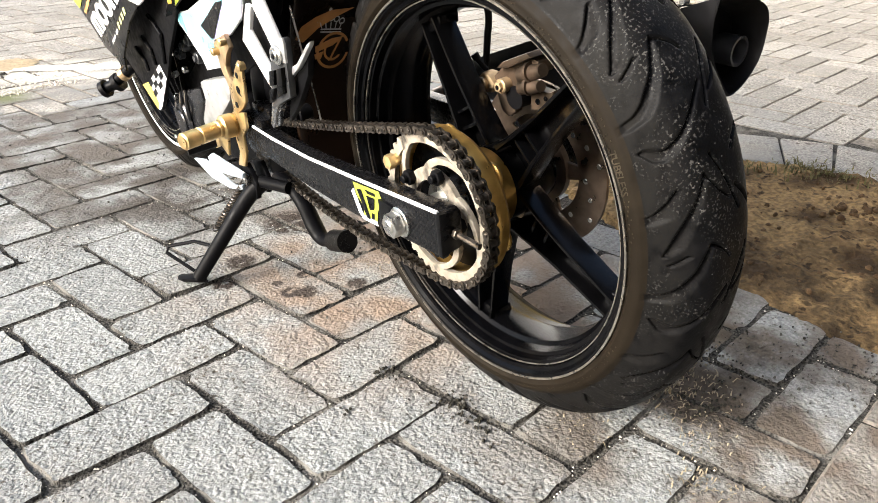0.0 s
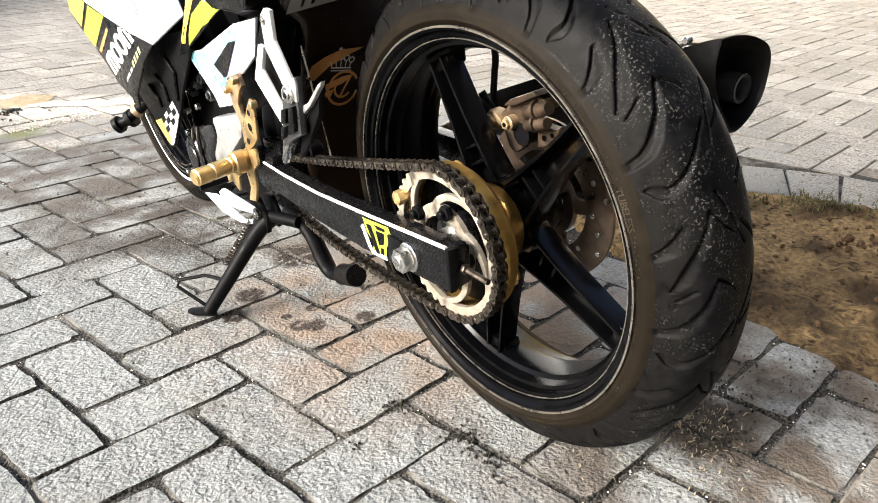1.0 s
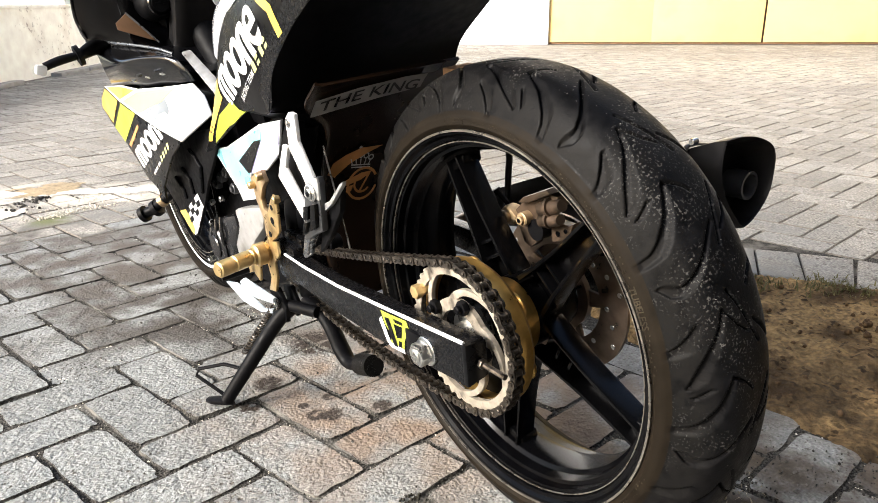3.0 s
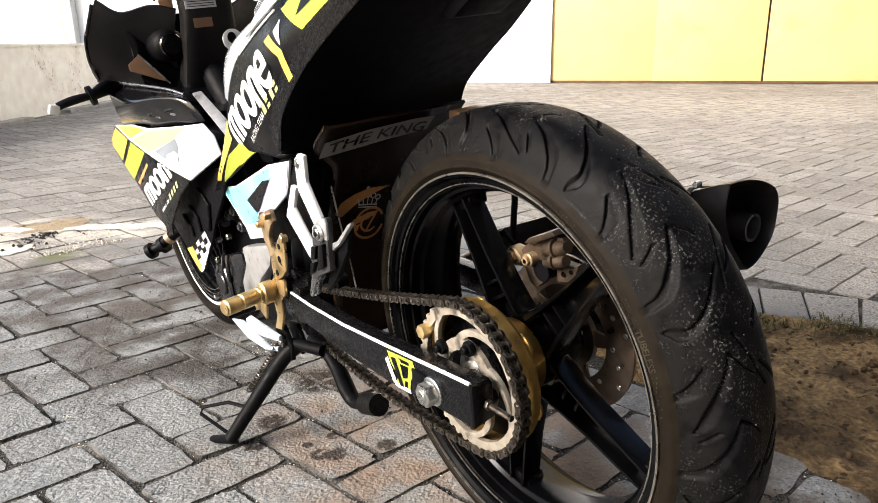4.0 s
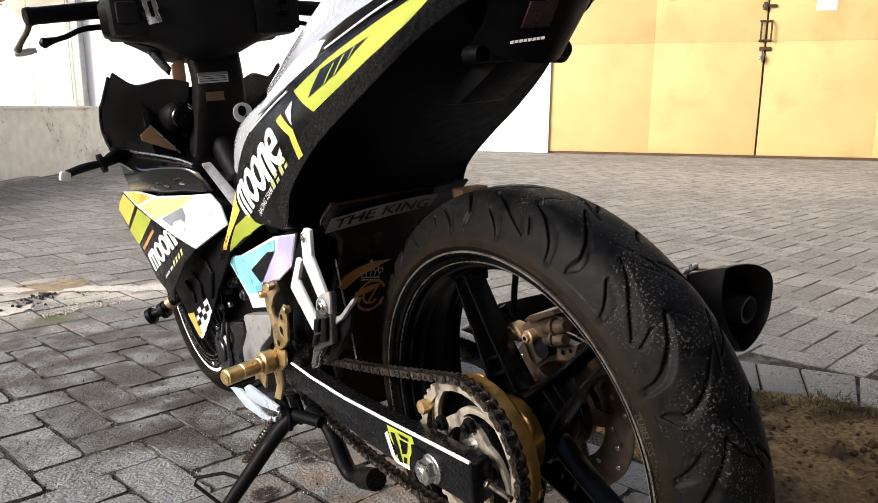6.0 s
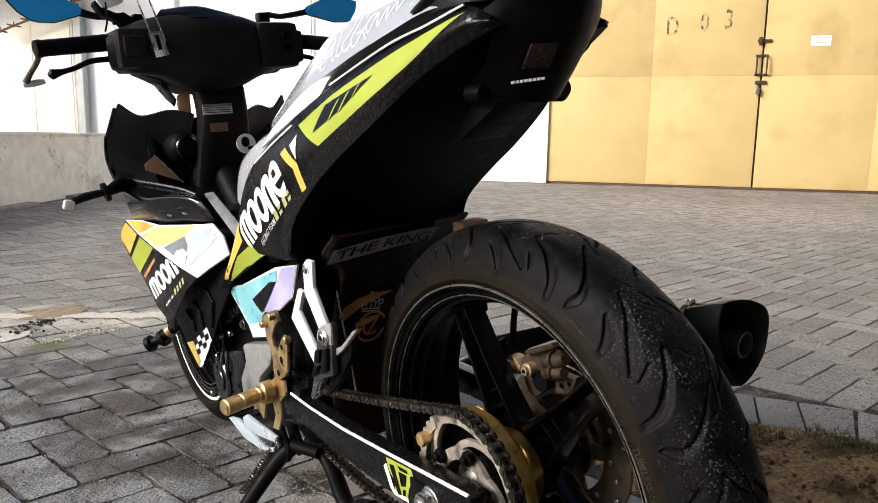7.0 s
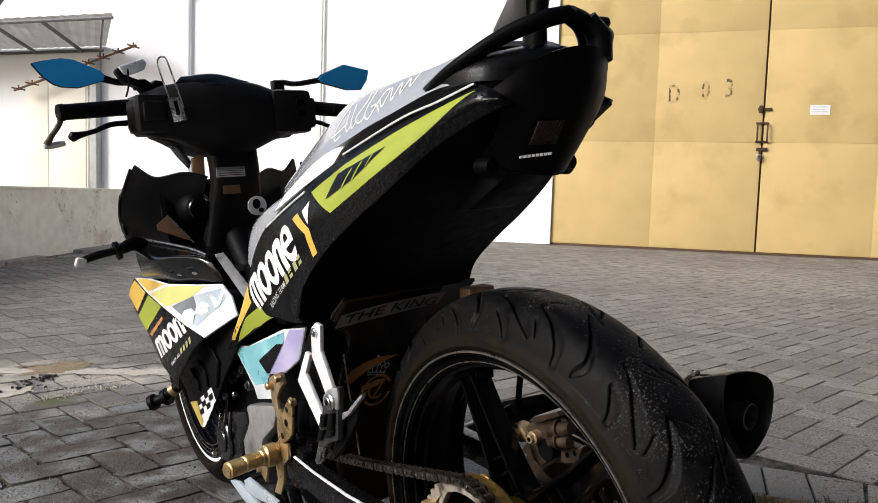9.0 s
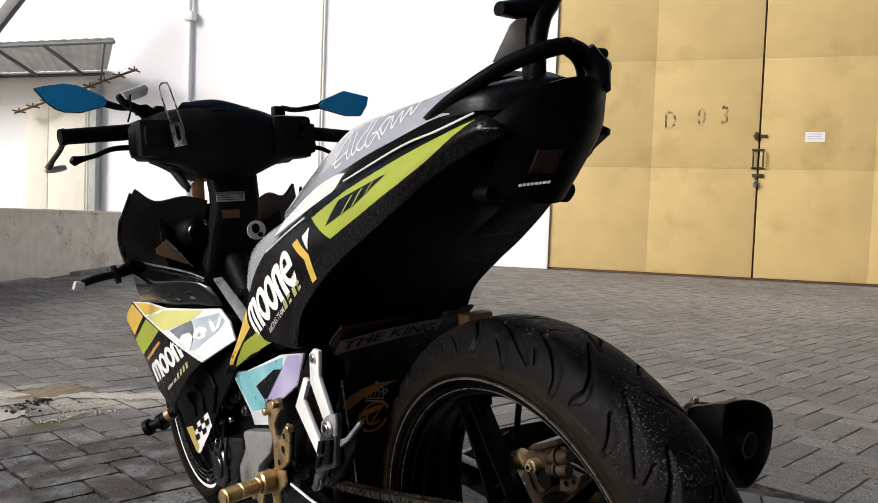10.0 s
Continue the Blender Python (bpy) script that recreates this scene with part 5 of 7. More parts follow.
CM = [(-0.097, 0.068, 0.514), (-0.090, 0.030, 0.538), (-0.078, -0.015, 0.547), (-0.06, -0.045, 0.549), (-0.03, -0.064, 0.550), (0, -0.068, 0.550)]
CT = [(0, 0.085, 0.552), (0, 0.04, 0.560), (0, 0.0, 0.565), (0, -0.025, 0.566), (0, -0.045, 0.564), (0, -0.064, 0.556)]
part("rear_cushion", loft([CB, CM, CT], 30, 14, 0.004, (0, 0, 1)), SEAT, bike, "rounded black rear end of the seat", 60)
part("rear_cushion", loft([mirrored(CB), mirrored(CM), CT], 30, 14, 0.004, (0, 0, 1)), SEAT, bike, "", 60)
RAIL = [(-0.096, 0.060, 0.508), (-0.094, 0.020, 0.531), (-0.084, -0.018, 0.549), (-0.060, -0.044, 0.567), (-0.030, -0.064, 0.580), (0.0, -0.072, 0.587)]
rail = part("grab_rail", join(tube(RAIL, [0.005, 0.0085, 0.009, 0.0095, 0.0105, 0.011, 0.010], 14, 50, flat=0.75), tube(mirrored(RAIL), [0.006, 0.010, 0.011, 0.011, 0.012, 0.012, 0.010], 14, 50, flat=0.75),
                              tube([(0.040, -0.064, 0.574), (0.056, -0.068, 0.582), (0.062, -0.070, 0.584)], [0.010, 0.008, 0.005], 12), tube([(0.030, -0.070, 0.585), (0.044, -0.074, 0.566), (0.040, -0.078, 0.542)], [0.010, 0.014, 0.013], 14), tube([(0.046, -0.074, 0.566), (0.056, -0.068, 0.568), (0.064, -0.062, 0.562)], [0.012, 0.012, 0.009], 14)), MATT_BLACK, bike, "thick matt black grab rail")
part("backrest_post", join(tube([(-0.008, -0.030, 0.545), (-0.009, -0.034, 0.592), (-0.005, -0.036, 0.621), (0.005, -0.037, 0.644), (0.012, -0.038, 0.68)], [0.015, 0.014, 0.016, 0.021, 0.024], 16, 24, flat=0.8),
                           tube([(0.002, -0.036, 0.644), (-0.016, -0.035, 0.633), (-0.034, -0.033, 0.628), (-0.056, -0.032, 0.626)], [0.018, 0.014, 0.0125, 0.009], 14, 20, flat=0.8)), BLACK_PAINT, bike, "curved black upright standing behind the seat")
# white brings the light on this shaded face into its colour
part("post_face", plate([(-0.065, -0.030, 0.573), (-0.041, -0.031, 0.611), (-0.020, -0.032, 0.626), (-0.019, -0.032, 0.590), (-0.030, -0.031, 0.570)], 0.003, (0, 1, 0), 0.001), WHITE_PAINT, bike, "face at the foot of the upright, white for the light on it")
tail_curves = []
for row in ([(-0.078, -0.041, 0.514), (-0.05, -0.080, 0.541), (0, -0.098, 0.552)], [(-0.074, -0.049, 0.498), (-0.045, -0.076, 0.504), (0, -0.090, 0.502)], [(-0.065, -0.028, 0.468), (-0.037, -0.056, 0.463), (0, -0.068, 0.461)], [(-0.062, 0.0, 0.446), (-0.036, -0.030, 0.430), (0, -0.044, 0.424)]):
    tail_curves.append(row + mirrored(row[:-1])[::-1])
part("tail_end", loft(tail_curves, 30, 14, 0.004, (0, -1, 0)), TAIL_BLACK, bike, "rounded black tail end")
part("tail_lens", tube([(0.054, -0.042, 0.506), (0.066, -0.036, 0.496), (0.065, -0.034, 0.482), (0.050, -0.033, 0.468)], [0.005, 0.010, 0.010, 0.005], 12, 16, flat=0.7), RED_LENS, bike, "dark wraparound tail-light lens")
holder = part("plate_holder", join(box(-0.05, 0.062, -0.018, 0.03, 0.428, 0.452, 0.005), prism([(-0.018, 0.43), (0.03, 0.43), (0.09, 0.385), (0.06, 0.385)], -0.035, 0.035, "x", 0.004)), MATT_BLACK, bike, "black plate holder under the tail")
part("reflector", plate([(x, -0.058 - 0.42 * (x + 0.045) - 0.55 * (z - 0.458), z) for x, z in ((-0.044, 0.4575), (-0.018, 0.4575), (-0.017, 0.4805), (-0.043, 0.4805))], 0.003, (0, 1, 0), 0.0008), REFLECTOR, bike, "dark red reflector on the tail end")
BRAND = between((-0.054, 0.4440), (-0.022, 0.4465), (-0.022, 0.4492), (-0.054, 0.4467))
for k in range(8):
    pts = BRAND([(k / 8, 0.0), (k / 8 + 0.085, 0.0), (k / 8 + 0.105, 1.0), (k / 8 + 0.02, 1.0)])
    part("mark_shape", plate([(x, -0.052 - 0.47 * (x + 0.054), z) for x, z in pts], 0.0008, (0, 1, 0), 0), GREY_PRINT, holder)
for sx in (-1, 1):
    part("rear_indicator", join(turned(lathe([(0, 0.0), (0.0, 0.008), (0.008, 0.0145 if sx > 0 else 0.0095), (0.022, 0.014 if sx > 0 else 0.009), (0.028, 0.0)], segs=24), Matrix.Translation((sx * 0.06, -0.016, 0.437)) @ Matrix.Rotation(radians(90), 4, "Z")), tube([(sx * 0.03, 0.01, 0.438), (sx * 0.06, 0.005, 0.437)], 0.008, 10)), MATT_BLACK if sx > 0 else TAIL_BLACK, bike, "smoked round rear indicator")

# foot-peg hangers on the left
hang = part("passenger_hanger", plate([(-0.146, 0.276, 0.227), (-0.146, 0.262, 0.237), (-0.146, 0.247, 0.236), (-0.146, 0.251, 0.200), (-0.146, 0.219, 0.152), (-0.146, 0.231, 0.141), (-0.146, 0.244, 0.142), (-0.146, 0.279, 0.187)], 0.006, (1, 0, 0), 0.0015), WHITE_PAINT, bike, "white forked passenger-peg hanger")
part("hanger_arm", plate([(-0.146, 0.299, 0.190), (-0.146, 0.285, 0.188), (-0.146, 0.304, 0.157), (-0.146, 0.258, 0.108), (-0.146, 0.264, 0.082), (-0.146, 0.333, 0.140)], 0.006, (1, 0, 0), 0.0015), WHITE_PAINT, hang)
part("hanger_back", plate([(-0.130, 0.36, 0.16), (-0.130, 0.30, 0.23), (-0.132, 0.28, 0.20), (-0.134, 0.235, 0.15), (-0.134, 0.25, 0.09), (-0.134, 0.28, 0.06)], 0.005, (1, 0, 0), 0.001), MATT_BLACK, hang)
part("hanger_bolt", join(disc(-0.145, -0.150, 0.0065, (0, 0.262, 0.224), 14), disc(-0.150, -0.1515, 0.0035, (0, 0.262, 0.224), 6, 0.0003)), STEEL, hang)
peg2 = part("passenger_peg", plate([(-0.164, 0.2106, 0.1532), (-0.164, 0.1999, 0.1628), (-0.164, 0.1857, 0.1700), (-0.164, 0.1717, 0.1729), (-0.164, 0.1693, 0.1663), (-0.164, 0.1754, 0.1348), (-0.164, 0.1801, 0.1025), (-0.164, 0.2046, 0.0913), (-0.164, 0.2290, 0.0782), (-0.164, 0.2385, 0.0739), (-0.164, 0.2305, 0.1044), (-0.164, 0.2193, 0.1302)], 0.009, (1, 0, 0), 0.002), SHADOW_ALLOY, bike, "folded cast aluminium passenger foot peg")
part("peg_horn", plate([(-0.158, 0.1884, 0.1292), (-0.158, 0.1771, 0.1378), (-0.158, 0.1609, 0.1445), (-0.158, 0.1293, 0.1712), (-0.158, 0.1201, 0.1765), (-0.158, 0.1227, 0.1712), (-0.158, 0.1579, 0.1402), (-0.158, 0.1733, 0.1307), (-0.158, 0.1897, 0.1192)], 0.006, (1, 0, 0), 0.001), SILVER, peg2)
part("peg_toe", plate([(-0.163, 0.2393, 0.0829), (-0.163, 0.2269, 0.0864), (-0.163, 0.2197, 0.0836), (-0.163, 0.2343, 0.0676), (-0.163, 0.2420, 0.0532), (-0.163, 0.2510, 0.0455), (-0.163, 0.2562, 0.0506), (-0.163, 0.2488, 0.0634)], 0.012, (1, 0, 0), 0.002), PEG_GREY, peg2)
part("peg_cheek", plate([(-0.1652, 0.2106, 0.1532), (-0.1652, 0.1999, 0.1628), (-0.1652, 0.1857, 0.1700), (-0.1652, 0.1717, 0.1729), (-0.1652, 0.1693, 0.1663), (-0.1652, 0.1735, 0.1440), (-0.1652, 0.2150, 0.1400)], 0.004, (1, 0, 0), 0.0015), SILVER, peg2)
part("pivot_bolt", join(disc(-0.164, -0.1695, 0.0115, (0, 0.1896, 0.1508), 20, 0.002), disc(-0.1695, -0.1715, 0.007, (0, 0.1896, 0.1508), 12)), STEEL, peg2)
part("pivot_socket", disc(-0.1714, -0.1722, 0.0035, (0, 0.1896, 0.1508), 6, 0.0002), BLACK_METAL, peg2)
for pts in ([(0.2141, 0.1286), (0.1999, 0.1320), (0.2072, 0.1129), (0.2219, 0.1084)], [(0.1921, 0.1353), (0.1798, 0.1390), (0.1869, 0.1069), (0.2046, 0.0983)], [(0.2232, 0.1042), (0.2093, 0.1085), (0.2224, 0.0912), (0.2305, 0.0858)]):
    part("peg_slot", prism(pts, -0.1692, -0.160, "x", 0.0004), BLACK_METAL, peg2)
part("peg_rubber", plate([(-0.152, 0.156, 0.150), (-0.152, 0.138, 0.166), (-0.152, 0.150, 0.132), (-0.152, 0.188, 0.088), (-0.152, 0.226, 0.056), (-0.152, 0.204, 0.100)], 0.009, (1, 0, 0), 0.003), MATT_BLACK, peg2)

gold = part("rearset", plate([(-0.14, 0.460, 0.113), (-0.14, 0.438, 0.124), (-0.14, 0.413, 0.133), (-0.14, 0.403, 0.116), (-0.14, 0.419, 0.104), (-0.14, 0.433, 0.084), (-0.14, 0.430, 0.068), (-0.14, 0.411, 0.066), (-0.14, 0.408, 0.050), (-0.14, 0.425, 0.016), (-0.14, 0.442, 0.010), (-0.14, 0.440, 0.053), (-0.14, 0.455, 0.077)], 0.008, (1, 0, 0), 0.002), GOLD_DARK, bike, "gold anodised rearset bracket with cut-outs")
part("rearset_plate", plate([(-0.147, 0.366, 0.107), (-0.147, 0.357, 0.103), (-0.147, 0.361, 0.076), (-0.147, 0.368, 0.048), (-0.147, 0.384, 0.034), (-0.147, 0.410, 0.020), (-0.147, 0.425, 0.020), (-0.147, 0.412, 0.042), (-0.147, 0.418, 0.060), (-0.147, 0.396, 0.074), (-0.147, 0.382, 0.092)], 0.005, (1, 0, 0), 0.0015), GOLD, gold)
part("rearset_leg", plate([(-0.147, 0.455, -0.002), (-0.147, 0.430, 0.018), (-0.147, 0.384, 0.028), (-0.147, 0.388, 0.003), (-0.147, 0.410, -0.015), (-0.147, 0.412, -0.041), (-0.147, 0.430, -0.071), (-0.147, 0.456, -0.076), (-0.147, 0.437, -0.047), (-0.147, 0.442, -0.021)], 0.005, (1, 0, 0), 0.0015), GOLD, gold)
part("rearset_hole", join(disc(-0.1472, -0.1478, 0.006, (0, 0.384, 0.062), 16, 0.0002), disc(-0.1472, -0.1478, 0.0045, (0, 0.378, 0.084), 16, 0.0002), disc(-0.1472, -0.1478, 0.005, (0, 0.402, 0.036), 16, 0.0002)), BLACK_METAL, gold)
for y, z in ((0.448, 0.104), (0.412, 0.124), (0.362, 0.099)):
    part("rearset_bolt", disc(-0.139, -0.150, 0.006, (0, y, z), 12), GOLD, gold)
peg_line = [Vector((-0.150, 0.431, 0.0)), Vector((-0.236, 0.408, 0.004))]
pd = (peg_line[1] - peg_line[0]).normalized()
prof = []
for k in range(60):
    t = k / 59
    base = 0.0125 if t > 0.06 else 0.017
    prof.append((t * 0.089, base - (0.0016 if int(t * 21) in (7, 14) else 0) + 0.00025 * (k % 2) - (0.003 if t > 0.97 else 0)))
bm = turned(lathe([(0, 0)] + prof + [(0.089, 0)], segs=24), Matrix.Translation(peg_line[0]) @ pd.to_track_quat("X", "Z").to_matrix().to_4x4())
part("foot_peg", bm, GOLD, gold, "gold knurled rider foot peg")
part("peg_boss", disc(-0.150, -0.170, 0.018, (0, 0.428, 0.0), 24, 0.003), GOLD, gold)
part("heel_guard", plate([(-0.152, 0.555, -0.052), (-0.152, 0.475, -0.015), (-0.152, 0.462, -0.030), (-0.152, 0.478, -0.066), (-0.152, 0.50, -0.055), (-0.152, 0.53, -0.068)], 0.005, (1, 0, 0), 0.0015), GOLD, gold)
shift = part("shift_lever", join(plate([(-0.150, 0.678, -0.132), (-0.150, 0.620, -0.117), (-0.150, 0.560, -0.122), (-0.150, 0.500, -0.126), (-0.150, 0.455, -0.110), (-0.150, 0.458, -0.120), (-0.150, 0.517, -0.138), (-0.150, 0.600, -0.146)], 0.006, (1, 0, 0), 0.002),
                                 plate([(-0.156, 0.573, -0.095), (-0.156, 0.552, -0.083), (-0.156, 0.490, -0.080), (-0.156, 0.423, -0.077), (-0.156, 0.430, -0.089), (-0.156, 0.498, -0.104), (-0.156, 0.570, -0.115)], 0.006, (1, 0, 0), 0.002)), SILVER_BLUE, bike, "silver-blue shift lever with a forked lower guard")
part("toe_rubber", tube([(-0.16, 0.50, -0.045), (-0.205, 0.505, -0.047)], 0.009, 12), MATT_BLACK, shift)

# side stand
stand = part("side_stand", join(tube([(-0.125, 0.430, -0.105), (-0.15, 0.445, -0.13), (-0.205, 0.455, -0.19), (-0.252, 0.470, -0.2475)], [0.014, 0.013, 0.012, 0.011], 14, 24), prism([(0.475, -0.078), (0.440, -0.070), (0.415, -0.098), (0.425, -0.128), (0.452, -0.136), (0.470, -0.112)], -0.141, -0.133, "x", 0.002), prism([(0.465, -0.078), (0.430, -0.070), (0.412, -0.098), (0.425, -0.124), (0.450, -0.128)], -0.121, -0.114, "x", 0.002),
                                tube([(-0.13, 0.425, -0.100), (-0.112, 0.36, -0.096)], 0.0095, 12)), MATT_BLACK, bike, "black steel side stand, folded out")
part("stand_pivot", join(hexbolt(-0.141, 0.444, -0.098, 0.010, 0.007), disc(-0.147, -0.150, 0.006, (0, 0.444, -0.098), 12)), STEEL, stand, "worn pivot bolt")
part("stand_foot", plate([(-0.243, 0.455, -0.2485), (-0.272, 0.497, -0.2535), (-0.276, 0.512, -0.2545), (-0.268, 0.515, -0.2535), (-0.240, 0.482, -0.2485)], 0.007, (0, 0, -1), 0.002), MATT_BLACK, stand)
part("stand_loop", tube([(-0.215, 0.462, -0.20), (-0.235, 0.50, -0.198), (-0.272, 0.52, -0.2), (-0.278, 0.52, -0.21), (-0.250, 0.475, -0.242)], 0.0032, 8), MATT_BLACK, stand)
coil = [(-0.140 - 0.058 * t + 0.006 * math.cos(t * 2 * math.pi * 17), 0.468 + 0.024 * t + 0.004 * t + 0.006 * math.sin(t * 2 * math.pi * 17), -0.112 - 0.078 * t) for t in np.linspace(0, 1, 240)]
part("return_spring", tube(coil, 0.0016, 5), CHAIN, stand, "dark coil spring")
kick = part("stand_arm", tube([(-0.105, 0.41, -0.094), (-0.103, 0.372, -0.100), (-0.10, 0.345, -0.122), (-0.10, 0.322, -0.152), (-0.10, 0.298, -0.166), (-0.10, 0.258, -0.152)], [0.012, 0.012, 0.013, 0.014, 0.012, 0.009], 14, 40, flat=0.8), MATT_BLACK, bike, "bent black lever under the chain")
part("rubber_pad", tube([(-0.10, 0.262, -0.152), (-0.10, 0.222, -0.137)], 0.0165, 14), RUBBER, kick)

# engine
engine = part("engine", join(prism([(0.885, -0.07), (0.80, -0.02), (0.72, 0.03), (0.58, 0.03), (0.52, 0.0), (0.50, -0.09), (0.60, -0.14), (0.88, -0.165)], -0.085, 0.09, "x", 0.008), prism([(0.90, 0.10), (0.72, 0.02), (0.70, -0.04), (0.92, 0.02)], -0.06, 0.06, "x", 0.006)), MATT_BLACK, bike, "dark engine block")
part("sprocket_cover", prism([(0.674, 0.002), (0.640, 0.012), (0.536, 0.038), (0.532, 0.020), (0.545, -0.004), (0.606, -0.047), (0.612, -0.066), (0.623, -0.088), (0.707, -0.113), (0.710, -0.072), (0.678, -0.040)], -0.106, -0.08, "x", 0.007), SILVER, engine, "bare aluminium engine cover")
part("generator_cover", join(prism([(0.815, -0.052), (0.775, -0.038), (0.721, -0.022), (0.665, -0.006), (0.662, -0.030), (0.690, -0.062), (0.720, -0.100), (0.787, -0.150), (0.852, -0.162), (0.860, -0.120), (0.843, -0.085)], -0.112, -0.08, "x", 0.008), disc(-0.111, -0.119, 0.044, (0, 0.790, -0.100), 32, 0.004), disc(-0.119, -0.123, 0.024, (0, 0.790, -0.100), 28, 0.002)), ENGINE_BLACK, engine)
for dy in (0.0, 0.032, 0.064):
    part("cover_ridge", tube([(-0.112, 0.812 - dy, -0.052 + dy * 0.35), (-0.118, 0.806 - dy, -0.080 + dy * 0.3), (-0.114, 0.820 - dy, -0.118 + dy * 0.3)], [0.003, 0.0045, 0.003], 8, 12), ENGINE_BLACK, engine)
for y, z in ((0.700, 0.060), (0.668, 0.075), (0.640, 0.050), (0.735, 0.040)):
    part("hose_clamp", join(disc(-0.100, -0.112, 0.010, (0, y, z), 14), hexbolt(-0.112, y, z, 0.006, 0.004)), SHADOW_ALLOY, engine)
part("carburettor", join(prism([(0.74, 0.050), (0.70, 0.085), (0.64, 0.080), (0.62, 0.050), (0.66, 0.035)], -0.100, -0.04, "x", 0.006), tube([(-0.09, 0.62, 0.07), (-0.105, 0.58, 0.06), (-0.10, 0.54, 0.05)], 0.007, 10, 14)), MATT_BLACK, engine)
for y, z in ((0.80, -0.052), (0.80, -0.11), (0.868, -0.155), (0.76, 0.0), (0.70, 0.02)):
    part("engine_bolt", disc(-0.112, -0.121, 0.006, (0, y, z), 10), STEEL, engine)
part("engine_hoses", join(tube([(-0.06, 0.76, 0.03), (-0.09, 0.72, 0.06), (-0.08, 0.66, 0.05), (-0.05, 0.60, 0.06)], 0.007, 10, 20), tube([(-0.07, 0.80, 0.0), (-0.095, 0.75, 0.045), (-0.07, 0.70, 0.09)], 0.005, 8, 20), tube([(-0.09, 0.60, 0.04), (-0.1, 0.55, 0.07), (-0.08, 0.5, 0.1)], 0.006, 8, 16)), MATT_BLACK, engine)
part("front_sprocket", disc(SX - 0.003, SX + 0.003, 0.034, (0, 0.462, -0.048), 30), CHAIN, engine)
part("frame", join(tube([(-0.08, 0.36, 0.20), (-0.09, 0.42, 0.06), (-0.09, 0.42, -0.09)], 0.02, 12, 16), tube([(0.08, 0.36, 0.20), (0.09, 0.42, 0.06), (0.09, 0.42, -0.09)], 0.02, 12, 16), tube([(0, 0.98, 0.33), (0, 0.75, 0.14), (0, 0.5, 0.05), (0, 0.40, 0.1)], 0.03, 12, 20),
                   box(-0.1, 0.1, 0.37, 0.46, -0.06, 0.19, 0.02)), MATT_BLACK, bike, "black frame and subframe")
film_plate = [(-0.13, 0.643, 0.128), (-0.13, 0.566, 0.143), (-0.13, 0.412, 0.199), (-0.13, 0.329, 0.216), (-0.13, 0.356, 0.163), (-0.13, 0.415, 0.129), (-0.13, 0.481, 0.112), (-0.13, 0.488, 0.100), (-0.13, 0.471, 0.073), (-0.13, 0.543, 0.054), (-0.13, 0.557, 0.072)]
mid = part("side_cover", plate(film_plate, 0.004, (1, 0, 0), 0.001), SILVER_FILM, bike, "side cover in iridescent blue and silver film")
MS = [skin(mid)]
stripe("blue_film", [(0.636, 0.126), (0.566, 0.141), (0.405, 0.196), (0.411, 0.177), (0.438, 0.171), (0.519, 0.126), (0.486, 0.110), (0.482, 0.098), (0.547, 0.078)], HOLO_BLUE, parent=mid, skins=MS, label="blue iridescent film")
stripe("violet_film", [(0.385, 0.203), (0.332, 0.213), (0.358, 0.163), (0.417, 0.130), (0.481, 0.113), (0.409, 0.177)], HOLO_VIOLET, parent=mid, skins=MS, label="violet iridescent film")
stripe("cover_window", [(0.519, 0.127), (0.438, 0.171), (0.411, 0.177), (0.475, 0.116), (0.487, 0.113)], BLACK_PAINT, parent=mid, skins=MS, lift=0.002, label="black cut-out of the side cover")
part("cover_back", plate([(-0.118, 0.62, 0.13), (-0.118, 0.35, 0.22), (-0.11, 0.33, 0.12), (-0.11, 0.45, 0.06), (-0.112, 0.55, 0.05)], 0.03, (1, 0, 0), 0.003), MATT_BLACK, bike)

# front: fairing, leg shield, column
CREASE = [(-0.168, 1.204, 0.196), (-0.168, 1.096, 0.174), (-0.168, 0.964, 0.159), (-0.168, 0.809, 0.146), (-0.168, 0.689, 0.142)]
fa = CREASE + [(-0.168, 0.770, 0.103), (-0.168, 0.843, 0.053), (-0.168, 0.887, 0.020), (-0.168, 0.900, -0.010), (-0.168, 0.945, 0.004), (-0.168, 1.021, 0.020), (-0.168, 1.063, 0.045), (-0.168, 1.130, 0.075), (-0.168, 1.220, 0.106), (-0.168, 1.286, 0.139), (-0.168, 1.268, 0.163)]
fb = CREASE[::-1] + [(-0.161, 1.068, 0.208), (-0.155, 0.955, 0.209), (-0.139, 0.807, 0.223), (-0.126, 0.692, 0.236), (-0.130, 0.633, 0.221), (-0.138, 0.588, 0.195), (-0.155, 0.643, 0.166)]
fair = part("side_fairing", plate(fa, 0.004, (1, 0, 0), 0.001), BLACK_PAINT, bike, "left side fairing in black, yellow and white with a sharp crease")
fairu = part("upper_facet", plate(fb, 0.004, (1, 0, -0.3), 0.001), WHITE_PAINT, fair, "glossy white upper facet")
part("side_fairing", plate(mirrored(fa), 0.004, (-1, 0, 0), 0.001), BLACK_PAINT, bike, "right side fairing in black")
part("upper_facet", plate(mirrored(fb), 0.004, (-1, 0, -0.3), 0.001), WHITE_PAINT, bike.children[-1])
FS, FU = [skin(fair)], [skin(fairu)]
stripe("amber_block", [(1.200, 0.191), (1.103, 0.1735), (1.205, 0.113), (1.279, 0.142), (1.262, 0.162)], ORANGE, parent=fair, skins=FS, label="amber block")
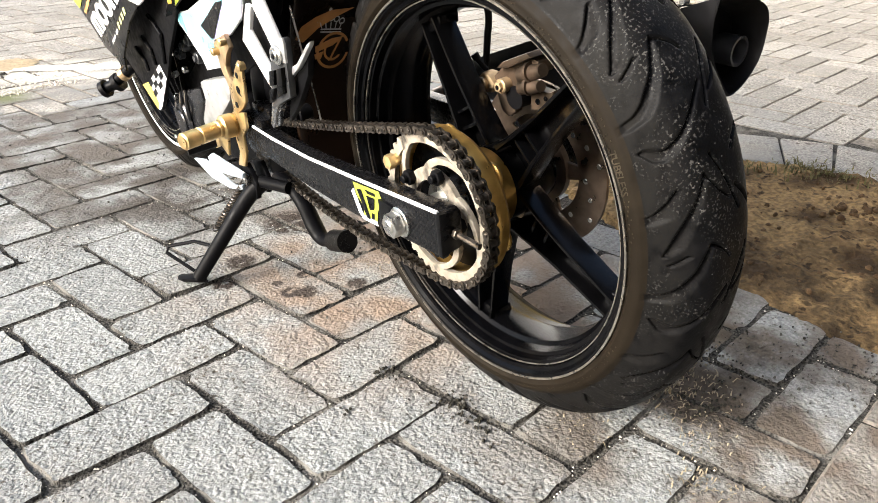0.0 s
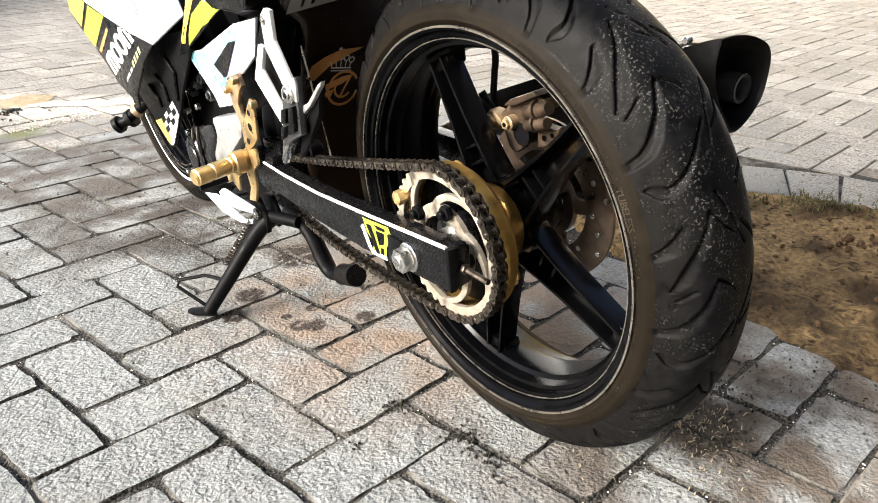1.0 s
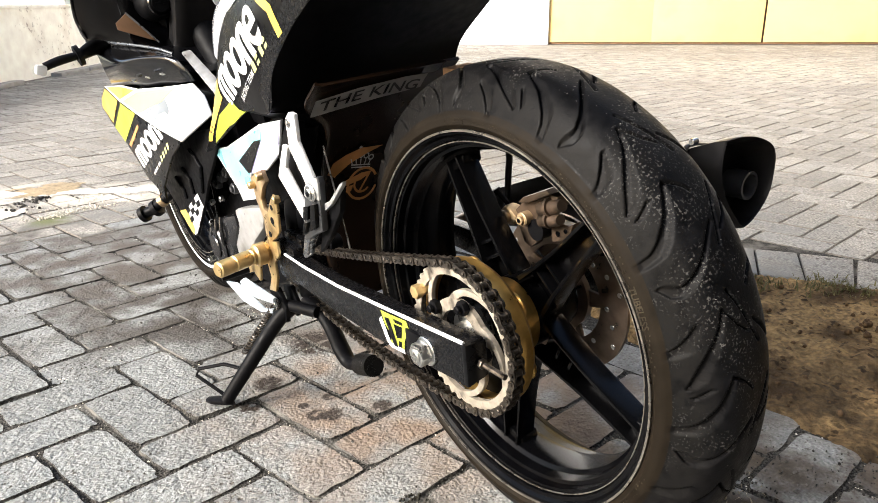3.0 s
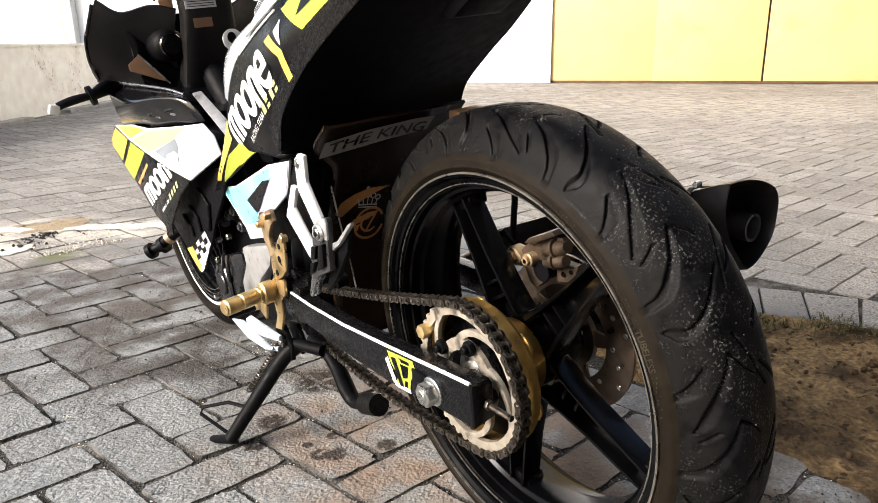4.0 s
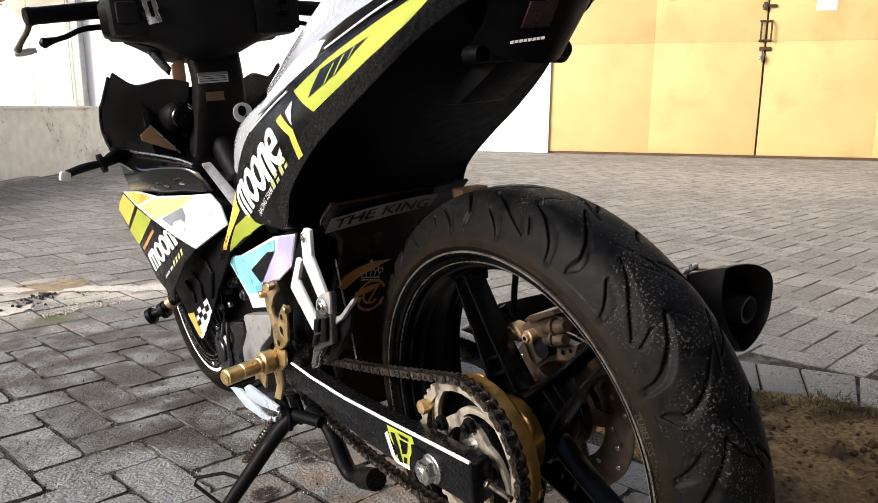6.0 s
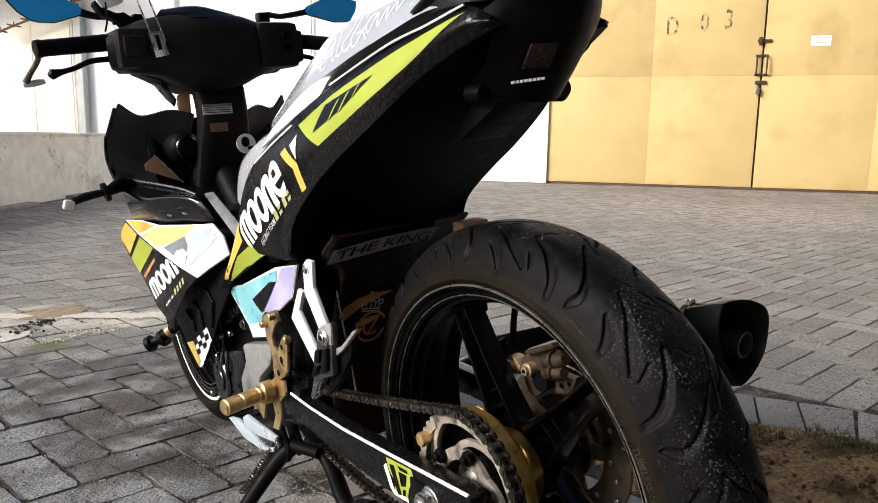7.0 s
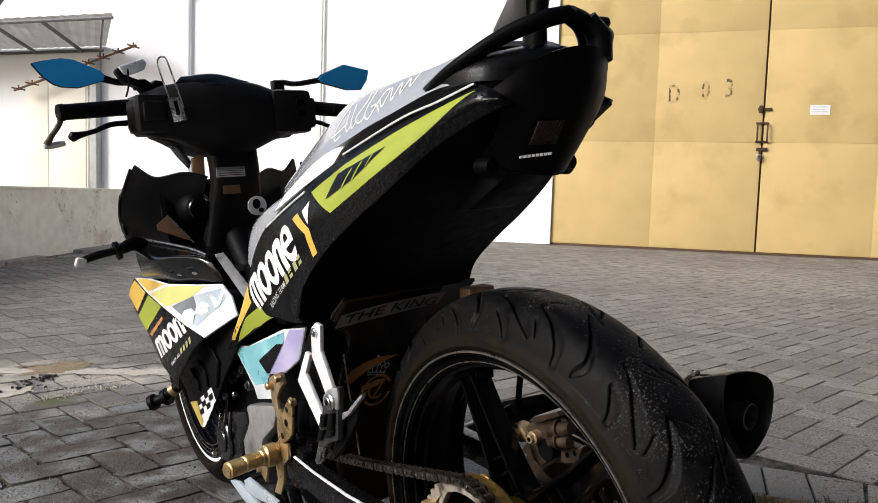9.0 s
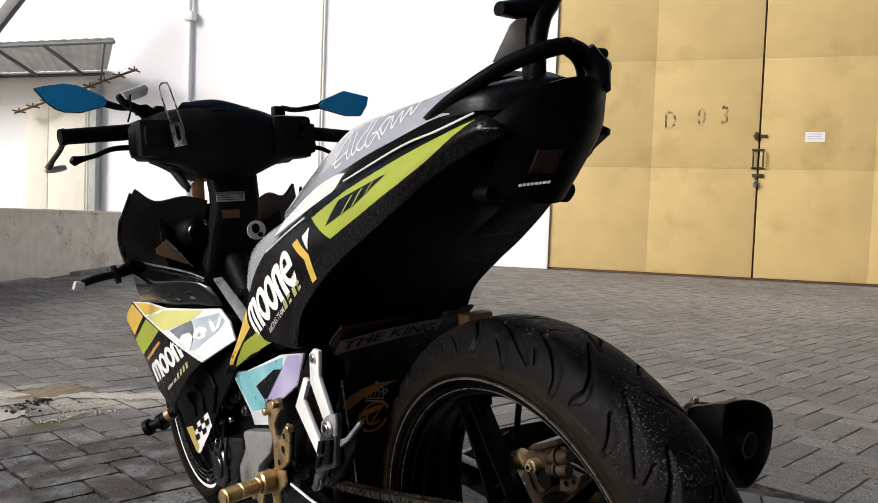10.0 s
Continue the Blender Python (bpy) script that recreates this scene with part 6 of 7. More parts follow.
stripe("yellow_block", [(1.080, 0.170), (0.973, 0.159), (1.130, 0.078), (1.199, 0.103)], YELLOW, parent=fair, skins=FS, label="fluorescent yellow block")
stripe("amber_block", [(1.184, 0.196), (1.088, 0.2045), (0.976, 0.2055), (1.083, 0.178)], ORANGE, parent=fair, skins=FU)
stripe("yellow_block", [(1.062, 0.176), (0.960, 0.203), (0.757, 0.226), (0.817, 0.196), (0.941, 0.163)], YELLOW_PALE, parent=fair, skins=FU, label="pale fluorescent yellow block")
stripe("slate_patch", [(0.902, 0.169), (0.8, 0.202), (0.771, 0.185), (0.771, 0.165), (0.777, 0.154), (0.837, 0.162)], SHADE_PRINT, parent=fair, skins=FU, label="slate-grey shading on the white facet")
stripe("silver_film", [(0.796, 0.204), (0.686, 0.229), (0.65, 0.219), (0.668, 0.199), (0.714, 0.173), (0.741, 0.154), (0.772, 0.155), (0.765, 0.166), (0.765, 0.186)], SILVER_BLUE, parent=fair, skins=FU, label="blue-silver film on the upper facet")
for pts in ([(0.833, 0.158), (0.825, 0.172), (0.793, 0.18), (0.77, 0.176), (0.764, 0.15), (0.79, 0.152), (0.795, 0.168), (0.804, 0.167), (0.811, 0.156)],
            [(0.768, 0.174), (0.772, 0.187), (0.753, 0.197), (0.722, 0.198), (0.709, 0.194), (0.732, 0.191), (0.744, 0.191), (0.753, 0.186), (0.749, 0.176)],
            [(0.749, 0.176), (0.749, 0.182), (0.712, 0.19), (0.713, 0.183), (0.738, 0.174)],
            [(0.717, 0.21), (0.701, 0.213), (0.678, 0.204), (0.686, 0.195)],
            [(0.678, 0.204), (0.677, 0.222), (0.665, 0.226), (0.665, 0.204), (0.686, 0.195)]):
    stripe("letter_shape", pts, WHITE, parent=fair, skins=FU, lift=0.0018)
wordmark(between((1.016, 0.036), (0.736, 0.162), (0.797, 0.190), (1.066, 0.066)), FS, fair, 4)
FAIR_LINE = between((0.932, 0.036), (0.760, 0.124), (0.768, 0.134), (0.938, 0.046))
for k in range(10):
    if k != 6:
        stripe("code_bar", FAIR_LINE([(0.042 * k, 0.05), (0.042 * k + 0.026, 0.05), (0.042 * k + 0.03, 0.6), (0.042 * k + 0.004, 0.6)]), GREY_PRINT, parent=fair, skins=FS)
for k in range(4):
    stripe("code_bar", FAIR_LINE([(0.46 + 0.13 * k, 0.0), (0.54 + 0.13 * k, 0.0), (0.56 + 0.13 * k, 0.95), (0.48 + 0.13 * k, 0.95)]), PALE_PRINT, parent=fair, skins=FS)
stripe("code_bar", [(1.100, 0.076), (0.977, 0.137), (0.968, 0.133), (1.084, 0.073)], BRONZE_PRINT, parent=fair, skins=FS)
lower = part("lower_fairing", plate([(-0.135, 1.10, 0.050), (-0.135, 0.95, 0.10), (-0.135, 0.803, 0.130), (-0.135, 0.674, 0.157), (-0.135, 0.613, 0.168), (-0.135, 0.600, 0.140), (-0.135, 0.700, 0.055), (-0.135, 0.757, -0.004), (-0.135, 0.847, -0.086), (-0.135, 0.868, -0.094), (-0.135, 0.945, -0.050), (-0.135, 1.02, -0.010)], 0.006, (1, 0, 0), 0.0015), MATT_BLACK, bike, "black lower fairing with moulded ribs")
LS = [skin(lower)]
chk = [(0.884, -0.037), (0.780, 0.019), (0.757, -0.004), (0.802, -0.030), (0.853, -0.079)]
stripe("checker_sticker", chk, WHITE, parent=lower, skins=LS, label="black and white chequered sticker with an amber end")
stripe("yellow_block", [(0.937, -0.053), (0.883, -0.036), (0.849, -0.077), (0.872, -0.090)], OCHRE, parent=lower, skins=LS, lift=0.0016)
stripe("sticker_edge", [(0.759, -0.006), (0.777, -0.026), (0.839, -0.080), (0.866, -0.090), (0.850, -0.072), (0.802, -0.030)], WHITE, parent=lower, skins=LS, lift=0.0018)
CHECK = between((0.884, -0.037), (0.780, 0.019), (0.767, -0.012), (0.866, -0.063))
for i in range(4):
    for j in range(3):
        if (i + j) % 2 == 0:
            stripe("checker", CHECK([(i / 4, j / 3), ((i + 1) / 4, j / 3), ((i + 1) / 4, (j + 1) / 3), (i / 4, (j + 1) / 3)]), BLACK_PAINT, lift=0.0022, parent=lower, skins=LS)
for pts in ([(0.838, 0.060), (0.815, 0.050), (0.800, 0.044), (0.797, 0.015)], [(0.900, 0.030), (0.881, 0.019), (0.860, 0.010), (0.857, -0.008)], [(0.760, 0.110), (0.738, 0.102), (0.711, 0.086), (0.737, 0.030)]):
    part("rib", tube([(-0.1375, y, z) for y, z in pts], 0.0035, 8), BLACK_PAINT, lower)
part("centre_cover", join(box(-0.10, 0.10, 0.60, 1.10, 0.05, 0.22, 0.03), box(-0.07, 0.07, 0.55, 0.75, 0.16, 0.27, 0.03)), MATT_BLACK, bike, "black centre cover")
shield = part("fairing_top", loft([[(-0.172, 1.260, 0.295), (-0.158, 1.095, 0.290), (-0.138, 0.986, 0.287), (-0.119, 0.890, 0.282), (-0.106, 0.835, 0.275)],
                                   [(-0.184, 1.120, 0.285), (-0.174, 1.006, 0.274), (-0.154, 0.913, 0.276), (-0.129, 0.843, 0.278), (-0.111, 0.803, 0.272)],
                                   [(-0.186, 1.059, 0.239), (-0.178, 0.960, 0.255), (-0.159, 0.886, 0.267), (-0.133, 0.813, 0.271), (-0.114, 0.781, 0.268)],
                                   [(-0.160, 1.150, 0.200), (-0.152, 1.019, 0.212), (-0.142, 0.928, 0.214), (-0.126, 0.838, 0.222), (-0.110, 0.730, 0.234)]], 40, 20, 0.004, (-1, 0, 0.5)), GLOSS_BLACK, bike, "glossy black curved upper fairing", 60)
# pale tube stands in for the highlight on the glossy upper edge
part("fairing_rim", tube([(-0.172, 1.239, 0.300), (-0.157, 1.087, 0.295), (-0.137, 0.975, 0.291), (-0.118, 0.885, 0.285), (-0.105, 0.834, 0.276)], 0.0028, 8, 30), PEG_GREY, shield, "pale line for the glint on the fairing's edge")
for k in range(3):
    part("vent_edge", box(-0.164 + 0.008 * k, -0.158 + 0.008 * k, 0.93 - 0.075 * k, 0.948 - 0.075 * k, 0.2265 + 0.010 * k, 0.2295 + 0.010 * k, 0.0008), STEEL, shield)
part("shield_ridge", plate([(-0.10, 0.80, 0.280), (-0.085, 0.79, 0.283), (-0.09, 0.60, 0.215), (-0.11, 0.61, 0.212)], 0.008, (0.3, 0, -1), 0.002), SILVER, bike, "grey ridge beside the centre cover")
for sx in (1, -1):
    f = (lambda pts: pts) if sx == 1 else mirrored
    wing = part("leg_shield", loft([f([(-0.185, 1.02, 0.462), (-0.150, 1.00, 0.434), (-0.10, 0.96, 0.442), (-0.06, 0.93, 0.430)]),
                                    f([(-0.205, 1.06, 0.405), (-0.16, 1.04, 0.38), (-0.11, 1.01, 0.37), (-0.06, 0.98, 0.36)]),
                                    f([(-0.20, 1.14, 0.332), (-0.16, 1.10, 0.32), (-0.11, 1.04, 0.31), (-0.06, 1.0, 0.29)]),
                                    f([(-0.18, 1.19, 0.290), (-0.15, 1.14, 0.285), (-0.11, 1.06, 0.275), (-0.06, 1.0, 0.26)])], 20, 20, 0.006, (0, -1, 0.2)), LIT_DUSTY_BLACK, bike, "matt black leg shield wing")
    part("copper_corner", plate(f([(-0.159, 0.980, 0.335), (-0.135, 0.985, 0.351), (-0.090, 0.960, 0.292), (-0.107, 0.965, 0.299), (-0.159, 0.975, 0.323)]), 0.004, (0, 1, 0), 0.001), COPPER, wing, "brown triangular corner")
    part("corner_edge", tube(f([(-0.137, 0.980, 0.353), (-0.116, 0.965, 0.324), (-0.092, 0.955, 0.291)]), 0.0018, 8, 12), PEG_GREY, wing)
    part("shield_rim", tube(f([(-0.196, 1.005, 0.453), (-0.207, 1.043, 0.407), (-0.212, 1.053, 0.391), (-0.206, 1.103, 0.345), (-0.185, 1.163, 0.305)]), 0.0035, 8, 24), GLOSS_BLACK, wing)
part("inner_cowl", loft([[(-0.14, 1.02, 0.43), (-0.05, 1.035, 0.425), (0.05, 1.035, 0.425), (0.14, 1.02, 0.43)], [(-0.14, 0.99, 0.33), (-0.05, 1.0, 0.32), (0.05, 1.0, 0.32), (0.14, 0.99, 0.33)], [(-0.13, 0.93, 0.262), (-0.05, 0.92, 0.255), (0.05, 0.92, 0.255), (0.13, 0.93, 0.262)], [(-0.11, 0.80, 0.245), (-0.05, 0.78, 0.24), (0.05, 0.78, 0.24), (0.11, 0.80, 0.245)]], 24, 18, 0.004, (0, -1, 0.5)), GLOSS_BLACK, bike, "glossy black inner cowl between the leg shields", 60)
col = part("steering_cover", loft([[(-0.056, 0.955, 0.52), (-0.052, 0.935, 0.43), (-0.058, 0.965, 0.34), (-0.07, 0.99, 0.26)], [(-0.045, 0.925, 0.52), (-0.042, 0.90, 0.43), (-0.048, 0.925, 0.34), (-0.055, 0.95, 0.26)], [(0.045, 0.925, 0.52), (0.042, 0.90, 0.43), (0.048, 0.925, 0.34), (0.055, 0.95, 0.26)], [(0.056, 0.955, 0.52), (0.052, 0.935, 0.43), (0.058, 0.965, 0.34), (0.07, 0.99, 0.26)]], 24, 16, 0.006, (0, -1, 0)), LIT_DUSTY_BLACK, bike, "matt black steering column cover")
part("warning_label", box(-0.050, 0.012, 0.8945, 0.8965, 0.429, 0.450, 0), GREY_PRINT, col, "small pale warning label")
for i in range(3):
    part("text_bar", box(-0.046, 0.008, 0.8935, 0.8943, 0.4325 + 0.0045 * i, 0.4338 + 0.0045 * i, 0), BLACK_PAINT, col)
part("warning_label", box(-0.038, -0.001, 0.8965, 0.8985, 0.393, 0.411, 0), COPPER, col, "small brownish label")
part("label_edge", box(-0.050, 0.012, 0.8938, 0.8944, 0.4445, 0.450, 0), SHADE_PRINT, col)
# alloy grey puts the light reflected by the cowl into its colour
part("cowl_cheek", plate([(-0.121, 0.985, 0.517), (-0.100, 0.985, 0.512), (-0.072, 0.985, 0.465), (-0.078, 0.985, 0.449), (-0.095, 0.985, 0.468), (-0.112, 0.985, 0.492)], 0.012, (0, 1, 0), 0.004), PEG_GREY, bike, "glossy underside of the headlamp cowl, pale for its reflection")
part("column_flank", plate([(-0.080, 0.955, 0.470), (-0.056, 0.945, 0.490), (-0.058, 0.945, 0.421), (-0.081, 0.955, 0.444)], 0.010, (0, 1, 0), 0.003), COPPER, bike, "brown glossy flank of the steering column")
lock = part("ignition_cover", lathe([(0.0, 0.0), (0.0, 0.017), (0.005, 0.020), (0.008, 0.027), (0.020, 0.033), (0.060, 0.037)], segs=36), MATT_BLACK, bike, "round black ignition lock boss", 50)
lock.matrix_basis = Matrix.Translation((-0.074, 0.948, 0.364)) @ Matrix.Rotation(radians(90), 4, "Z")
part("key_slot", box(-0.0015, 0.002, -0.010, 0.010, -0.002, 0.002, 0.0005), BLACK_METAL, lock)
part("lock_collar", lathe([(0.004, 0.0205), (0.001, 0.022), (0.004, 0.024)], segs=32, closed=True), GLOSS_BLACK, lock)
badge = part("round_badge", lathe([(0, 0), (0, 0.021), (0.003, 0.021), (0.003, 0)], segs=28), WHITE, bike, "round white badge with a dark figure")
badge.matrix_basis = Matrix.Translation((0.030, 0.885, 0.364)) @ Matrix.Rotation(radians(90), 4, "Z")
part("badge_mark", prism(oval(0.002, 0.004, 0.009, 0.011), -0.0012, 0.0, "x", 0), BLACK_PAINT, badge)
part("badge_mark", prism(oval(-0.008, -0.010, 0.006, 0.005), -0.0012, 0.0, "x", 0), BLACK_PAINT, badge)

# handlebar
HB = 0.95
cover = part("handlebar_cover", loft([[(-0.20, HB, 0.590), (-0.165, HB, 0.610), (-0.12, HB, 0.622), (-0.04, HB, 0.632), (0.04, HB, 0.626), (0.09, HB, 0.616), (0.152, HB, 0.606)],
                                      [(-0.212, HB - 0.04, 0.578), (-0.165, HB - 0.06, 0.600), (-0.12, HB - 0.075, 0.612), (-0.04, HB - 0.085, 0.620), (0.04, HB - 0.08, 0.614), (0.09, HB - 0.07, 0.603), (0.168, HB - 0.045, 0.585)],
                                      [(-0.210, HB - 0.04, 0.535), (-0.165, HB - 0.06, 0.522), (-0.12, HB - 0.075, 0.518), (-0.04, HB - 0.085, 0.488), (0.03, HB - 0.08, 0.494), (0.085, HB - 0.07, 0.512), (0.163, HB - 0.045, 0.540)],
                                      [(-0.19, HB, 0.519), (-0.15, HB, 0.516), (-0.11, HB, 0.506), (-0.06, HB, 0.478), (0.02, HB, 0.480), (0.07, HB, 0.502), (0.145, HB, 0.512)]], 40, 18, 0.006, (0, -1, 0)), LIT_DUSTY_BLACK, bike, "matt black handlebar cover")
part("cover_front", loft([[(-0.17, HB, 0.60), (-0.03, HB, 0.635), (0.13, HB, 0.60)], [(-0.15, HB + 0.12, 0.575), (-0.03, HB + 0.18, 0.585), (0.11, HB + 0.12, 0.575)], [(-0.15, HB + 0.06, 0.52), (-0.03, HB + 0.12, 0.48), (0.11, HB + 0.06, 0.52)], [(-0.17, HB, 0.52), (-0.03, HB, 0.49), (0.13, HB, 0.52)]], 24, 16, 0.006, (0, 1, 0)), MATT_BLACK, cover)
part("instrument_hood", loft([[(-0.126, HB - 0.060, 0.612), (-0.04, HB - 0.088, 0.618), (0.044, HB - 0.060, 0.612)], [(-0.108, HB - 0.058, 0.634), (-0.04, HB - 0.070, 0.641), (0.034, HB - 0.058, 0.629)], [(-0.085, HB, 0.640), (-0.03, HB, 0.646), (0.025, HB, 0.636)], [(-0.06, HB + 0.06, 0.63), (-0.02, HB + 0.07, 0.64), (0.03, HB + 0.06, 0.63)]], 20, 16, 0.006, (0, -0.3, 1)), GLOSS_BLACK, cover)
MIRROR = {-1: [(-0.362, 0.662), (-0.342, 0.668), (-0.308, 0.674), (-0.286, 0.672), (-0.239, 0.652), (-0.231, 0.641), (-0.235, 0.632), (-0.283, 0.617), (-0.312, 0.618), (-0.327, 0.623), (-0.344, 0.637)],
          1: [(0.235, 0.648), (0.249, 0.660), (0.311, 0.686), (0.380, 0.674), (0.374, 0.650), (0.356, 0.625), (0.316, 0.624), (0.242, 0.641)]}


def shrunk(pts, by):
    """An outline drawn in towards its middle."""
    mx, mz = sum(p[0] for p in pts) / len(pts), sum(p[1] for p in pts) / len(pts)
    return [(mx + (x - mx) * by, mz + (z - mz) * by) for x, z in pts]


for sx, far in ((-1, 0.332), (1, 0.345)):
    grip = part("grip", tube([(sx * 0.17, HB, 0.580), (sx * 0.20, HB - 0.004, 0.5785), (sx * 0.205, HB - 0.005, 0.578), (sx * (far - 0.012), HB - 0.028, 0.5665), (sx * (far - 0.009), HB - 0.0285, 0.5662), (sx * far, HB - 0.03, 0.5655)], [0.0150, 0.0150, 0.0162, 0.0150, 0.0165, 0.0150], 18), RUBBER, bike, "black rubber grip")
    part("lever", tube([(sx * 0.17, HB + 0.03, 0.552), (sx * 0.198, HB + 0.02, 0.549), (sx * 0.234, HB + 0.015, 0.545), (sx * 0.266, HB + 0.01, 0.532), (sx * 0.298, HB + 0.008, 0.524), (sx * 0.306, HB + 0.008, 0.522), (sx * 0.313, HB + 0.008, 0.521)], [0.007, 0.006, 0.0055, 0.005, 0.005, 0.0095, 0.0100, 0.003], 12, 40), BLACK_PAINT, grip)
    sw = part("switch_box", join(box(-0.200, -0.105, HB - 0.078, HB + 0.03, 0.524, 0.600, 0.014), box(-0.190, -0.15, HB - 0.084, HB - 0.02, 0.545, 0.585, 0.006)) if sx < 0 else join(box(0.075, 0.166, HB - 0.088, HB + 0.03, 0.518, 0.612, 0.014), box(0.155, 0.195, HB - 0.05, HB + 0.02, 0.53, 0.60, 0.012)), LIT_DUSTY_BLACK, bike, "black switch box")
    for dz in (0.0, 0.024):
        part("switch_button", box(sx * 0.135 - 0.010, sx * 0.135 + 0.010, HB - 0.096, HB - 0.076, 0.553 + dz, 0.566 + dz, 0.003), TAIL_BLACK, sw)
    mirror = part("mirror", prism(MIRROR[sx], HB + 0.02, HB + 0.032, "y", 0.003), BLACK_PAINT, bike, "angular mirror with blue-tinted glass")
    part("mirror_glass", prism(shrunk(MIRROR[sx], 0.955), HB + 0.017, HB + 0.0199, "y", 0), BLUE, mirror, "blue mirror glass")
    if sx < 0:
        part("mirror_stalk", join(tube([(-0.238, HB + 0.025, 0.638), (-0.210, HB + 0.02, 0.630), (-0.184, HB + 0.01, 0.627), (-0.165, HB, 0.605)], [0.008, 0.0065, 0.006, 0.007], 10, 16), disc(-0.184, -0.172, 0.009, (0, HB + 0.008, 0.622), 14)), BLACK_PAINT, mirror)
    else:
        part("mirror_stalk", join(tube([(0.240, HB + 0.025, 0.646), (0.177, HB + 0.015, 0.635), (0.130, HB, 0.635), (0.120, HB, 0.61)], [0.007, 0.006, 0.0065, 0.008], 10, 16), box(0.112, 0.138, HB - 0.012, HB + 0.012, 0.612, 0.640, 0.004)), BLACK_PAINT, mirror)
res = part("brake_reservoir", prism([(-0.216, 0.655), (-0.196, 0.662), (-0.169, 0.673), (-0.162, 0.664), (-0.167, 0.651), (-0.188, 0.643), (-0.206, 0.640)], HB - 0.03, HB + 0.01, "y", 0.004), SILVER_FILM, bike, "small silver accessory on the bar")
part("clamp", join(prism([(-0.200, 0.640), (-0.216, 0.655), (-0.219, 0.648), (-0.205, 0.626), (-0.150, 0.606), (-0.130, 0.608), (-0.130, 0.630), (-0.148, 0.632), (-0.152, 0.624), (-0.166, 0.634), (-0.180, 0.632)], HB - 0.02, HB + 0.015, "y", 0.003), tube([(-0.200, HB - 0.03, 0.65), (-0.202, HB - 0.035, 0.62), (-0.208, HB - 0.03, 0.596)], 0.0018, 6, 10)), MATT_BLACK, res)
clip = part("wire_clip", tube([(-0.139, HB - 0.097, 0.570), (-0.147, HB - 0.097, 0.600), (-0.159, HB - 0.094, 0.650), (-0.156, HB - 0.094, 0.664), (-0.148, HB - 0.094, 0.667), (-0.141, HB - 0.094, 0.660), (-0.124, HB - 0.097, 0.595), (-0.118, HB - 0.097, 0.570)], 0.0016, 8, 70), STEEL, bike, "bent steel wire clip on the bar cover")
part("clip_plate", prism([(-0.147, 0.588), (-0.126, 0.591), (-0.115, 0.546), (-0.141, 0.541)], HB - 0.102, HB - 0.098, "y", 0.001), STEEL, clip)
part("clip_slot", prism([(-0.138, 0.582), (-0.131, 0.583), (-0.127, 0.556), (-0.134, 0.555)], HB - 0.1032, HB - 0.1019, "y", 0.0003), BLACK_METAL, clip)
bar_end = part("lever_guard", tube([(-0.328, HB - 0.03, 0.566), (-0.329, HB - 0.02, 0.547), (-0.345, HB - 0.010, 0.522), (-0.353, HB - 0.006, 0.507)], [0.006, 0.005, 0.005, 0.007], 10, 16), CHAIN, bike, "short bent lever guard with a grey paddle at the bar end")
part("paddle", tube([(-0.358, HB - 0.006, 0.503), (-0.346, HB - 0.004, 0.505), (-0.332, HB, 0.508), (-0.321, HB, 0.510)], [0.005, 0.0075, 0.008, 0.006], 12, 16, flat=0.8), GREY_PRINT, bar_end, "flat grey paddle")
ind = part("front_indicator", join(tube([(-0.165, 1.10, 0.284), (-0.190, 1.08, 0.290), (-0.215, 1.06, 0.284), (-0.225, 1.06, 0.280)], [0.015, 0.016, 0.012, 0.010], 14, 16), tube([(-0.222, 1.06, 0.281), (-0.262, 1.06, 0.276), (-0.294, 1.06, 0.268)], [0.009, 0.0105, 0.0095], 14, 14, flat=0.85)), MATT_BLACK, bike, "black stalk indicator with a pale lens")
part("lens", turned(box(-0.010, 0.010, -0.012, 0.012, -0.011, 0.009, 0.005), pose(-0.302, 1.058, 0.264, 0, 18, 0)), GREY_PRINT, ind)
part("stalk_collar", tube([(-0.231, 1.062, 0.279), (-0.222, 1.062, 0.281)], 0.0205, 18), MATT_BLACK, ind)

# front wheel, fork and axle bobbin
FWC = (-0.045, 1.045, -0.006)
front = part("front_wheel", turned(rim_mesh(0.99, 0.62, 96), Matrix.Translation(FWC)), BLACK_METAL, bike, "black front rim with a white rim stripe")
bm, n_prof = tyre_mesh(0.280, 0.045, 0.224, 0.0, 420, 40)
ft = part("tyre", turned(bm, Matrix.Translation(FWC)), RUBBER, front)
dust_sidewalls(ft, n_prof, 420)
part("rim_stripe", lathe([(-0.0375, 0.2165), (-0.0385, 0.2165), (-0.0385, 0.2235), (-0.0375, 0.2235)], FWC, 96, True), WHITE, front, "white stripe round the rim")
for rr in (0.2065, 0.196, 0.186):
    part("rim_line", lathe([(-0.0372, rr - 0.001), (-0.0382, rr - 0.001), (-0.0382, rr + 0.001), (-0.0372, rr + 0.001)], FWC, 96, True), PALE_RIM, front)
for k in range(5):
    part("spoke", turned(spoke_mesh(radians(20 + 72 * k)), Matrix.Translation(FWC) @ Matrix.Diagonal((0.7, 1, 1, 1))), BLACK_METAL, front)
for sx in (-1, 1):
    part("fork_leg", join(tube([(sx * 0.08 - 0.035, 1.05, -0.03), (sx * 0.08 - 0.025, 1.0, 0.24)], 0.024, 16)), MATT_BLACK, bike, "black fork leg")
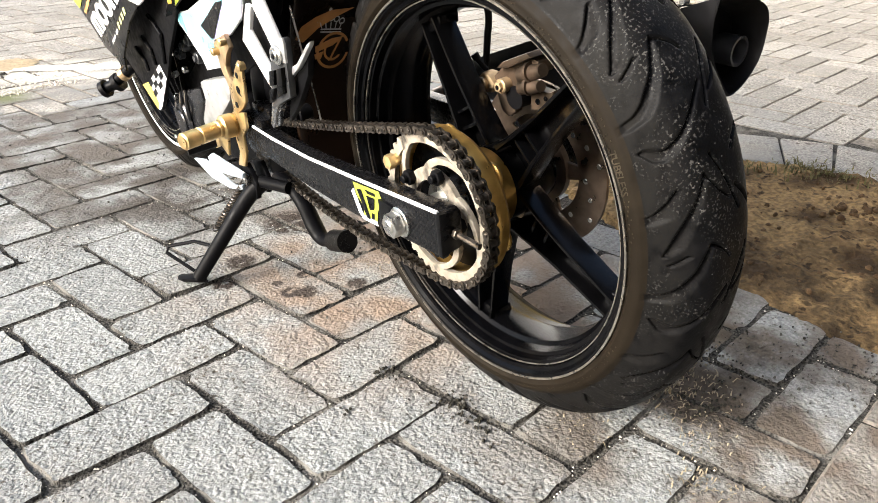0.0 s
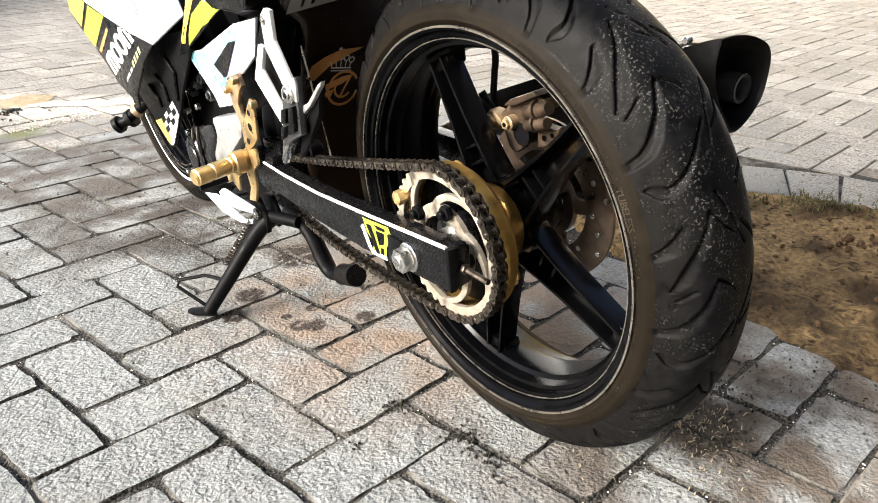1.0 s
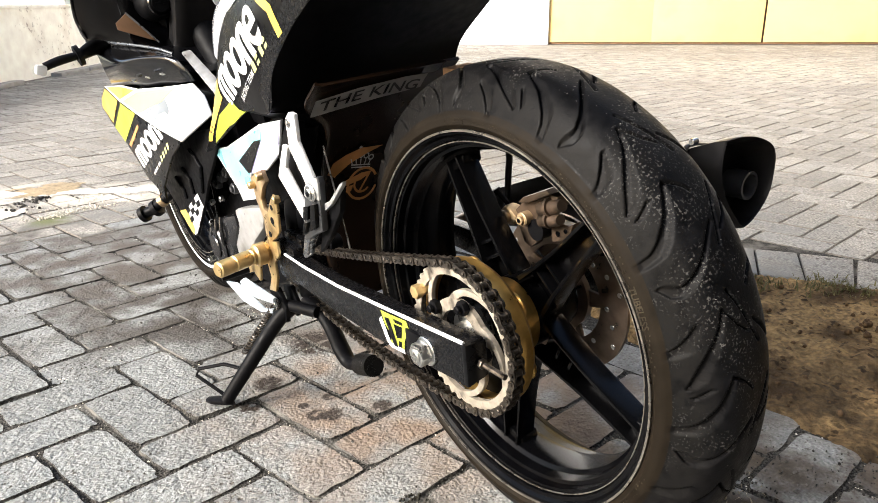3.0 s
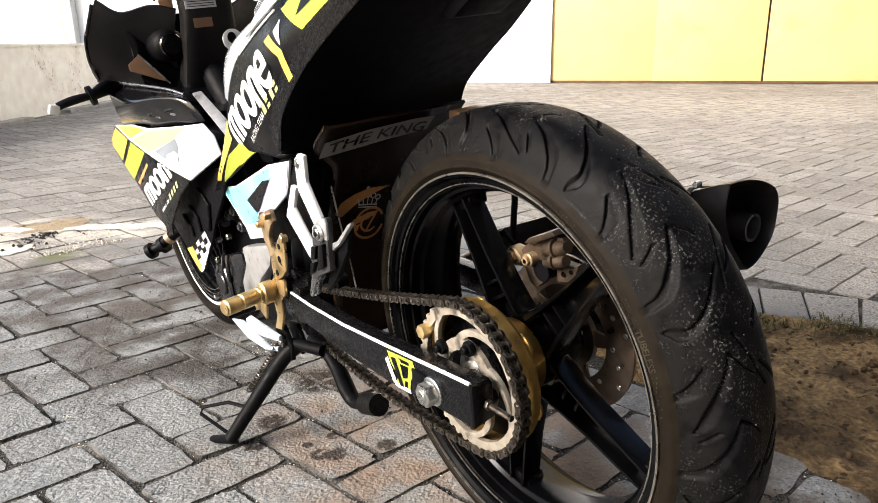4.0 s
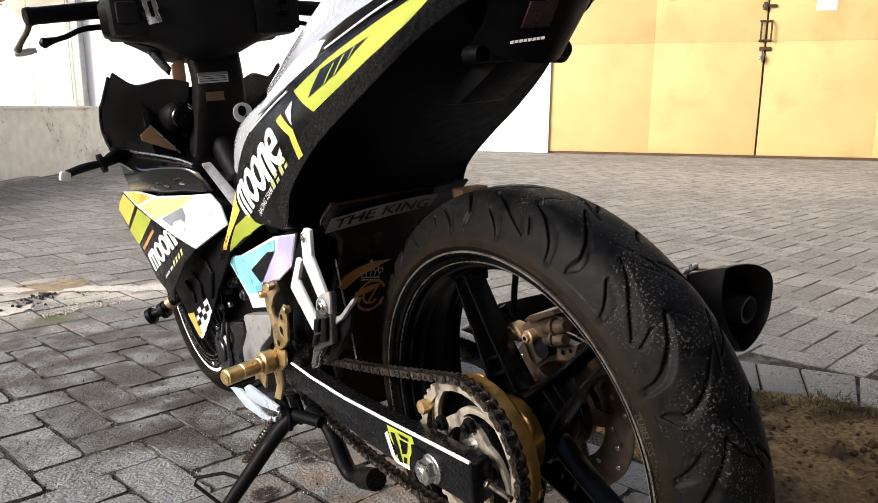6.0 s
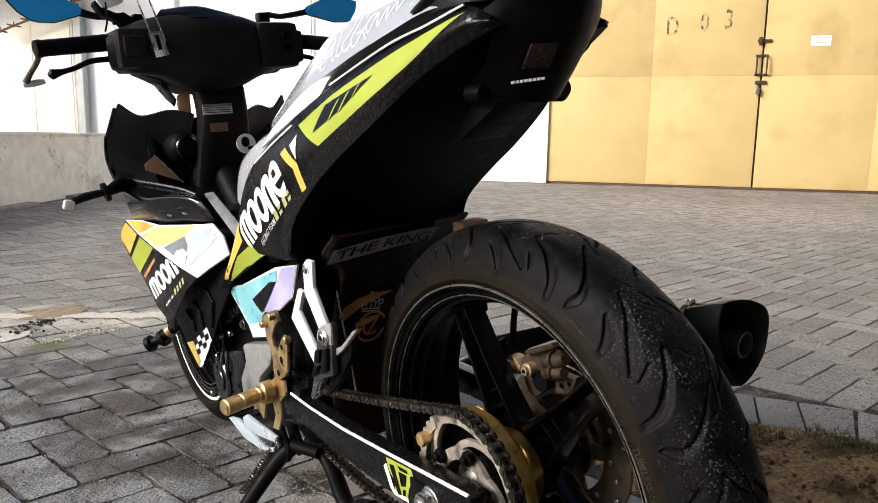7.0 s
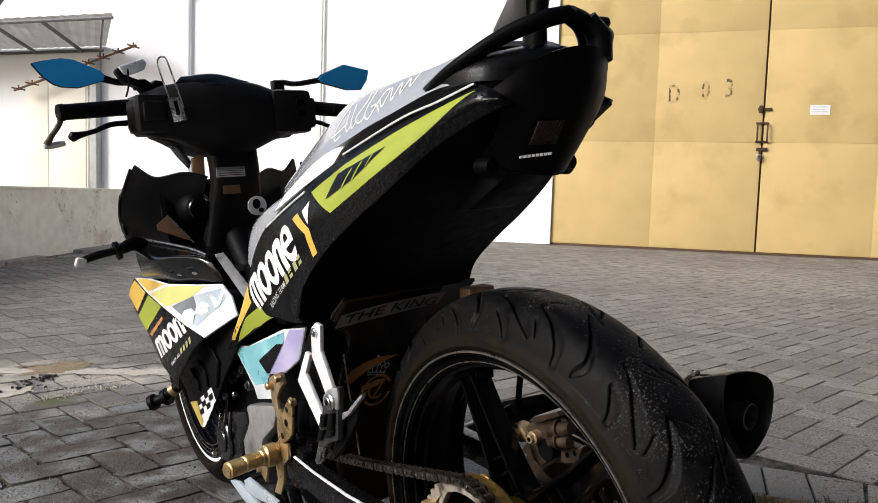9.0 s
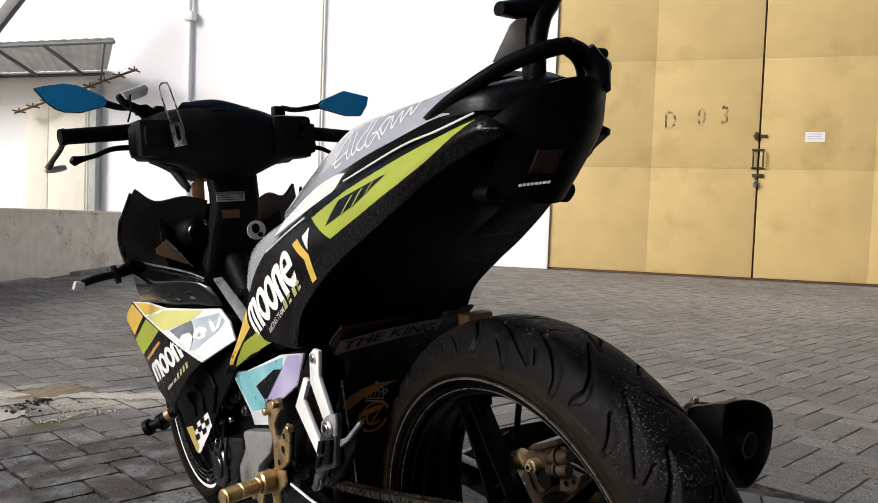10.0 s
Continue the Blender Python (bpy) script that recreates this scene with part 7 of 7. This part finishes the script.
bob = part("axle_bobbin", join(tube([(-0.11, 1.07, -0.045), (-0.150, 1.11, -0.082)], 0.012, 16), tube([(-0.140, 1.105, -0.080), (-0.148, 1.112, -0.086)], 0.020, 20), tube([(-0.150, 1.115, -0.087), (-0.168, 1.13, -0.095)], 0.012, 16), tube([(-0.166, 1.128, -0.094), (-0.174, 1.135, -0.099)], 0.019, 20)), MATT_BLACK, bike, "black axle bobbin with a gold collar")
part("collar", tube([(-0.126, 1.088, -0.061), (-0.134, 1.096, -0.068)], 0.0150, 18), GOLD_DARK, bob)
part("front_mudguard", loft([[(FWC[0] + x, FWC[1] + 0.30 * math.cos(radians(a)), FWC[2] + 0.30 * math.sin(radians(a))) for a in (30, 60, 90, 120, 150, 175)] for x in (-0.065, -0.05, 0.0, 0.05, 0.065)], 24, 12, 0.003, (0, 0, 1)), BLACK_PAINT, bike, "black front mudguard")


# ground pieces: herringbone pavers, the bare strip, kerb course, grass and spilt sand
EA, EB = Vector((0.1013, 0.0, 0.0)), Vector((-0.0110, 0.0971, 0.0))   # half-paver steps of the lattice
SOIL = [(0.90, -1.6), (0.93, -1.3), (0.95, -0.62), (0.985, -0.45), (1.02, -0.2), (1.10, 0.03), (1.28, 0.12), (1.46, 0.03), (1.56, -0.16), (1.63, -0.3), (1.66, -0.45), (1.70, -1.3), (1.71, -1.6)]


def inside(x, y, poly):
    hit = False
    for (x0, y0), (x1, y1) in zip(poly, poly[1:] + poly[:1]):
        if (y0 > y) != (y1 > y) and x < (x1 - x0) * (y - y0) / (y1 - y0) + x0:
            hit = not hit
    return hit


def paver(flat_way, rnd, near):
    """One worn paver about its centre: vertices and faces, long side along the lattice's a (0) or b (1) step."""
    la, lb = (1.0, 0.5) if flat_way == 0 else (0.5, 1.0)
    gap = 0.027 if near else 0.017
    k = 11 if near else 2
    chip = rnd.randrange(4) if near and rnd.random() < 0.45 else -1
    la, lb = la - gap, lb - gap
    ring = []
    corners = [(-la, -lb), (la, -lb), (la, lb), (-la, lb)]
    for c in range(4):
        p, q = corners[c], corners[(c + 1) % 4]
        worn = [0.0] + [rnd.uniform(-0.042, 0.016) for _ in range(k - 1)] + [0.0]
        worn = [0.25 * worn[max(0, i - 1)] + 0.5 * worn[i] + 0.25 * worn[min(k, i + 1)] for i in range(k + 1)]
        for i in range(k):
            t = i / k
            x, y = p[0] + (q[0] - p[0]) * t, p[1] + (q[1] - p[1]) * t
            if i == 0:
                cut = (0.012 + 0.025 * rnd.random() + (0.05 if c == chip else 0)) if near else 0.015
                ring.append((x - math.copysign(cut, x), y - math.copysign(cut, y)))
            else:
                ring.append((x + math.copysign(worn[i], x) * (abs(abs(x) - la) < 1e-6), y + math.copysign(worn[i], y) * (abs(abs(y) - lb) < 1e-6)))
    n = len(ring)
    verts, faces, dirty = [], [], []
    # foot, arris and worn top edge; joint dirt also paints the sides' shade
    for step_in, z in ((0.0, -0.02), (0.0, -0.0058), (0.033, 0.0)) if near else ((0.0, -0.016), (0.0, -0.0022), (0.03, 0.0)):
        for x, y in ring:
            k_in = step_in * (rnd.choice((0.7, 0.9, 1.1, 1.3)) if near else 1.0)
            p = EA * (x - math.copysign(min(k_in, abs(x)), x) * (abs(x) > la * 0.85)) + EB * (y - math.copysign(min(k_in, abs(y)), y) * (abs(y) > lb * 0.85))
            verts.append((p.x, p.y, z + (rnd.uniform(-0.0008, 0.0008) if near and -0.01 < z < 0 else 0)))
    rows = 3
    for r in range(rows - 1):
        for i in range(n):
            j = (i + 1) % n
            faces.append((r * n + i, r * n + j, (r + 1) * n + j, (r + 1) * n + i))
            dirty.append(1)
    faces.append(tuple((rows - 1) * n + i for i in range(n)))
    dirty.append(0)
    return verts, faces, dirty


def lattice():
    """Herringbone: every paver's centre in lattice steps and its long side."""
    for k in range(-110, 130):
        for c in range(-110, 130):
            # strips of two-by-one pavers stepping by (1, 1) along the diagonal, four steps apart
            i, j = k, -k + 4 * c
            yield i + 1.0, -(j + 0.5), 0
            yield i + 2.5, -(j + 1.0), 1


rnd = random.Random(5)
shapes = {0: [], 1: []}
for w in (0, 1):
    for s in range(9):
        v, f, dirty = paver(w, rnd, True)
        me = bpy.data.meshes.new("paver")
        me.from_pydata(v, [], f)
        me.polygons.foreach_set("use_smooth", [True] * len(me.polygons))
        me.set_sharp_from_angle(angle=radians(12))
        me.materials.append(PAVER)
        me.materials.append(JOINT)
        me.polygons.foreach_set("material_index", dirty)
        shapes[w].append(me)
yard = thing("paving", raw([(-0.9, -1.0, -0.0045), (1.9, -1.0, -0.0045), (1.9, 2.1, -0.0045), (-0.9, 2.1, -0.0045)], [(0, 1, 2, 3)]), JOINT,
             "worn grey concrete pavers in a herringbone bond, dusty and stained, with wheel shadow painted in", "paving", kind="structure")
far_v, far_f, far_d = [], [], []
count = 0
for a, b, w in lattice():
    p = EA * a + EB * b
    x, y = p.x, p.y
    if not (-3.5 < x < 13 and -2.6 < y < 12):
        continue
    if inside(x, y, SOIL):
        continue
    q = Vector((x, y, 0))
    if (q - GATE_L).dot(OUT) < 0.12 or (q - W0).dot(wn_out) < 0.1:
        continue
    under_kerb = 1.40 < x < 2.1 and -2.3 < y < 0.2 and (inside(x - 0.16, y + 0.02, SOIL) or inside(x - 0.26, y + 0.02, SOIL))
    near = not under_kerb and -0.75 < x < 1.45 and -0.72 < y < 1.45 and count < 300
    if near:
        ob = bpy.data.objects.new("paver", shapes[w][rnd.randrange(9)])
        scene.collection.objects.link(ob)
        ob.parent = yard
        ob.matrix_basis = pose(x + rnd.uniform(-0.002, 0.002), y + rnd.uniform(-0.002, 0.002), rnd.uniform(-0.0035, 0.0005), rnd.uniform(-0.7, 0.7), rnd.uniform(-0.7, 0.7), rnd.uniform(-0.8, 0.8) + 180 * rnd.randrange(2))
        count += 1
    else:
        v, f, dirty = paver(w, rnd, False)
        base, z = len(far_v), rnd.uniform(-0.003, 0.0) - (0.008 if under_kerb else 0)
        far_v += [(x + vx, y + vy, z + vz) for vx, vy, vz in v]
        far_f += [tuple(base + i for i in face) for face in f]
        far_d += dirty
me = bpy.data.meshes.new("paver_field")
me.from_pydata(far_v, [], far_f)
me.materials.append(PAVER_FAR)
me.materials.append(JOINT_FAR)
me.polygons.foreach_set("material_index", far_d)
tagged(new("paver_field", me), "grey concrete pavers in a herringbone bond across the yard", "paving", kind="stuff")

# kerb course of pavers laid side by side along the bare strip
edge = smooth_line([(1.46, 0.03, 0), (1.56, -0.16, 0), (1.63, -0.30, 0), (1.66, -0.45, 0), (1.70, -1.3, 0), (1.72, -2.2, 0)], 200)
dist = np.r_[0, np.cumsum(np.linalg.norm(np.diff(edge, axis=0), axis=1))]


def kerb_frame(s):
    """Point on the edge and the direction across the course there."""
    c = Vector([np.interp(s, dist, edge[:, k]) for k in range(3)])
    d = Vector([np.interp(s + 0.03, dist, edge[:, k]) - np.interp(s - 0.03, dist, edge[:, k]) for k in range(3)]).normalized()
    n = Vector((-d.y, d.x, 0))
    return c, n if n.x > 0 else -n


s = 0.05
while s < dist[-1] - 0.1:
    (c0, n0), (c1, n1) = kerb_frame(s - 0.0495), kerb_frame(s + 0.0495)
    corners = [c0, c0 + n0 * 0.196, c1 + n1 * 0.196, c1]
    thing("kerb_paver", prism([(p.x, p.y) for p in corners], -0.03, rnd.uniform(0.003, 0.008), "z", 0.006), PAVER_FAR, "grey concrete paver set crosswise as an edging", "paver", "edging pavers along the bare soil")
    s += 0.104



def soil():
    xs, ys = np.arange(0.86, 1.76, 0.011), np.arange(-1.6, 0.16, 0.011)
    verts = []
    for y in ys:
        for x in xs:
            d = min(abs(x - 0.95), abs(x - 1.62), abs(y - 0.12))
            v = Vector((x, y, 0))
            z = 0.0005 + 0.009 * noise.noise(v * 3.1) + 0.008 * noise.noise(Vector((x * 9.0, y * 22.0, 0))) + 0.008 * noise.noise(Vector((x * 24.0, y * 52.0, 3)))
            verts.append((x, y, max(min(z + 0.003, 0.012), -0.002) if inside(x, y, SOIL) else -0.007))
    n = len(xs)
    faces = [(j * n + i, j * n + i + 1, (j + 1) * n + i + 1, (j + 1) * n + i) for j in range(len(ys) - 1) for i in range(n - 1)]
    return thing("bare_soil", raw(verts, faces), DIRT, "bare ochre soil strip with clods between the pavers", "soil", kind="structure", angle=60)


soil()


def blades(name, spots, height, material, label, lean=0.5, width=0.0022):
    r = random.Random(11)
    verts, faces = [], []
    for x, y, n, spread in spots:
        for _ in range(n):
            px, py = x + r.gauss(0, spread), y + r.gauss(0, spread)
            a, h, l = r.uniform(0, 2 * math.pi), height * r.uniform(0.4, 1.2), lean * r.uniform(0.3, 1.5)
            dx, dy = math.cos(a), math.sin(a)
            b = len(verts)
            verts += [(px - dy * width, py + dx * width, -0.004), (px + dy * width, py - dx * width, -0.004),
                      (px + dx * h * l * 0.4 + dy * width * 0.6, py + dy * h * l * 0.4 - dx * width * 0.6, h * 0.55),
                      (px + dx * h * l * 0.4 - dy * width * 0.6, py + dy * h * l * 0.4 + dx * width * 0.6, h * 0.55),
                      (px + dx * h * l, py + dy * h * l, h * (1.0 - 0.35 * l))]
            faces += [(b, b + 1, b + 2, b + 3), (b + 3, b + 2, b + 4)]
    return thing(name, raw(verts, faces), material, label, "grass", kind="stuff")


r2 = random.Random(3)
blades("grass_tufts", [(1.40 + 0.26 * t + r2.gauss(0, 0.02), 0.06 - 0.52 * t + r2.gauss(0, 0.02), r2.choice((6, 16, 34)), 0.024) for t in np.linspace(0, 1, 34)], 0.021, GRASS, "short green and dry grass along the edging", 0.9)
blades("dry_straw", [(0.66, -0.50, 90, 0.03), (0.72, -0.47, 120, 0.035), (0.62, -0.56, 60, 0.025), (0.55, -0.60, 70, 0.02), (0.60, 0.03, 40, 0.02), (0.52, -0.45, 40, 0.02)], 0.005, STRAW,
       "dry straw and moss in the paver joints", 2.2, 0.0012)


def pebbles(name, spots, size, material, label):
    r = random.Random(7)
    out = bmesh.new()
    for x, y, n, sx, sy in spots:
        for _ in range(n):
            d = size * r.uniform(0.3, 1.3)
            m = Matrix.LocRotScale((x + r.gauss(0, sx), y + r.gauss(0, sy), d * 0.25), Euler((r.random() * 6, r.random() * 6, r.random() * 6)), (d, d * r.uniform(0.6, 1), d * r.uniform(0.5, 0.9)))
            bmesh.ops.create_icosphere(out, subdivisions=1, radius=0.6, matrix=m)
    return thing(name, out, material, label, "rubble", kind="stuff", angle=60)


pebbles("soil_clods", [(1.25, -0.38, 90, 0.18, 0.24), (1.10, -0.55, 40, 0.07, 0.15), (1.33, -0.22, 50, 0.05, 0.03), (1.45, -0.45, 50, 0.05, 0.04)], 0.012, DIRT_DARK, "loose clods of soil on the bare strip")
pebbles("white_stone", [(1.39, -0.20, 2, 0.008, 0.01)], 0.022, WHITE, "small white stone chips on the soil")


def spread(name, x0, x1, y0, y1, height, reach, material, label):
    """A thin uneven spread with a ragged outline; reach(x, y) falls from 1 in its middle to 0 at its edge."""
    step = 0.006
    xs, ys = np.arange(x0, x1, step), np.arange(y0, y1, step)
    verts, keep = [], []
    for y in ys:
        for x in xs:
            v = Vector((x, y, 0))
            h = reach(x, y) + 0.55 * noise.noise(v * 9.0) + 0.40 * noise.noise(v * 27.0) + 0.25 * noise.noise(v * 70.0)
            verts.append((x, y, 0.0004 + height * max(0.0, min(1.0, h)) * (1 + 0.5 * noise.noise(v * 60.0))))
            keep.append(h > 0.0)
    n = len(xs)
    faces = [(j * n + i, j * n + i + 1, (j + 1) * n + i + 1, (j + 1) * n + i) for j in range(len(ys) - 1) for i in range(n - 1) if all(keep[q] for q in (j * n + i, j * n + i + 1, (j + 1) * n + i + 1, (j + 1) * n + i))]
    bm = raw(verts, faces)
    bmesh.ops.delete(bm, geom=[v for v in bm.verts if not v.link_faces], context="VERTS")
    return thing(name, bm, material, label, "sand", kind="stuff", angle=60)


def smear(x, y):
    along = max(0.0, min(1.0, ((x - 0.30) * 0.60 - (y - 2.18) * 0.44) / 0.5536))
    away = math.hypot(x - (0.30 + 0.60 * along), y - (2.18 - 0.44 * along))
    return max(1 - away / 0.045, 0.9 - math.hypot((x - 0.32) / 0.10, (y - 1.79) / 0.07))


spread("cement_smear", 0.16, 1.05, 1.62, 2.32, 0.002, smear, SAND, "thin pale smear of spilt cement on the pavers")
spread("sand_heap", 0.36, 0.76, 1.86, 2.26, 0.007, lambda x, y: 0.85 - math.hypot((x - 0.54) / 0.14, (y - 2.06) / 0.11), TAN_SAND, "low heap of tan sand on the pavers")
pebbles("dark_rubble", [(0.49, 1.945, 46, 0.018, 0.012), (0.44, 1.91, 30, 0.03, 0.02), (0.39, 1.86, 24, 0.04, 0.03)], 0.010, JOINT, "dark lumps of soil and weed roots beside the spilt sand")
pebbles("spilt_rubble", [(0.45, 1.66, 60, 0.03, 0.012), (0.53, 1.69, 60, 0.04, 0.012), (0.62, 1.67, 40, 0.05, 0.012), (0.45, 1.78, 70, 0.12, 0.05), (0.66, 1.80, 50, 0.10, 0.05)], 0.006, SAND, "crumbled pale cement and sand left on the pavers")
pebbles("joint_moss", [(0.436, -0.30, 70, 0.010, 0.022), (0.428, -0.345, 60, 0.010, 0.018), (0.324, -0.222, 12, 0.004, 0.004), (0.419, -0.193, 40, 0.012, 0.012), (0.66, -0.53, 80, 0.03, 0.02)], 0.004, JOINT_DARK, "dark moss and soil in the paver joints")
pebbles("grit", [(0.45, 1.1, 160, 0.18, 0.22), (0.6, 0.75, 90, 0.1, 0.15), (0.5, 0.0, 60, 0.15, 0.15), (0.80, -0.52, 160, 0.05, 0.05), (0.90, -0.62, 120, 0.05, 0.06)], 0.0035, JOINT, "dark grit scattered on the pavers")


def joint_grains(name, count, sizes, material, label, seed):
    """Small angular grains lying low, so that they fill the joints between the pavers."""
    r = random.Random(seed)
    verts, faces = [], []
    for _ in range(count):
        x, y, d, turn = r.uniform(-0.25, 1.05), r.uniform(-0.72, 1.25), r.uniform(*sizes), r.random() * 6
        z, base = -0.0052 + r.uniform(0, 0.0010), len(verts)
        verts += [(x + d * r.uniform(0.6, 1.1) * math.cos(turn + k * 1.571), y + d * r.uniform(0.6, 1.1) * math.sin(turn + k * 1.571), z) for k in range(4)] + [(x, y, z + d * r.uniform(0.6, 1.0)), (x, y, z - d)]
        faces += [(base + k, base + (k + 1) % 4, base + 4) for k in range(4)] + [(base + (k + 1) % 4, base + k, base + 5) for k in range(4)]
    return thing(name, raw(verts, faces), material, label, "grit", kind="stuff")


joint_grains("joint_grit", 16000, (0.0012, 0.0030), JOINT_DARK, "dark grit filling the joints between the pavers", 21)
joint_grains("pale_joint_grit", 9000, (0.0010, 0.0026), SAND, "pale sand grains in the joints between the pavers", 22)
